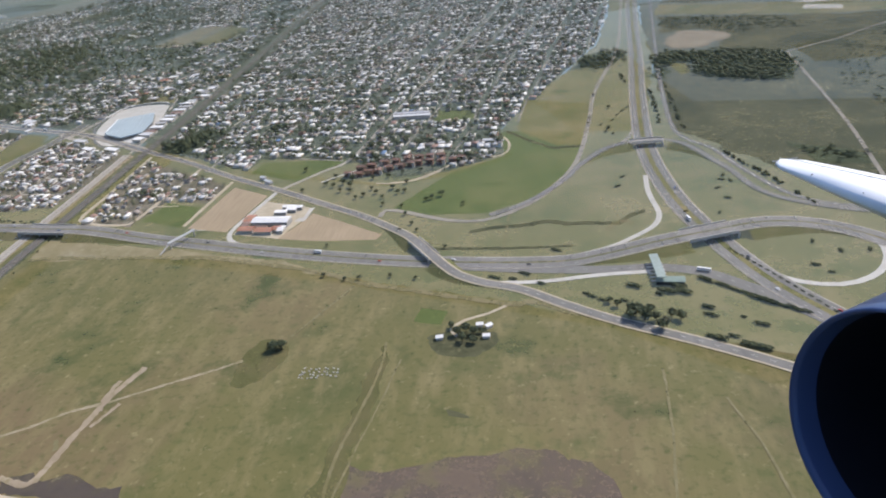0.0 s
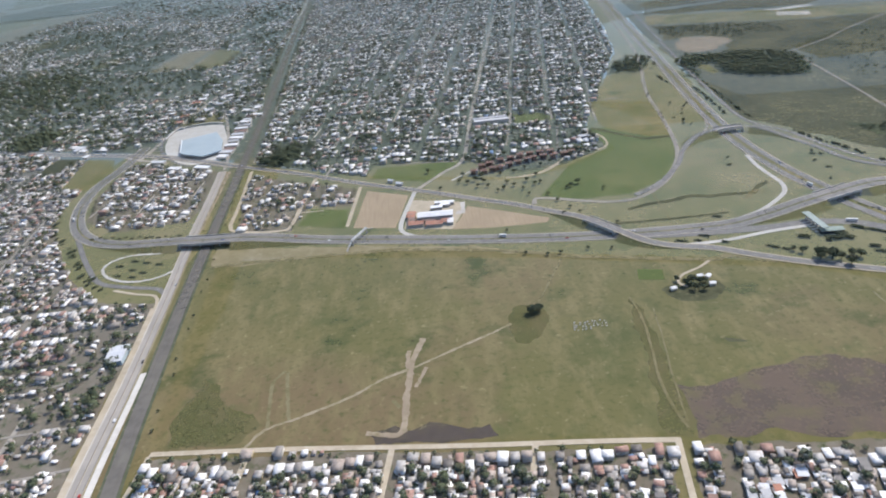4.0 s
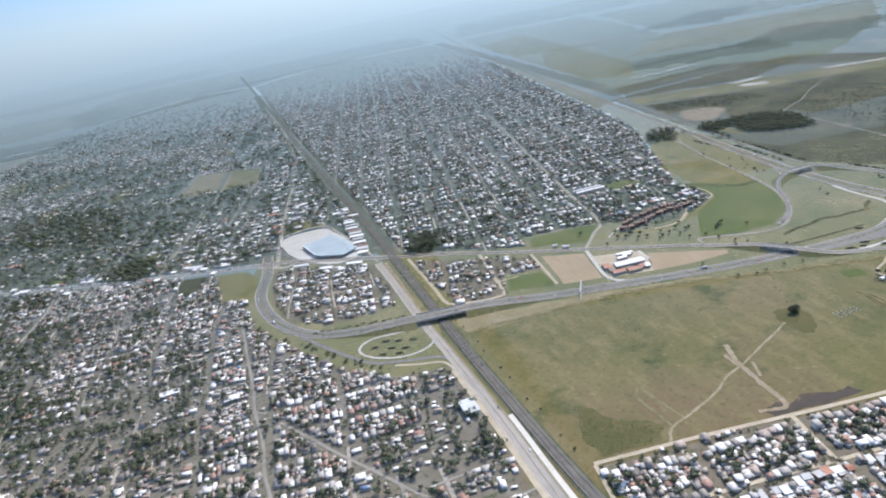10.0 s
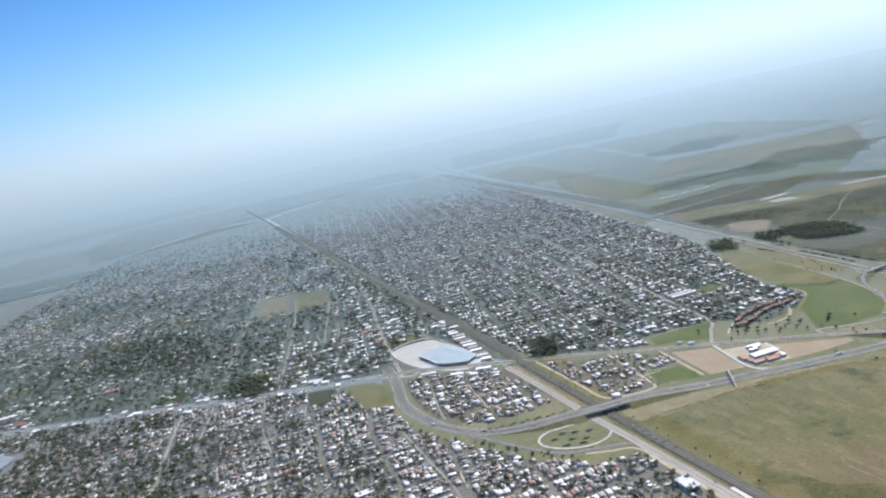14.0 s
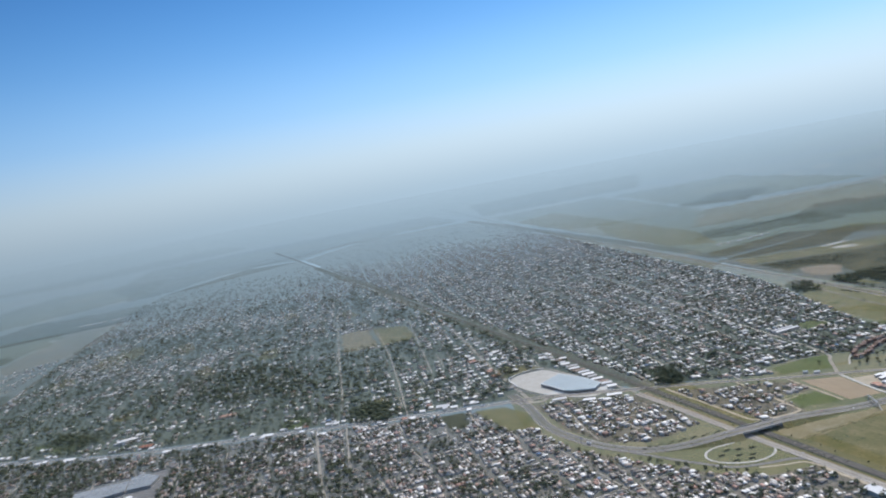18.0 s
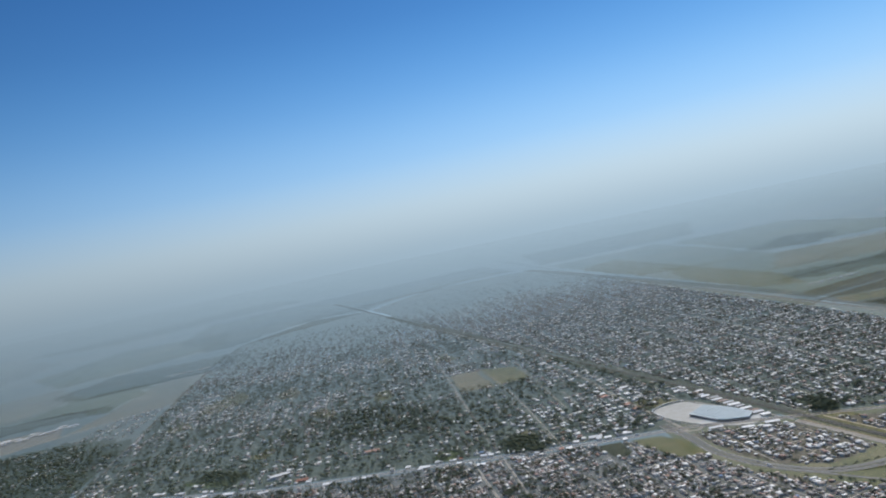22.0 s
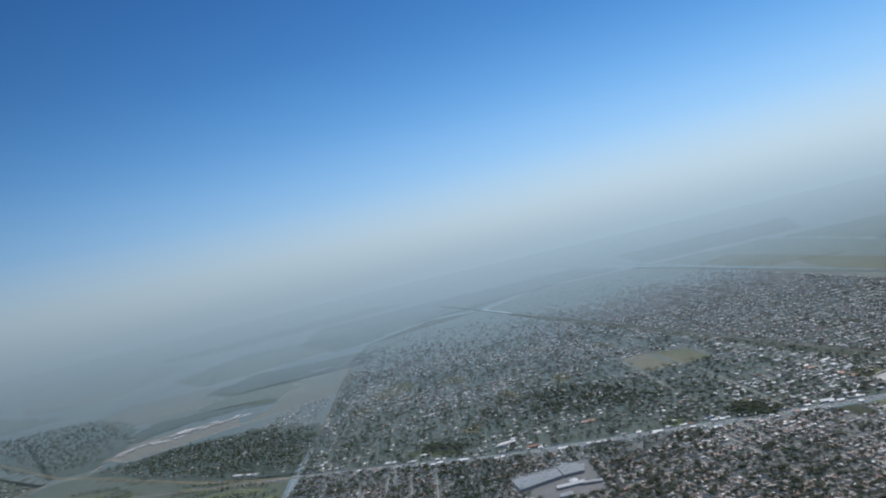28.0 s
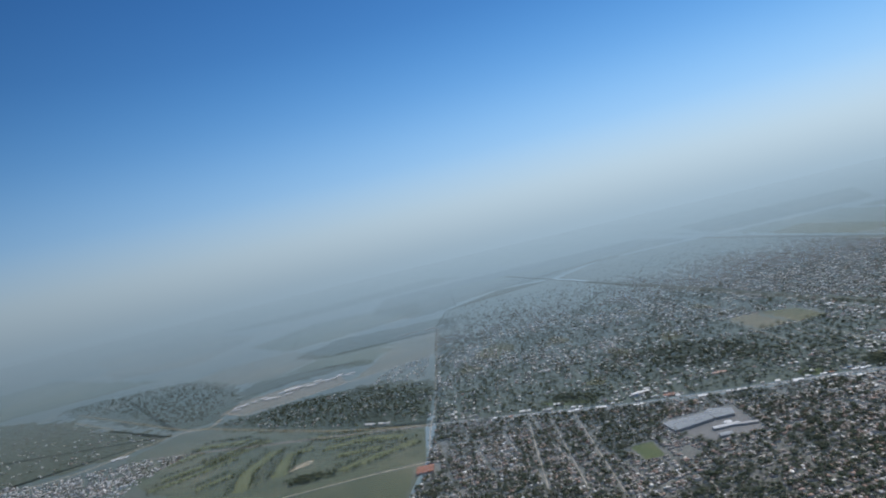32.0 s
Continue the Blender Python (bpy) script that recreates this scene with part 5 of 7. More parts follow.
FIELDS = [[(-190, 420), (-186, 418), (-126, 411), (-150, 375), (-192, 399)], [(-77, 498), (-54, 493), (-45, 472), (-79, 470)], [(-125, 380), (-110, 395), (-92, 409), (-69, 406), (-54, 392), (-66, 378), (-88, 366), (-104, 363)],
          [(-112, 494), (-82, 490), (-82, 475), (-112, 480)], [(-266, 502), (-244, 480), (-255, 443), (-278, 456)]]
WEST_VOID = [[(-544, 647), (-508, 634), (-521, 572), (-557, 597)], [(-619, 652), (-599, 642), (-606, 630), (-625, 640)], [(-900, 835), (-840, 765), (-815, 790), (-870, 850)]]
SOUTH_VOID = [[(-447, 533), (-407, 521), (-405, 490), (-416, 450), (-441, 467)], [(-480, 545), (-456, 537), (-463, 498), (-480, 508)], [(-826, 638), (-735, 626), (-750, 538), (-808, 542), (-818, 585)], [(-878, 596), (-850, 590), (-858, 546), (-882, 550)], [(-1100, 722), (-1066, 722), (-1066, 684), (-1100, 684)], [(-850, 545), (-832, 552), (-826, 530), (-846, 522)]]
HN, TN = town(YARDS["north"], -8.6, 33, 30, origin=(-111, 511), avoid=AVOID, tree=1.7, big=1.3, voids=FIELDS, show=0.14, fill=0.98, bend=0.3, turned=0.15, annex=3, fringe=1350)
HC, TC = town(YARDS["corner"], -8.8, 38, 26, origin=(-237, 330), avoid=AVOID, fill=0.7, tree=1.1, show=0.2, clutter=10)
HI, TI = town(YARDS["inner"], -8.0, 34, 26, avoid=AVOID, voids=[STORE_SITE], tree=1.5, show=0.25, clutter=26)
HS, TS = town(YARDS["south"], -3.0, 42, 24, origin=(-411, 198), avoid=AVOID, voids=SOUTH_VOID, tree=1.5, fill=1.12, show=0.1, lot=3.5, deep=(2.4, 6.2), annex=5, big=1.2, patchy=lambda x, y: 1.0 if x > -470 else 0.3, clutter=22, gabled=0.1)
HW, TW = town(YARDS["west"], -10.0, 32, 32, origin=(-553, 679), avoid=AVOID, voids=[STORE_SITE, PARK, *WEST_VOID], tree=0.95, fill=0.86, big=1.6, show=0.06, fringe=1350, lot=5.2, deep=(3.0, 6.5), annex=2, patchy=lambda x, y: (0.35 if x > -525 else 0.0) + (0.25 if y < 700 or y > 1050 else -0.1))
HV, TV = town(YARDS["village"], -8.0, 54, 32, lot=3.7, origin=(-228, 106), avoid=AVOID, tree=1.1, big=1.15, fill=1.2, show=0.0, turned=0.0, annex=5, deep=(2.4, 5.2), clutter=56, gabled=0.08)
HE, TE = town([(-71, 117), (5, 106), (3, 80), (-75, 82)], -8.0, 54, 32, lot=3.7, origin=(-228, 106), tree=1.1, big=1.15, fill=1.2, show=0.0, turned=0.0, annex=5, deep=(2.4, 5.2), clutter=56, gabled=0.08)
HV, TV = np.concatenate([HV, HE]), np.concatenate([TV, TE])
def scatter(poly, n, r0, r1, voids=()):
    """Trees that keep to no row."""
    p = np.array(poly, float)
    c = np.c_[rng.uniform(p[:, 0].min(), p[:, 0].max(), n * 2), rng.uniform(p[:, 1].min(), p[:, 1].max(), n * 2)]
    ok = inside(poly, c[:, 0], c[:, 1])
    for ln, r in AVOID:
        ok &= near_line(LINES[ln], c[:, 0], c[:, 1]) > r + 1
    for vp in voids:
        ok &= ~inside(vp, c[:, 0], c[:, 1])
    clump = np.sin(c[:, 0] * 0.021 + 1) * np.sin(c[:, 1] * 0.017 + 2) + 0.6 * np.sin(c[:, 0] * 0.05 - c[:, 1] * 0.04)
    ok &= rng.uniform(-1.6, 1.2, len(c)) < clump
    c = c[ok]
    return np.c_[c, rng.uniform(r0, r1, len(c))]


TW = np.concatenate([TW, scatter(YARDS["west"], 7500, 2.2, 4.6, [STORE_SITE, PARK])])
TN = np.concatenate([TN, scatter(YARDS["north"], 3500, 1.3, 2.8, FIELDS)])
SETTLE = [(-1681, 1170), (-1584, 1158), (-1497, 1148), (-1423, 1094), (-1464, 1048), (-1524, 1004), (-1620, 1040), (-1800, 1140), (-1900, 1230), (-1772, 1240)]
HG, TG = town(SETTLE, 20.0, 36, 26, tree=0.8, fill=0.9, show=0.3)
BACKWOOD = [(-1393, 1255), (-1345, 1265), (-1258, 1278), (-1100, 1239), (-1000, 1125), (-1044, 900), (-1197, 1030)]
HB, TB = town(BACKWOOD, -20.0, 40, 34, tree=0.9, fill=0.16, show=0.05, big=1.3)
PLOTS = [(-1850, 1800), (-2050, 1980), (-2500, 1900), (-2400, 1500), (-1960, 1260), (-1760, 1225), (-1570, 1250), (-1500, 1300), (-1660, 1505)]
HP, TP = town(PLOTS, 35.0, 50, 40, tree=0.35, fill=0.10, show=0.04, big=1.5)


def fade(A, reach):
    """Drops far houses and trees, which stand out as dark specks on the haze-faded ground."""
    d = A[:, 1] + 0.45 * A[:, 0] + 250
    return A[d < reach * rng.uniform(0.75, 1.1, len(A))]


HN, TN, HW, TW = fade(HN, 2300), fade(TN, 1900), fade(HW, 1900), fade(TW, 1900)
HG, TG = np.concatenate([HG, HB, HP]), np.concatenate([TG, TB, TP])
TS = np.concatenate([TS, scatter(YARDS["south"], 2600, 1.4, 2.8, SOUTH_VOID)])
SOUTH_FAR = [(-560, 560), (-620, 610), (-710, 655), (-800, 700), (-896, 765), (-1040, 868), (-1075, 736), (-1120, 600), (-1100, 430), (-800, 300), (-560, 330)]
TS = np.concatenate([TS, scatter(SOUTH_FAR, 5200, 1.7, 3.4, SOUTH_VOID)])
# the blocks below the airway are built house by house further down
near_s = (HS[:, 0] > -372) & (HS[:, 1] < 205) & (HS[:, 1] > 120)
HNEAR = np.concatenate([HV, HS[near_s]])
HS = HS[~near_s]
houses_stuff("north_town_houses", HN, "dense low houses with white, grey and red sheet roofs")
houses_stuff("corner_houses", HC, "small houses with pale roofs between the railway and the fields")
houses_stuff("ring_houses", HI, "houses with pale roofs inside the road bend")
leafy = HS[:, 0] + 0.3 * HS[:, 1] < -430 + 60 * np.sin(HS[:, 1] * 0.03)
houses_stuff("south_town_houses", HS[~leafy], "closely packed low houses with sheet and tile roofs", ROOF_OLD)
houses_stuff("south_quarter_houses", HS[leafy][rng.random(leafy.sum()) < 0.85], "low houses with brown and grey roofs among trees", ROOF_DULL)
houses_stuff("settlement_houses", HG, "small scattered houses beyond the golf course")
houses_stuff("suburb_houses", HW, "scattered suburban houses among dark trees")
for n, T, near in (("north_town_trees", TN, False), ("corner_trees", TC, True), ("ring_trees", TI, True), ("south_town_trees", TS, True), ("suburb_trees", TW, False), ("village_trees", TV, True), ("settlement_trees", TG, False)):
    trees_stuff(n, T, "dark green trees in yards and along streets", near)


# ================= single trees and shrubs =================
def crown_mesh(seed, clumps):
    v, f = crown_template(seed, clumps)
    me = bpy.data.meshes.new("crown")
    me.from_pydata([tuple(x) for x in v], [], [tuple(int(i) for i in x) for x in f])
    me.materials.append(LEAF_O)
    return me


CROWN_ME = [crown_mesh(60 + i, 46) for i in range(7)]
bmt = bmesh.new()
bmesh.ops.create_cone(bmt, cap_ends=True, segments=7, radius1=0.5, radius2=0.28, depth=1.0, matrix=Matrix.Translation((0, 0, 0.5)))
TRUNK_ME = bpy.data.meshes.new("trunk")
bmt.to_mesh(TRUNK_ME)
bmt.free()
TRUNK_ME.materials.append(BARK)


def tree(x, y, r, h=None, label="round dark green tree standing alone in grass", group="roadside trees"):
    h = h or r * 1.9
    root = tagged(new("tree"), label, "tree", group)
    root.location = (x, y, 0)
    t = new("trunk", TRUNK_ME)
    t.parent, t.scale = root, (r * 0.22, r * 0.22, h * 0.55)
    for k in range(3):
        a, q = rng.uniform(0, 6.28), r * (0.0 if k == 0 else 0.5)
        c = new("crown", CROWN_ME[int(rng.integers(7))])
        c.parent = root
        s = r * (0.82 if k == 0 else rng.uniform(0.5, 0.68))
        c.location = (q * math.cos(a), q * math.sin(a), h - s * (0.85 if k == 0 else 1.25))
        c.rotation_euler = (0, 0, rng.uniform(0, 6.28))
        c.scale = (s, s, s * 0.95)
    return root


def shrub(x, y, r, label="low dark shrub on the verge", stretch=1.0, ang=0.0):
    root = tagged(new("shrub"), label, "shrub", "roadside shrubs")
    root.location = (x, y, 0)
    for k in range(2):
        c = new("foliage", CROWN_ME[int(rng.integers(7))])
        c.parent = root
        o = (k - 0.5) * r * 0.9 * stretch
        c.location = (o * math.cos(ang), o * math.sin(ang), r * 0.38)
        c.rotation_euler, c.scale = (0, 0, ang), (r * 0.75 * stretch, r * 0.7, r * 0.6)
    return root


tree(-109, 207, 3.0, 4.6, "dense dark bush standing alone in the pasture", "pasture trees")
tree(-106.5, 208, 2.4, 4.0, "dense dark bush standing alone in the pasture", "pasture trees")
for x, y, r in ((30, 223, 3.0), (33, 218.5, 3.2), (28, 219, 2.4), (39, 213, 2.8), (37, 218, 2.2), (46, 218, 2.2), (43, 220, 2.0), (24, 228, 1.7), (21, 231, 1.5), (35, 222, 2.4)):
    tree(x, y, r, label="large dark tree beside the lower road", group="toll road trees")
for x, y, r, s in ((32, 242, 2.0, 1.4), (49, 240, 2.2, 1.3), (44, 237, 2.2, 1.5), (50, 236, 2.2, 1.4), (41, 235.5, 1.4, 1), (57, 225, 1.7, 1.3), (57, 220, 1.5, 1.6), (73, 213, 1.5, 1.6), (68, 218, 1.0, 1), (57, 205, 2.2, 1), (54, 207, 1.5, 1), (62, 206.5, 1.3, 1.4),
                   (66, 201, 2.0, 1.6), (70, 199, 2.0, 1.2), (19, 233, 1.2, 1.6), (15, 236, 1.2, 1.6), (13, 238, 1.1, 1.5), (27, 232, 1.2, 1.3), (-5, 247.5, 1.2, 1.4), (-12, 256, 1.3, 2.0), (-25, 254, 1.2, 2.2), (-17, 252, 1.4, 1.2), (2, 275, 1.3, 1.8)):
    shrub(x, y, r, "dark shrub on the grass near the toll plaza", s, -0.5)
for i in range(16):
    t = i / 15
    shrub(60 + 30 * t + rng.normal(0, 0.4), 245 - 25 * t + rng.normal(0, 0.5) - 1.5 * math.sin(t * 3.1), rng.uniform(1.0, 1.9), "shrub in the hedge along the toll road", 1.4, -0.75)
for i in range(18):
    t = i / 17
    shrub(75 + 28 * t, 268 - 56 * t + 1.5 * math.sin(t * 3.1), 0.8, "small shrub on the road median", 1.3, -1.1)
for x, y, r in ((109, 271, 1.1), (104, 252, 1.3), (117, 262, 1.2), (128, 262, 1.2), (108, 246, 1.0), (84, 330, 1.2), (88, 340, 1.2), (86, 318, 1.2), (90, 345, 1.3), (92, 338, 1.2), (79, 303, 1.0), (64, 306, 0.9), (36, 340, 1.3), (40, 352, 1.1)):
    shrub(x, y, r, "shrub on the junction lawn", 1.3, rng.uniform(0, 3))
for x, y in ((-335, 300), (-338, 312), (-328, 305), (-320, 300), (-330, 316), (-322, 312), (-313, 308), (-325, 296)):
    shrub(x, y, 1.2, "clipped shrub inside the loop ramp", 1.9, -0.25)
for i in range(14):
    shrub(-372 + 4.6 * i + rng.normal(0, 0.5), 357 - 1.1 * i + 2 * (i % 2), rng.uniform(0.8, 1.3), "shrub along the ring road lawn", 1.4, -0.2)


def verge_tree(x, y, r):
    tree(x, y, r, label="small round tree on the grass verge")


verge_tree(-63, 340, 1.7)
verge_tree(-66, 338, 1.4)
verge_tree(-58, 343, 2.0)
verge_tree(-84, 350, 1.6)
verge_tree(-80, 352, 1.4)
verge_tree(-92, 345, 1.4)
verge_tree(-97, 352, 1.5)
verge_tree(-104, 350, 1.5)
verge_tree(-108, 347, 1.3)
verge_tree(-113, 356, 1.6)
verge_tree(-120, 358, 1.6)
verge_tree(-126, 366, 1.7)
verge_tree(-131, 369, 1.7)
verge_tree(-115, 364, 1.8)
verge_tree(-101, 358, 1.4)
verge_tree(-90, 336, 1.3)
verge_tree(-75, 322, 1.3)
verge_tree(-79, 332, 1.2)
verge_tree(-88, 357, 1.8)
verge_tree(-144, 362, 1.4)
verge_tree(-70, 310, 1.2)
verge_tree(-75, 303, 1.2)
verge_tree(-66, 302, 1.2)
verge_tree(-50, 283, 1.2)
verge_tree(-110, 291, 1.0)
verge_tree(-104, 262, 1.2)
verge_tree(-86, 258, 1.2)
verge_tree(-72, 259, 1.1)
verge_tree(-93, 258, 1.1)
verge_tree(-60, 256, 1.0)
verge_tree(-45, 330, 1.2)
verge_tree(40, 430, 1.2)
verge_tree(30, 450, 1.2)
verge_tree(44, 470, 1.3)
verge_tree(36, 500, 1.4)
verge_tree(28, 440, 1.1)
for i in range(26):
    tree(-268 + rng.normal(0, 0.6) - i * 0.9, 148 + i * 12.0, rng.uniform(0.5, 0.9), label="small bush along the railway fence", group="railway bushes") if i % 3 else None
for x, y, r in ((-37, 213, 2.2), (-34, 215, 2.2), (-31, 213, 2.0), (-35, 209, 2.0), (-31, 208, 1.8), (-40, 218, 1.6), (-28, 214, 1.4)):
    tree(x, y, r, label="dark tree sheltering the farmstead", group="farmstead trees")

HEDGE = spline([(-424, 430), (-420, 414), (-412, 389), (-398, 364), (-379, 340), (-367, 321), (-355, 303), (-340, 285)], 3.2)
for x, y in HEDGE:
    if rng.random() < 0.8:
        shrub(x + rng.normal(0, 1.2), y + rng.normal(0, 1.2), rng.uniform(0.8, 1.8), "dark shrub along the outer edge of the ring road", 1.3, 1.0)
for x, y, r in ((-121, 369, 2.0), (-116, 374, 2.2), (-114, 425, 3.2), (-123, 407, 2.4), (-81, 364, 1.6), (-94, 375, 1.5), (-86, 379, 1.4), (-75, 380, 1.6), (-103, 374, 1.6), (-68, 384, 1.3), (-151, 394, 1.8), (-128, 380, 1.7), (-107, 404, 2.2), (-96, 408, 2.0)):
    tree(x, y, r, label="dark green tree beside the apartment blocks", group="apartment trees")

# woods
def wood(poly, n, r0, r1, label, near=False, tall=1.2, floor=True, mat=None):
    p = np.array(poly, float)
    c = np.c_[rng.uniform(p[:, 0].min(), p[:, 0].max(), n * 3), rng.uniform(p[:, 1].min(), p[:, 1].max(), n * 3)]
    ring = np.r_[p, p[:1]]
    ok = inside(poly, c[:, 0], c[:, 1])
    rim = near_line(ring, c[:, 0], c[:, 1]) / ((9 if r1 > 3.7 else 4) * r1)
    ok &= rng.random(len(c)) < 0.25 + rim + 0.5 * np.sin(c[:, 0] * 0.11 + c[:, 1] * 0.07)
    c = c[ok][:n]
    c = c + rng.normal(0, (3.0 if r1 > 3.7 else 1.2) * r1, c.shape)
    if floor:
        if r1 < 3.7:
            # shade between the trunks, painted as a dark patch on the ground
            patch("wood_floor", poly, 0.18, CANOPY, "dark ground under trees, shade put into its colour", "ground", 9.0)
    return trees_stuff("wood", np.c_[c, rng.uniform(r0, r1, len(c))], label, near, tall=tall, mat=mat)


wood([(105, 603), (132, 598), (184, 573), (187, 546), (175, 500), (144, 506), (119, 522), (114, 539), (118, 566), (100, 573)], 1100, 1.5, 2.5, "dark plantation beside the trunk road")
wood([(88, 578), (101, 598), (102, 566), (91, 526), (83, 539)], 90, 1.8, 3.0, "dark trees along the trunk road")
for p0, p1, n in (((76, 505), (72, 432), 34), ((60, 552), (62, 525), 12), ((94, 388), (124, 304), 30), ((88, 520), (84, 420), 24)):
    for t in rng.random(n):
        shrub(p0[0] + (p1[0] - p0[0]) * t + rng.normal(0, 0.7), p0[1] + (p1[1] - p0[1]) * t, rng.uniform(0.8, 1.6), "shrub in the row beside the trunk road", 1.3, 1.5)
for x, y, r in ((36, 438, 1.1), (40, 430, 1.2), (44, 445, 1.1), (52, 462, 1.3), (56, 468, 1.2), (48, 455, 1.0), (38, 424, 1.2), (42, 420, 1.0), (141, 368, 1.8), (149, 369, 2.0), (155, 362, 1.8), (146, 363, 1.5)):
    shrub(x, y, r, "shrub on the grass strip", 1.4, 0.8)
wood([(-266, 502), (-244, 480), (-255, 443), (-278, 456)], 130, 2.0, 3.4, "dark wooded park in the town", True)
wood([(52, 630), (74, 614), (54, 572), (22, 578)], 120, 1.8, 3.0, "dark grove at the town edge")
wood([(-544, 650), (-508, 636), (-519, 570), (-557, 595)], 190, 2.0, 3.4, "dark grove by the avenue")
wood([(-900, 835), (-840, 768), (-812, 792), (-870, 850)], 150, 2.0, 3.2, "dark grove north of the avenue")
wood([(-740, 870), (-690, 960), (-600, 930), (-545, 830), (-560, 720), (-640, 760), (-720, 800)], 520, 2.4, 4.2, "dark dense trees in the suburb", floor=False)
wood([(-1249, 790), (-1186, 776), (-1190, 800), (-1216, 815), (-1246, 806)], 130, 2.0, 3.0, "dark copse on the golf course")
wood(BACKWOOD, 1500, 2.2, 3.8, "dark woodland between canal and works")
wood([(-1942, 2006), (-1835, 1998), (-1672, 1985), (-1551, 1912), (-1427, 1632), (-1405, 1425), (-1424, 1322), (-1488, 1350), (-1641, 1596)], 1000, 2.6, 4.6, "hazy dark woodland")
wood([(195, 380), (330, 290), (480, 420), (300, 630), (200, 560)], 620, 1.0, 2.2, "scattered dark scrub", tall=0.7, floor=False)
wood([(112, 676), (124, 748), (228, 700), (240, 650), (170, 650), (143, 690)], 420, 1.0, 2.2, "dark scrub beside the airfield", tall=0.7, floor=False)
wood([(-121, 203), (-117, 212), (-108, 209), (-105, 200), (-109, 189), (-117, 187)], 90, 0.16, 0.36, "low green weeds", True, 0.6, False, WEEDS)
wood([(-65, 205), (-62, 190), (-62, 175), (-66, 150), (-69, 124), (-76, 124), (-73, 147), (-68, 174)], 70, 0.2, 0.4, "low green weeds in the ditch", True, 0.4, False, WEEDS)
wood([(134, 384), (168, 362), (164, 338), (140, 362)], 60, 1.4, 2.6, "dark scrub thicket", tall=0.8)
TUSSOCKS = [(-256, 192), (-250, 184), (-238, 166), (-229, 159), (-225, 154), (-230, 148), (-243, 147), (-261, 149.5), (-262, 164), (-259, 178)]
patch("tussock_patch", TUSSOCKS, 0.08, WEEDY, "rough green tussocks in the pasture corner", "grass", 4.0)
wood(TUSSOCKS, 650, 0.2, 0.48, "rough dark weeds", True, 0.35, False, WEEDS)
patch("tussock_patch", [(-121, 203), (-117, 214), (-106, 211), (-102, 200), (-109, 188), (-118, 186)], 0.08, WEEDY, "rough green tussocks round the bush", "grass", 3.0, smooth=True)
GT = []
for pts, w in FAIRWAYS:
    ln = spline(pts, 5)
    dn = np.gradient(ln, axis=0)
    dn = np.c_[-dn[:, 1], dn[:, 0]] / np.linalg.norm(dn, axis=1)[:, None]
    for e in (-1, 1):
        for k in range(3):
            keep_k = rng.random(len(ln)) < (0.95, 0.8, 0.5)[k]
            GT.append((ln + e * dn * (w + 1 + 4.5 * k) + rng.normal(0, 1.6, ln.shape))[keep_k])
GT = np.concatenate(GT)
trees_stuff("fairway_trees", np.c_[GT, rng.uniform(1.5, 3.0, len(GT))], "rows of trees between golf fairways", False)


# ================= buildings =================
def paint(name, col, rough=0.6, dirt=0.25, scale=0.6, layers=1.2):
    m, nt, b = base(name, rough, 0, 0.3, layers)
    c2 = tuple(x * (1 - dirt) for x in col)
    nt.links.new(blend(nt, noise_fac(nt, scale, 5, 0.6, 0.4, 0.8), col, c2), b.inputs["Base Color"])
    return m


WHITE, LIGHT, GREYM, DARKM = paint("white_sheet", (0.78, 0.78, 0.77)), paint("pale_grey_sheet", (0.58, 0.59, 0.60)), paint("grey_cement_sheet", (0.40, 0.40, 0.40)), paint("dark_bitumen", (0.16, 0.15, 0.14))
TILE, BROWN, BLUEM = paint("red_clay_tiles", (0.36, 0.15, 0.09)), paint("brown_tiles", (0.22, 0.13, 0.10)), paint("blue_sheet", (0.16, 0.28, 0.48))
REDBROWN = paint("red_brown_tiles", (0.20, 0.13, 0.10))
PALEBLUE = paint("pale_blue_sheet", (0.45, 0.535, 0.56), 0.6, 0.12, 0.1)
STEELBLUE = paint("grey_blue_sheet", (0.30, 0.335, 0.355), 0.75, 0.2, 0.15)
CREAM, BRICK, PLASTER = paint("cream_plaster", (0.62, 0.58, 0.50)), paint("red_brick", (0.27, 0.17, 0.13)), paint("grey_plaster", (0.45, 0.44, 0.42))
GLASS, RUBBER = paint("dark_glass", (0.03, 0.035, 0.04), 0.15), paint("black_rubber", (0.025, 0.025, 0.025), 0.8)


def unit(name, build):
    bm = bmesh.new()
    build(bm)
    me = bpy.data.meshes.new(name)
    bm.to_mesh(me)
    bm.free()
    return me


def u_wall(bm):
    box(bm, 1, 1, 1)


def u_gable(bm):
    v = [bm.verts.new(p) for p in ((-.5, -.5, 0), (.5, -.5, 0), (.5, .5, 0), (-.5, .5, 0), (-.5, 0, 1), (.5, 0, 1), (-.5, -.5, -.15), (.5, -.5, -.15), (.5, .5, -.15), (-.5, .5, -.15))]
    for f in ((0, 1, 5, 4), (2, 3, 4, 5), (0, 4, 3), (1, 2, 5), (6, 7, 1, 0), (8, 9, 3, 2), (7, 8, 2, 1), (9, 6, 0, 3), (9, 8, 7, 6)):
        bm.faces.new([v[i] for i in f])


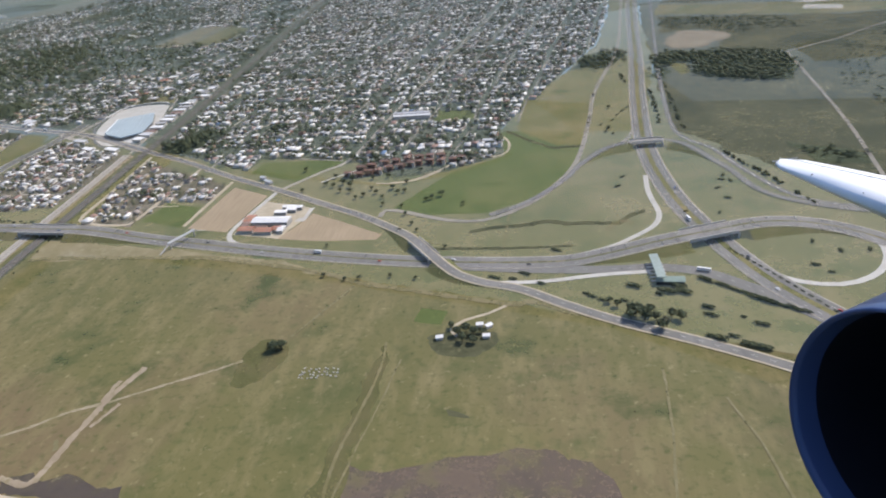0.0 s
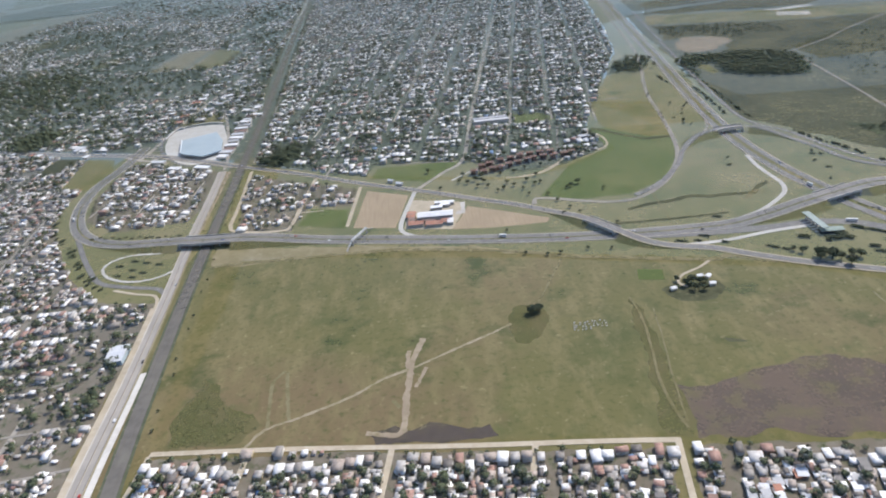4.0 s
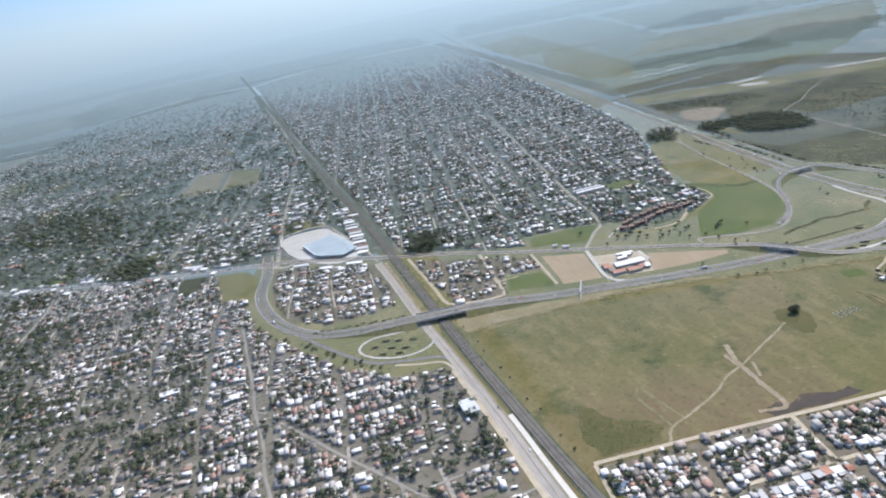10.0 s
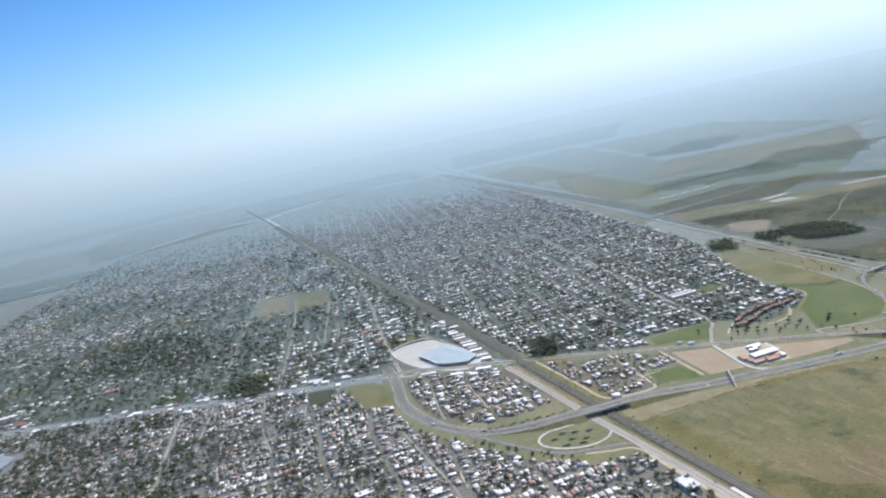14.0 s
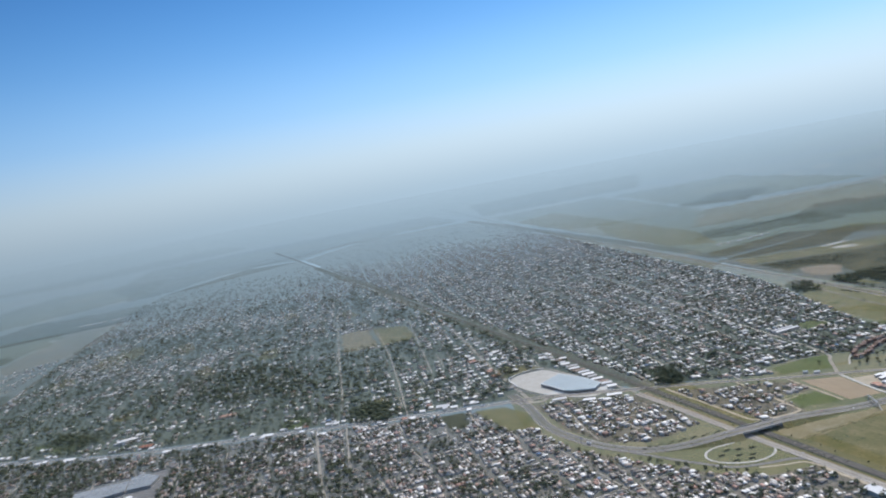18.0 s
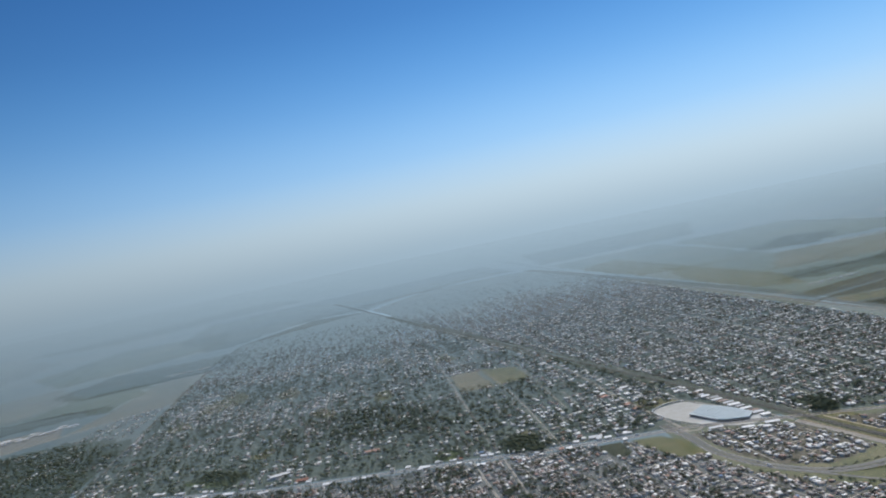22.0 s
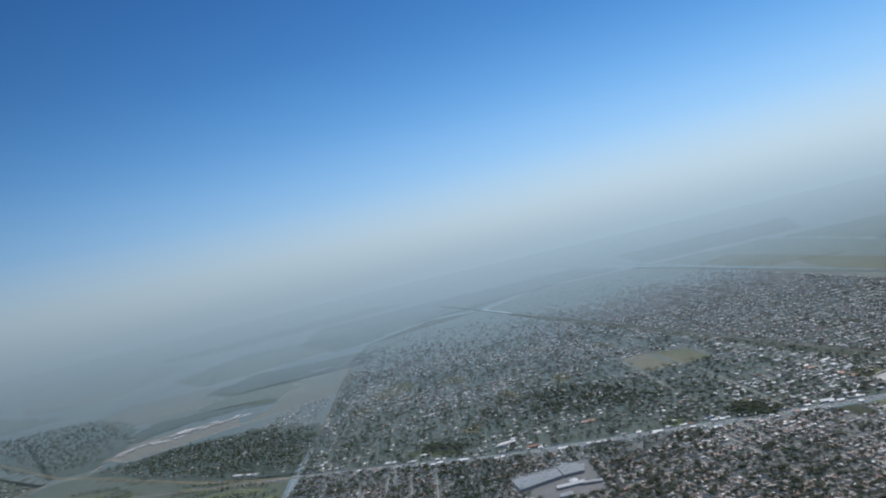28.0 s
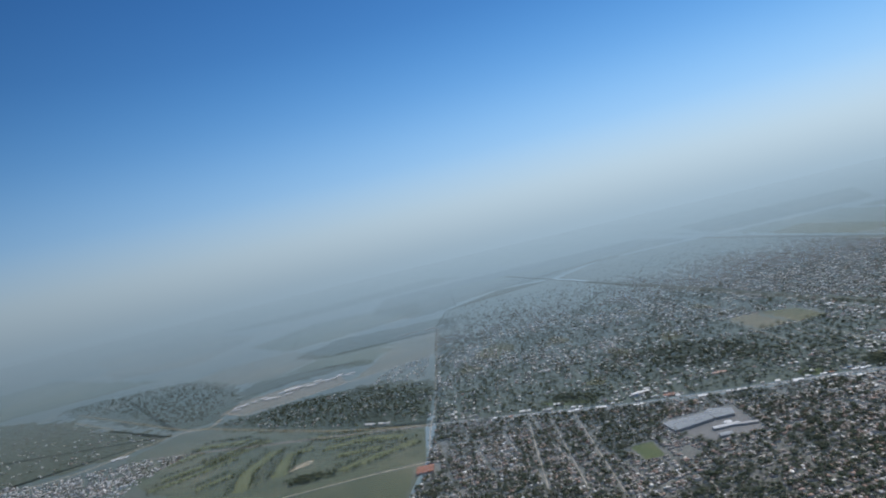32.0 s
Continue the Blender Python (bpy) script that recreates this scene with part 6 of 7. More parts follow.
def u_slab(bm):
    v = [bm.verts.new(p) for p in ((-.5, -.5, 0), (.5, -.5, 0), (.5, .5, .6), (-.5, .5, .6), (-.5, -.5, -.3), (.5, -.5, -.3), (.5, .5, .3), (-.5, .5, .3))]
    for f in ((0, 1, 2, 3), (4, 5, 1, 0), (6, 7, 3, 2), (5, 6, 2, 1), (7, 4, 0, 3), (7, 6, 5, 4)):
        bm.faces.new([v[i] for i in f])


UNIT = {}


def unit_mesh(kind, material):
    key = (kind, material.name)
    if key not in UNIT:
        me = unit(kind, {"walls": u_wall, "gable": u_gable, "slab": u_slab}[kind])
        me.materials.append(material)
        UNIT[key] = me
    return UNIT[key]


def block(root, w, d, h, wall, roof, kind="slab", rise=0.3, at=(0, 0, 0), ang=0.0, names=("house_shell", "roof"), eave=0.36, label=""):
    """Walls with a roof, as two parts of a building."""
    m = Matrix.Translation(at) @ Matrix.Rotation(ang, 4, "Z")
    a = new(names[0], unit_mesh("walls", wall))
    a.parent, a.matrix_local = root, m @ Matrix.Diagonal((w, d, h, 1))
    b = new(names[1], unit_mesh(kind, roof))
    b.parent, b.matrix_local = root, m @ Matrix.Translation((0, 0, h + 0.05)) @ Matrix.Diagonal((w + eave, d + eave, rise, 1))
    if label:
        b["label"] = label
    return a, b


NEAR_ROOFS = [(WHITE, "white sheet", 0.15), (LIGHT, "pale grey sheet", 0.27), (GREYM, "grey cement", 0.28), (TILE, "red tile", 0.06), (BROWN, "brown tile", 0.08), (DARKM, "dark flat", 0.15), (BLUEM, "blue sheet", 0.01)]
NEAR_WALLS = [(CREAM, "cream plaster"), (PLASTER, "grey plaster"), (BRICK, "bare brick"), (WHITE, "white")]
HNEAR = HNEAR[np.argsort(HNEAR[:, 1])]
main_h = HNEAR[HNEAR[:, 2] * HNEAR[:, 3] > 5.5]
for x, y, w, d, ang, h, rise, gab in main_h[:300]:
    roof, rn, _ = NEAR_ROOFS[int(rng.choice(7, p=[q[2] for q in NEAR_ROOFS]))]
    wall, wn = NEAR_WALLS[int(rng.integers(4))]
    root = tagged(new("house"), f"low {wn} house, {rn} roof, in a tight block", "house", "houses below the airway")
    root.matrix_world = pose(x, y, 0.07, 0, 0, math.degrees(ang))
    block(root, w, d, h, wall, roof, "gable" if gab > 0.5 else "slab", rise if gab > 0.5 else rise * 1.6)
    if rng.random() < 0.55:
        lw = w * rng.uniform(0.4, 0.8)
        roof2 = NEAR_ROOFS[int(rng.choice(7, p=[q[2] for q in NEAR_ROOFS]))][0]
        block(root, lw, d * 0.45, h * 0.75, wall, roof2, "slab", 0.25, ((w - lw) / 2 * rng.choice((-1, 1)), d * 0.72 * rng.choice((-1, 1)), 0), 0, ("annex_shell", "annex_roof"))
houses_stuff("village_sheds", np.concatenate([HNEAR[HNEAR[:, 2] * HNEAR[:, 3] <= 5.5], main_h[300:]]), "small sheds and outbuildings behind the houses", ROOF_OLD)

# the big store: a faceted shed with a pale blue roof
store = tagged(new("big_store"), "large store with a pale blue sheet roof and dark glazed front", "store")
ST = [(-366, 543), (-357.5, 508), (-352, 502), (-334, 491), (-321, 500), (-326, 528), (-338, 555)]


def prism(bm, poly, z0, z1, grow=0.0):
    p = np.array(poly, float)
    c = p.mean(0)
    p = c + (p - c) * (1 + grow)
    lo = [bm.verts.new((x, y, z0)) for x, y in p]
    hi = [bm.verts.new((x, y, z1)) for x, y in p]
    bm.faces.new(hi)
    bm.faces.new(lo[::-1])
    for i in range(len(p)):
        j = (i + 1) % len(p)
        bm.faces.new((lo[i], lo[j], hi[j], hi[i]))
    bmesh.ops.recalc_face_normals(bm, faces=bm.faces[:])
    return bm


part("wall_shell", prism(bmesh.new(), ST, 0.1, 2.4), GLASS, store, "dark glazed walls")
part("roof", prism(bmesh.new(), ST, 2.4, 2.9, 0.02), PALEBLUE, store, "pale blue sheet roof")
for a, b in ((0, 1), (1, 2), (2, 3), (3, 4)):
    p, q = Vector(ST[a]), Vector(ST[b])
    e = (q - p).normalized()
    n = Vector((e.y, -e.x)) * 0.5
    part("parapet", prism(bmesh.new(), [p + n, q + n, q - n * 0.6, p - n * 0.6], 2.3, 3.25), PALEBLUE if a else WHITE, store)
for k in range(7):
    p, q = Vector(ST[0]).lerp(Vector(ST[6]), 0.08 + k * 0.135), Vector(ST[2]).lerp(Vector(ST[4]), 0.08 + k * 0.135)
    n = Vector((0.22, 0.05))
    part("roof_rib", prism(bmesh.new(), [p - n, p + n, q + n, q - n], 2.9, 3.0), PALEBLUE, store)
for k in range(9):
    p = Vector(ST[0]).lerp(Vector(ST[1]), 0.06 + k * 0.11)
    part("column", prism(bmesh.new(), [p + Vector(d) for d in ((-0.8, -0.4), (-0.5, -0.4), (-0.5, 0), (-0.8, 0))], 0.12, 2.35), WHITE, store)
dock = tagged(new("retaining_wall"), "long white retaining wall round the store's forecourt", "wall")
DOCK = spline([(-386, 560), (-385, 582), (-378, 590), (-364, 594.5), (-350, 594), (-340, 588)], 4)
v, f = strip(DOCK, 0.4, -0.4, 1.5, 1.45)
mesh_ob("wall_body", v, f, CONCRETE, dock)
v, f = strip(DOCK, 0.55, -0.55, 1.62, 0.12)
mesh_ob("coping", v, f, WHITE, dock)


def shed(name, x, y, w, d, ang, h, roof, wall, label, category="shed", kind="gable", rise=0.8, group=""):
    root = tagged(new(name), label, category, group)
    root.matrix_world = pose(x, y, 0.1, 0, 0, ang)
    block(root, w, d, h, wall, roof, kind, rise)
    return root


school = tagged(new("school"), "school with a long white roof and red-tiled wings", "school")
school.matrix_world = pose(-149, 321, 0.1, 0, 0, -6)
block(school, 21, 7.0, 2.8, PLASTER, WHITE, "gable", 1.0, names=("hall_shell", "hall_roof"), label="long white sheet roof")
for dx, dy, w, d, m in ((-15, 4, 5, 8, TILE), (-11, -8.5, 9, 5, TILE), (0, -10, 10, 5, TILE), (6.5, -8, 5, 4.5, TILE), (9.5, -8.5, 3.2, 6, WHITE), (-4, -6.2, 8, 2.2, BROWN), (-14, -3, 4, 5, BROWN)):
    block(school, w, d, 1.8, CREAM, m, "gable", 0.7, (dx, dy, 0), names=("wing_shell", "wing_roof"))
for dx, dy, w, d in ((0, 12, 7, 3), (5, 15, 6, 2.5), (2, 18.5, 7, 2.5), (8, 18, 5, 2.5)):
    block(school, w, d, 1.8, PLASTER, WHITE, "slab", 0.3, (dx, dy, 0), names=("annex_shell", "annex_roof"))
patch("school_drive", [(-133, 338), (-130, 339), (-131, 322), (-137, 322), (-136, 326), (-133, 327)], 0.15, CONCRETE, "white concrete school drive", "drive")

# red-roofed apartment blocks at the town edge
def apartment(x, y, ang):
    a = tagged(new("apartment_block"), "brick apartment block with a dark red tiled roof", "apartment block", "red-roofed blocks")
    a.matrix_world = pose(x, y, 0.1, 0, 0, ang)
    h = rng.uniform(2.4, 3.2)
    block(a, 4.6, 3.2, h, BRICK, BROWN if rng.random() < 0.5 else REDBROWN, "gable", 0.8)
    block(a, 1.5, 1.6, h + 0.5, CREAM if rng.random() < 0.5 else BRICK, BROWN, "slab", 0.3, (1.9 * rng.choice((-1, 1)), -1.7, 0), names=("stair_tower", "tower_roof"))
    block(a, 3.0, 2.2, h * 0.8, BRICK, REDBROWN, "gable", 0.6, (rng.uniform(-1, 1), 2.2, 0), names=("rear_wing_shell", "rear_wing_roof"))
    for k in range(2):
        for j in (-1, 1):
            bm = bmesh.new()
            box(bm, 0.9, 0.08, 0.45, Matrix.Translation((j * 1.1, -1.62, 0.6 + k * 1.05)))
            part("window", bm, GLASS, a)


for x, y in ((-120, 381), (-113, 381), (-107, 382), (-101, 383), (-95, 386), (-89, 388), (-83, 390), (-77, 391), (-70, 392), (-63, 392), (-57, 392.5), (-51, 394),
             (-114, 389), (-107, 393), (-100, 396), (-93, 398), (-86, 400), (-79, 401), (-72, 401), (-65, 401)):
    apartment(x + rng.normal(0, 0.5), y + rng.normal(0, 0.5), -8 + rng.normal(0, 4) + (90 if rng.random() < 0.25 else 0))
# warehouses, larger roofs in the town
shed("warehouse", -96, 485, 28, 4.2, -5, 2.6, WHITE, PLASTER, "long white-roofed warehouse in the town")
shed("warehouse", -97, 491, 27, 3.6, -5, 2.6, LIGHT, PLASTER, "long grey-roofed warehouse in the town")
for x, y, w, d, a, m in ((-36, 422, 8, 3.2, -12, WHITE), (-31, 420, 5, 3, 10, WHITE), (-33, 414, 4, 2.5, 0, WHITE), (-41, 416, 4, 3, 0, LIGHT), (-80, 417, 4.5, 3.5, 20, WHITE), (-67, 424, 4, 3, 0, WHITE), (-171, 379, 5, 2.4, -30, WHITE), (-177, 386, 4, 2, -30, WHITE)):
    shed("white_shed", x, y, w, d, a, 1.8, m, PLASTER, "small shed with a bright pale roof at the town edge")
fac = tagged(new("factory"), "factory of long sheds with grey-blue sheet roofs", "factory")
part("wall_shell", prism(bmesh.new(), [(-821, 623), (-773, 616), (-775, 594), (-823, 592)], 0.1, 3.0), PLASTER, fac)
part("roof", prism(bmesh.new(), [(-821, 623), (-773, 616), (-775, 594), (-823, 592)], 3.0, 3.4, 0.02), STEELBLUE, fac)
part("wing_shell", prism(bmesh.new(), [(-771, 620), (-761, 626), (-745, 607), (-752, 590), (-773, 594)], 0.1, 2.8), PLASTER, fac)
part("wing_roof", prism(bmesh.new(), [(-771, 620), (-761, 626), (-745, 607), (-752, 590), (-773, 594)], 2.8, 3.2, 0.02), STEELBLUE, fac)
shed("factory_shed", -777, 569, 28, 7, -12, 2.2, LIGHT, PLASTER, "long pale shed in the factory yard")
shed("factory_shed", -790, 549, 13, 8, -15, 2.2, STEELBLUE, PLASTER, "square grey-blue shed in the factory yard")
shed("factory_shed", -757, 560, 20, 5, -25, 2.0, GREYM, PLASTER, "low grey shed in the factory yard")
bm = bmesh.new()
bmesh.ops.create_cone(bm, cap_ends=True, segments=20, radius1=4.2, radius2=4.2, depth=2.6, matrix=Matrix.Translation((0, 0, 1.3)))
bm2 = bmesh.new()
bmesh.ops.create_cone(bm2, cap_ends=True, segments=20, radius1=4.4, radius2=0.4, depth=1.2, matrix=Matrix.Translation((0, 0, 3.2)))
tank = tagged(new("storage_tank"), "round white storage tank in the factory yard", "tank")
tank.location = (-771, 575, 0.1)
part("shell", bm, WHITE, tank)
part("lid", bm2, WHITE, tank)
shed("red_hall", -1083, 704, 20, 22, -12, 2.6, TILE, BRICK, "large hall with an orange-red roof", "hall", "gable", 1.6)
shed("orange_hall", -676, 737, 18, 7, -20, 2.2, TILE, CREAM, "orange-roofed hall among trees", "hall")
shed("market_hall", -784, 748, 26, 8, -5, 3.0, WHITE, CREAM, "white-roofed hall north of the avenue", "hall")
shed("market_hall", -773, 752, 8, 6, -5, 4.2, WHITE, CREAM, "tall white block north of the avenue", "hall", "slab")
shed("red_shop", -764, 711, 14, 7, -20, 2.0, TILE, BRICK, "red-roofed shop beside the avenue", "shop")


def roadside_shop(x, y, w, d, a):
    shed("shop", x, y, w, d, a, 2.2, WHITE if int(x) % 3 else LIGHT, CREAM, "commercial building with a bright sheet roof", "shop", "slab", 0.5, "roadside shops")


roadside_shop(-442, 552, 16, 6, -22)
roadside_shop(-436, 566, 12, 5, -22)
roadside_shop(-468, 566, 14, 6, -25)
roadside_shop(-372, 494, 14, 4, -20)
roadside_shop(-352, 472, 12, 4, -28)
roadside_shop(-328, 466, 14, 4, -25)
roadside_shop(-338, 460, 10, 4, -25)
roadside_shop(-310, 600, 12, 4, -15)
roadside_shop(-316, 580, 10, 4, -15)
roadside_shop(-322, 620, 12, 5, -10)
roadside_shop(-318, 560, 9, 4, -12)
roadside_shop(-360, 660, 10, 6, 0)
roadside_shop(-352, 690, 12, 6, 0)
roadside_shop(-345, 720, 10, 6, 0)
roadside_shop(-366, 640, 9, 6, 0)
roadside_shop(-386, 690, 9, 6, 0)
roadside_shop(-430, 300, 9, 5, 0)
roadside_shop(-470, 330, 12, 5, 2)
roadside_shop(-880, 800, 14, 5, -28)
roadside_shop(-900, 790, 12, 5, -30)
roadside_shop(-925, 812, 16, 5, -32)
roadside_shop(-845, 738, 14, 5, -32)
roadside_shop(-640, 632, 12, 5, -27)
roadside_shop(-700, 655, 14, 4, -25)
roadside_shop(-740, 672, 12, 5, -25)
roadside_shop(-590, 590, 9, 5, -25)
for i in range(34):
    t = i / 33 + rng.normal(0, 0.01)
    yy = 600 + 420 * t
    xx = -381 + 36 * t + (10.5 if i % 2 else -10.5) + rng.normal(0, 3.0)
    shed("shop", xx, yy, rng.uniform(5, 11), rng.uniform(4, 7), 5 + rng.normal(0, 3), rng.uniform(1.8, 3.0), (WHITE, LIGHT, GREYM, TILE)[int(rng.choice(4, p=(0.28, 0.32, 0.32, 0.08)))], CREAM, "shop with a bright roof on the busy avenue", "shop", "slab", 0.4, "avenue shops")
for i in range(17):
    rx, ry = -309 - 0.05 * i + rng.normal(0, 1.2), 488 + i * 9.0 + rng.normal(0, 1.5)
    shed("shop", rx - 6 - 0.6 * (i % 3), ry, rng.uniform(8, 13), rng.uniform(3.4, 5.4), -14 + rng.normal(0, 4), rng.uniform(1.6, 2.6), (WHITE, LIGHT, BROWN, WHITE, GREYM)[i % 5], CREAM, "long roofed store shed beside the railway", "shop", "slab", 0.4, "railside shops")
AV = spline([p for p in AVE if -1050 < p[0] < -420], 8.0)
AVN = normals(AV)
for k, (q, m) in enumerate(zip(AV, AVN)):
    for e in (-1, 1):
        if rng.random() < 0.24:
            ax, ay = q + m * e * rng.uniform(6.6, 7.6) + rng.normal(0, 0.6, 2)
            shed("shop", ax, ay, rng.uniform(4.5, 7.5), rng.uniform(3.6, 5.2), math.degrees(math.atan2(-m[0], m[1])) + rng.normal(0, 2), rng.uniform(1.6, 2.8),
                 (WHITE, LIGHT, GREYM, TILE)[int(rng.choice(4, p=(0.28, 0.32, 0.28, 0.12)))], CREAM, "shop with a pale roof along the long avenue", "shop", "slab", 0.4, "long avenue shops")
blue = shed("blue_shed", -303.5, 216, 8, 13, 2, 2.4, LIGHT, PALEBLUE, "shed with a pale roof and blue front", "shed", "gable", 0.7)
for i in range(22):
    t = i / 21
    x, y = -1385 + 240 * t + rng.normal(0, 6), 1378 + 50 * t + rng.normal(0, 13)
    shed("works_hall", x, y, rng.uniform(10, 24), rng.uniform(7, 13), 8 + rng.normal(0, 5), rng.uniform(2.5, 4.0), WHITE if i % 3 else LIGHT, CREAM, "long white hall of the distant works", "hall", group="works halls")
shed("works_hall", -1262, 1416, 34, 22, 10, 4.5, WHITE, CREAM, "large white hall of the distant works", "hall", group="works halls")
for x, y, w, d, a in ((-1128, 966, 20, 6, -40), (-1108, 950, 20, 6, -40), (-1512, 962, 16, 7, -30), (-960, 1768, 60, 8, -6), (-900, 1760, 30, 8, -5), (-1560, 1206, 30, 10, 0)):
    shed("far_hall", x, y, w, d, a, 2.6, WHITE, CREAM, "white-roofed hall at the edge of the fields", "hall", group="far halls")
for i in range(14):
    shed("airfield_building", 206 + i * 8.2, 932 - i * 0.6 + 4 * math.sin(i * 2.2), 5 + i % 3, 3.5, -5, 2.2, WHITE, CREAM, "pale building near the airfield", "building", group="airfield buildings")
patch("runway_apron", [(250, 756), (262, 744), (304, 744), (300, 754)], 0.3, CONCRETE, "pale concrete runway end", "runway")
patch("runway_apron", [(370, 716), (372, 704), (640, 592), (644, 600)], 0.3, CONCRETE, "pale concrete runway", "runway")
HF, TF = town([(-1700, 1150), (-1530, 1070), (-1440, 1080), (-1500, 960), (-1600, 940), (-1760, 1060)], -30, 36, 30, fill=0.5, tree=1.0, show=0.0)
houses_stuff("far_village_houses", HF, "hazy far village roofs")
trees_stuff("far_village_trees", TF, "trees of a far village", False)
HF, TF = town([(-1110, 1250), (-1005, 1190), (-960, 1392), (-1050, 1362)], -10, 36, 30, fill=0.4, tree=1.0, show=0.0)
houses_stuff("far_suburb_houses", HF, "hazy far suburb roofs")
trees_stuff("far_suburb_trees", TF, "trees of a far suburb", False)
for x, y, a in ((-44, 211, 10), (-29, 218.5, 5), (-25.5, 217.5, 40), (-26, 211, 0)):
    shed("farm_hut", x, y, 2.6, 1.8, a, 1.2, WHITE, CREAM, "small white hut at the farmstead", "hut", "gable", 0.5, "farm huts")
for i in range(32):
    hx, hy = -94 + (i % 9) * 1.75 + rng.normal(0, 0.4), 195.5 - (i // 9) * 1.9 - (i % 9) * 0.12 + rng.normal(0, 0.3)
    hive = tagged(new("field_box"), "small cream box standing in a row on the grass", "box", "white boxes in the pasture")
    hive.matrix_world = pose(hx, hy, 0.05, 0, 0, rng.uniform(-20, 20))
    block(hive, rng.uniform(0.4, 0.9), 0.35, 0.3, CREAM, CREAM, "gable", 0.12, eave=0.06, names=("body", "lid"))

# toll plaza
toll = tagged(new("toll_plaza"), "toll plaza with a long pale green canopy roof", "toll plaza")
toll.matrix_world = pose(42.6, 252, 0.2, 0, 0, 2)
bm = bmesh.new()
box(bm, 3.7, 19, 0.4, Matrix.Translation((0, 0, 3.1)), 0.08)
part("canopy", bm, paint("pale_green_sheet", (0.27, 0.33, 0.31), 0.6), toll, "pale green canopy")
for k in range(6):
    bm = bmesh.new()
    box(bm, 0.3, 0.3, 3.1, Matrix.Translation((0, -8 + k * 3.2, 0)))
    part("column", bm, GREYM, toll)
    bm = bmesh.new()
    box(bm, 1.4, 0.7, 1.2, Matrix.Translation((0.2, -6.4 + k * 2.7, 0.1)), 0.04)
    part("booth", bm, CREAM, toll)
    bm = bmesh.new()
    box(bm, 7.0, 0.8, 0.12, Matrix.Translation((0, -6.4 + k * 2.7, 0)))
    part("lane_island", bm, CONCRETE, toll)
office = tagged(new("toll_office"), "low toll office with a green roof and dark front", "office")
office.matrix_world = pose(46.5, 243.5, 0.1, 0, 0, -6)
block(office, 11, 3.6, 1.7, GLASS, paint("green_sheet", (0.20, 0.27, 0.24), 0.6), "slab", 0.4)

# footbridge over the highway
fb = tagged(new("footbridge"), "slender white footbridge over the highway", "footbridge")
fb.matrix_world = pose(-194, 305.5, 0.2, 0, 0, 62)
bm = bmesh.new()
box(bm, 17, 1.0, 0.35, Matrix.Translation((0, 0, 3.0)))
part("deck", bm, CONCRETE, fb)
for s in (1, -1):
    bm = bmesh.new()
    box(bm, 17, 0.08, 0.7, Matrix.Translation((0, s * 0.46, 3.3)))
    part("railing", bm, WHITE, fb)
    bm = bmesh.new()
    box(bm, 0.6, 0.8, 3.0, Matrix.Translation((s * 7.6, 0, 0)))
    part("pier", bm, CONCRETE, fb)
    bm = bmesh.new()
    box(bm, 7.5, 0.9, 0.3, Matrix.Translation((s * 11.2, 0, 1.4)) @ Matrix.Rotation(s * 0.42, 4, "Y"))
    part("ramp", bm, CONCRETE, fb)


# ================= vehicles =================
CARS = {n: paint("car_paint_" + n, c, 0.3, 0.05) for n, c in dict(white=(0.8, 0.8, 0.8), silver=(0.5, 0.51, 0.53), red=(0.4, 0.05, 0.04), grey=(0.15, 0.15, 0.16), blue=(0.06, 0.12, 0.3)).items()}


def wheel_mesh():
    bm = bmesh.new()
    bmesh.ops.create_cone(bm, cap_ends=True, segments=10, radius1=0.15, radius2=0.15, depth=0.1, matrix=Matrix.Rotation(math.pi / 2, 4, "X"))
    me = bpy.data.meshes.new("wheel")
    bm.to_mesh(me)
    bm.free()
    me.materials.append(RUBBER)
    return me


WHEEL = wheel_mesh()


def vehicle(kind, colour, label, length, width, height):
    root = tagged(new(kind), label, kind, "traffic on the roads")
    bm = bmesh.new()
    if kind == "car":
        box(bm, length, width, height * 0.5, Matrix.Translation((0, 0, 0.12)), 0.06)
        part("body", bm, CARS[colour], root)
        bm = bmesh.new()
        box(bm, length * 0.52, width * 0.86, height * 0.38, Matrix.Translation((-length * 0.04, 0, 0.12 + height * 0.5)), 0.08)
        part("cabin", bm, GLASS, root)
        bm = bmesh.new()
        box(bm, length * 0.4, width * 0.8, 0.03, Matrix.Translation((-length * 0.04, 0, 0.12 + height * 0.88)))
        part("roof", bm, CARS[colour], root)
    else:
        box(bm, length, width, height * 0.9, Matrix.Translation((0, 0, 0.2)), 0.1)
        part("body", bm, CARS[colour], root)
        bm = bmesh.new()
        box(bm, length * 0.9, width + 0.02, height * 0.25, Matrix.Translation((0, 0, 0.2 + height * 0.45)))
        part("window_band", bm, GLASS, root)
    for a in (-0.32, 0.32):
        for s in (-0.48, 0.48):
            w = new("wheel", WHEEL)
            w.parent, w.location = root, (a * length, s * width, 0.15)
    return root


PROTO = {c: vehicle("car", c, f"{c} car driving on the road", 1.95, 0.8, 0.62) for c in CARS}
BUS = vehicle("bus", "white", "white bus with a dark window band", 5.4, 1.15, 1.35)
LORRY = vehicle("lorry", "white", "white box lorry on the highway", 4.0, 1.1, 1.5)


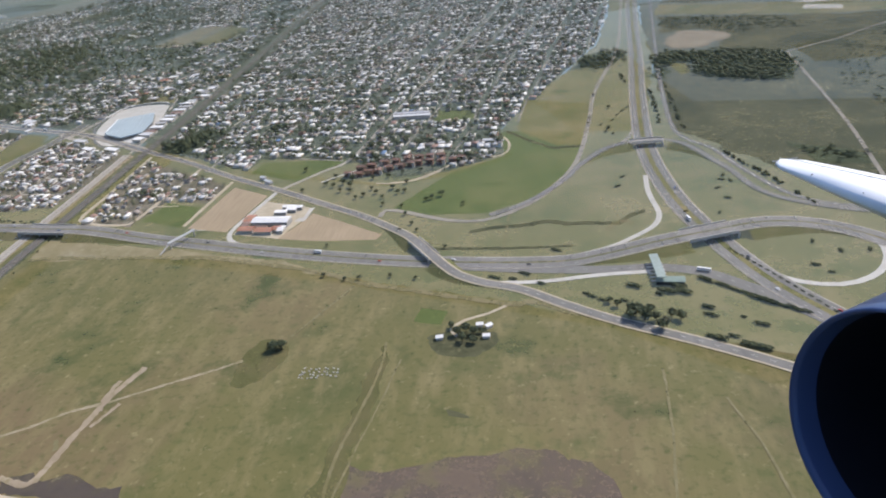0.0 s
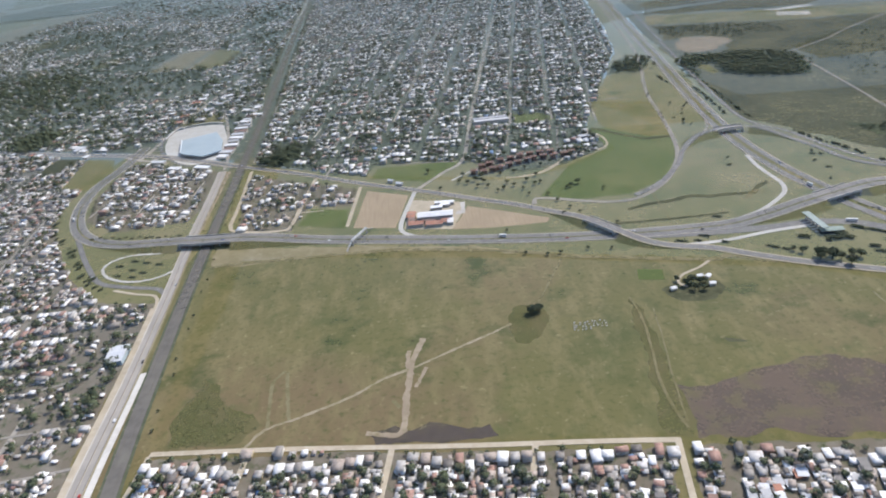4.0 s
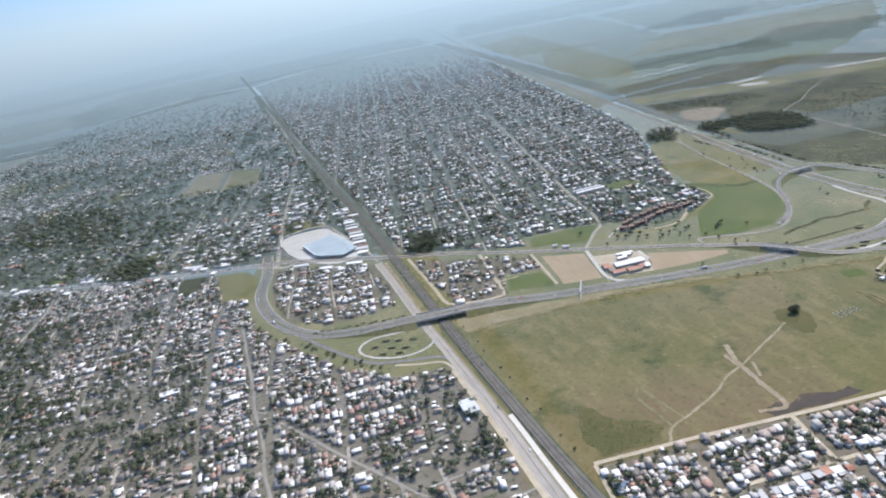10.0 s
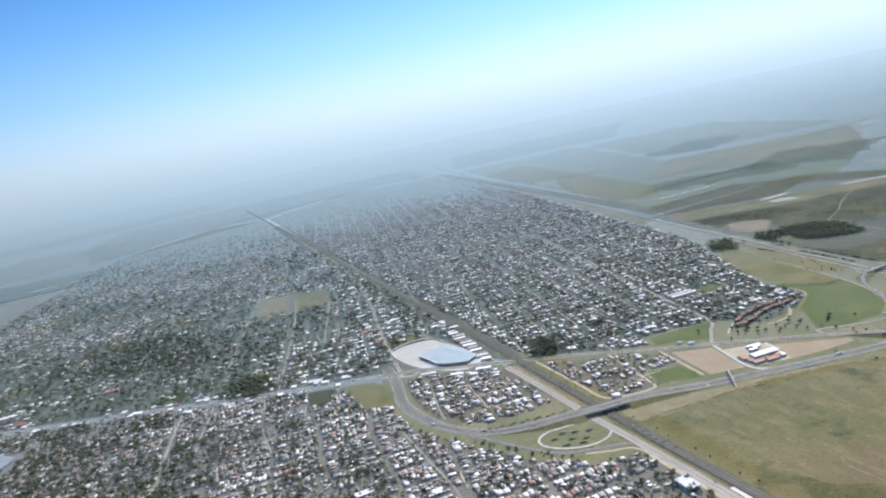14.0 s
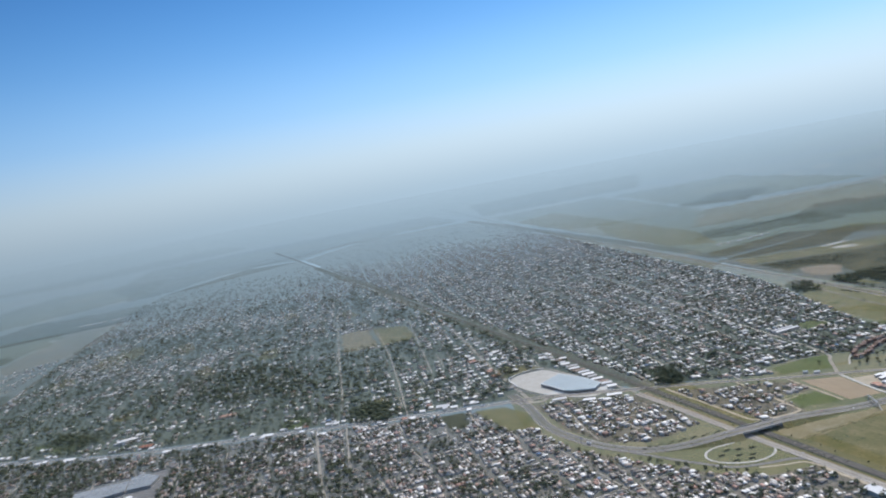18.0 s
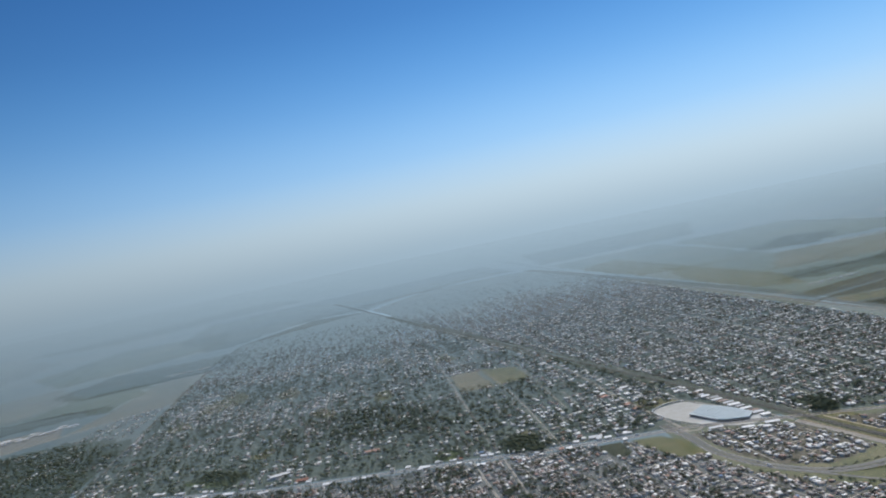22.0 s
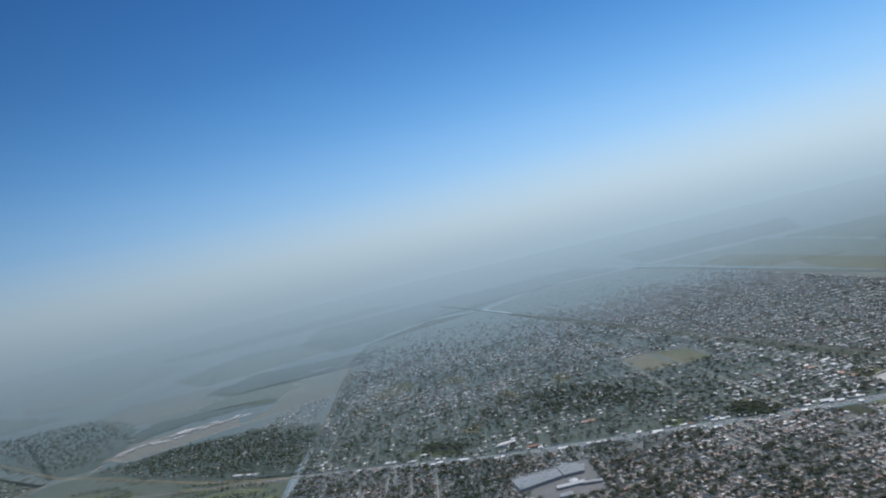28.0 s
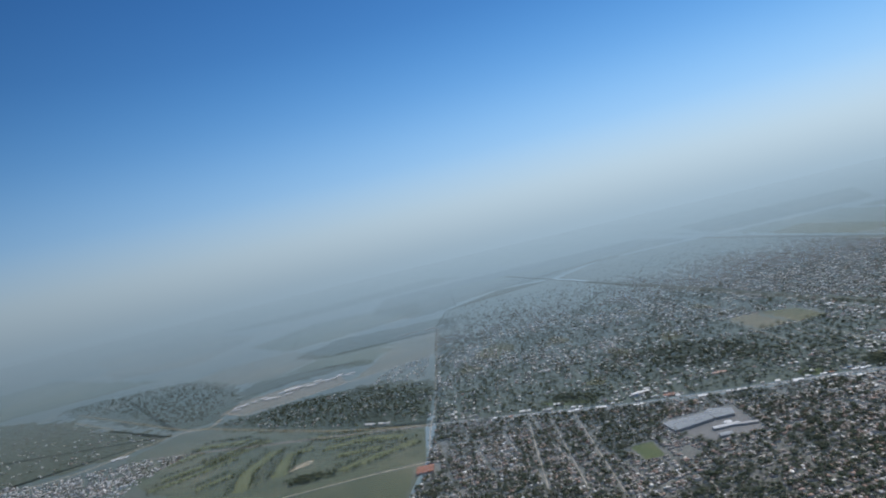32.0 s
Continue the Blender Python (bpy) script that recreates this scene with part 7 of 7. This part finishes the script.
def on_road(line, s, off):
    d = np.r_[0, np.cumsum(np.linalg.norm(np.diff(line[:, :2], axis=0), axis=1))]
    nrm = normals(line)
    p = [np.interp(s, d, line[:, k]) + off * np.interp(s, d, nrm[:, k]) for k in (0, 1)]
    t = [np.interp(s + 1, d, line[:, k]) - np.interp(s - 1, d, line[:, k]) for k in (0, 1)]
    z = np.interp(s, d, line[:, 2]) if line.shape[1] > 2 else 0.0
    return pose(p[0], p[1], z + 0.37, 0, 0, math.degrees(math.atan2(t[1], t[0])))


H2 = spline(HWY2, 5)
STOPS = []
for line, offs, spots in ((HWY_L, 2.0, (30, 75, 98, 140, 152, 200, 236, 262, 300, 345, 368, 402, 440, 470, 505, 540, 575)), (H2, 3.2, (60, 95, 118, 140, 165, 205, 240, 300, 372, 455, 560, 640)),
                          (AVE_L, 1.2, (500, 560, 640, 700, 760, 820, 900, 960, 1010, 1100, 1160, 1230, 1300, 1390)), (wl, -1.9, (60, 110, 150, 190, 260))):
    STOPS += [on_road(line, s, offs if line is wl or i % 2 else -offs) for i, s in enumerate(spots)]
KINDS = [*PROTO.values(), LORRY]
for i, m in enumerate(STOPS):
    src = LORRY if i % 9 == 4 else KINDS[(i * 3) % 5]
    if src.matrix_world.translation.length < 0.01 and tuple(src.location) == (0, 0, 0):
        src.location, src.rotation_euler = m.translation, m.to_euler()
    else:
        copy_thing(src, m)
BUS.matrix_world = pose(61, 251.2, 0.35, 0, 0, -22)

# ================= the airliner's own wing and engine, fitted to the camera's view where the flight begins ===
NAVY = paint("navy_cowl_paint", (0.02, 0.035, 0.10), 0.3, 0.1, 4.0, layers=0)
LIPM = paint("polished_blue_lip", (0.05, 0.075, 0.16), 0.3, 0.1, 4.0, layers=0)
FANM = paint("dark_fan", (0.01, 0.01, 0.014), 0.5, 0.2, 6.0, layers=0)
SKIN = paint("white_wing_skin", (0.78, 0.80, 0.83), 0.35, 0.08, 2.0, layers=0)


def lathe(profile, segments=48):
    """A body of revolution about x from pairs of length and radius."""
    bm = bmesh.new()
    rings = [[bm.verts.new((a, r * math.cos(2 * math.pi * k / segments), r * math.sin(2 * math.pi * k / segments))) for k in range(segments)] for a, r in profile]
    for p, q in zip(rings[:-1], rings[1:]):
        for k in range(segments):
            bm.faces.new((p[k], p[(k + 1) % segments], q[(k + 1) % segments], q[k]))
    for f in bm.faces:
        f.smooth = True
    bmesh.ops.recalc_face_normals(bm, faces=bm.faces[:])
    return bm


# offsets run along sight lines from the path's start, sizes matched to that view
EYE0 = Vector((0, 0, 155.0))
AFT = Vector((0.8973, 0.4208, -0.1335))
turn = AFT.to_track_quat("X", "Z").to_matrix().to_4x4()
engine = tagged(new("jet_engine"), "dark navy jet engine nacelle with a polished intake lip", "jet engine")
engine.matrix_world = Matrix.Translation(EYE0 + Vector((0.937, 1.582, -1.586))) @ turn
part("cowl", lathe([(0.06, 0.40), (0.2, 0.425), (0.6, 0.44), (1.2, 0.42), (1.8, 0.34), (2.1, 0.28)]), NAVY, engine)
part("intake_lip", lathe([(0.10, 0.368), (0.03, 0.374), (0.0, 0.384), (0.015, 0.394), (0.06, 0.40)]), LIPM, engine, "polished blue intake lip")
part("intake_duct", lathe([(0.10, 0.368), (0.3, 0.35), (0.6, 0.33)]), FANM, engine)
part("fan", lathe([(0.6, 0.33), (0.58, 0.2), (0.57, 0.09)]), FANM, engine)
part("spinner", lathe([(0.57, 0.09), (0.5, 0.07), (0.42, 0.035), (0.4, 0.002)], 24), NAVY, engine)
wing = tagged(new("aircraft_wing"), "white swept aircraft wing with a rounded tip", "wing")
wing.location = EYE0
TIPF, TIPB = Vector((0.2833, 0.8795, -0.3824)) * 9.0, Vector((0.3166, 0.8717, -0.3741)) * 9.3
ROOTF, ROOTB = Vector((0.4430, 0.7800, -0.4420)) * 6.8, Vector((0.4440, 0.8060, -0.3925)) * 7.4


def wing_section(front, back, thick):
    up = (back - front).cross(Vector((1, 0, 0))).normalized()
    up = up if up.z > 0 else -up
    return [front + (back - front) * u + up * thick * h for u, h in ((0, 0), (0.06, 0.35), (0.3, 0.6), (0.65, 0.42), (1, 0.03), (0.65, -0.25), (0.3, -0.4), (0.06, -0.3))]


bm = bmesh.new()
secs = []
for t, sh in ((0.0, 0.3), (0.03, 0.7), (0.1, 0.95), (0.4, 1.0), (1.0, 1.0)):
    fr, bk = TIPF.lerp(ROOTF, t), TIPB.lerp(ROOTB, t)
    mid = (fr + bk) / 2
    secs.append([bm.verts.new(v) for v in wing_section(mid + (fr - mid) * sh, mid + (bk - mid) * sh, 0.05 + 0.22 * t)])
for p, q in zip(secs[:-1], secs[1:]):
    for k in range(8):
        bm.faces.new((p[k], p[(k + 1) % 8], q[(k + 1) % 8], q[k]))
bm.faces.new(secs[0])
bm.faces.new(secs[-1][::-1])
bmesh.ops.recalc_face_normals(bm, faces=bm.faces[:])
for f in bm.faces:
    f.smooth = len(f.verts) == 4
part("wing_panel", bm, SKIN, wing)
TRIM = paint("dark_seal", (0.10, 0.11, 0.13), 0.5, layers=0)
for t0, t1, u0, u1 in ((0.02, 1.0, 0.60, 0.612), (0.012, 0.03, 0.1, 0.95), (0.33, 0.337, 0.08, 0.6), (0.66, 0.667, 0.08, 0.6)):
    bm = bmesh.new()
    pts = []
    for t, u in ((t0, u0), (t0, u1), (t1, u1), (t1, u0)):
        fr, bk = TIPF.lerp(ROOTF, t), TIPB.lerp(ROOTB, t)
        th = 0.05 + 0.22 * t
        up = (bk - fr).cross(Vector((1, 0, 0))).normalized()
        up = up if up.z > 0 else -up
        h = np.interp(u, (0, 0.06, 0.3, 0.65, 1), (0, 0.35, 0.6, 0.42, 0.03))
        pts.append(fr + (bk - fr) * u + up * (th * float(h) + 0.006))
    low = [bm.verts.new(p) for p in pts]
    bm.faces.new(low)
    top = bmesh.ops.extrude_face_region(bm, geom=bm.faces[:])
    for v in [e for e in top["geom"] if isinstance(e, bmesh.types.BMVert)]:
        v.co.z += 0.004
    part("panel_seam", bm, TRIM, wing, "dark panel seam")
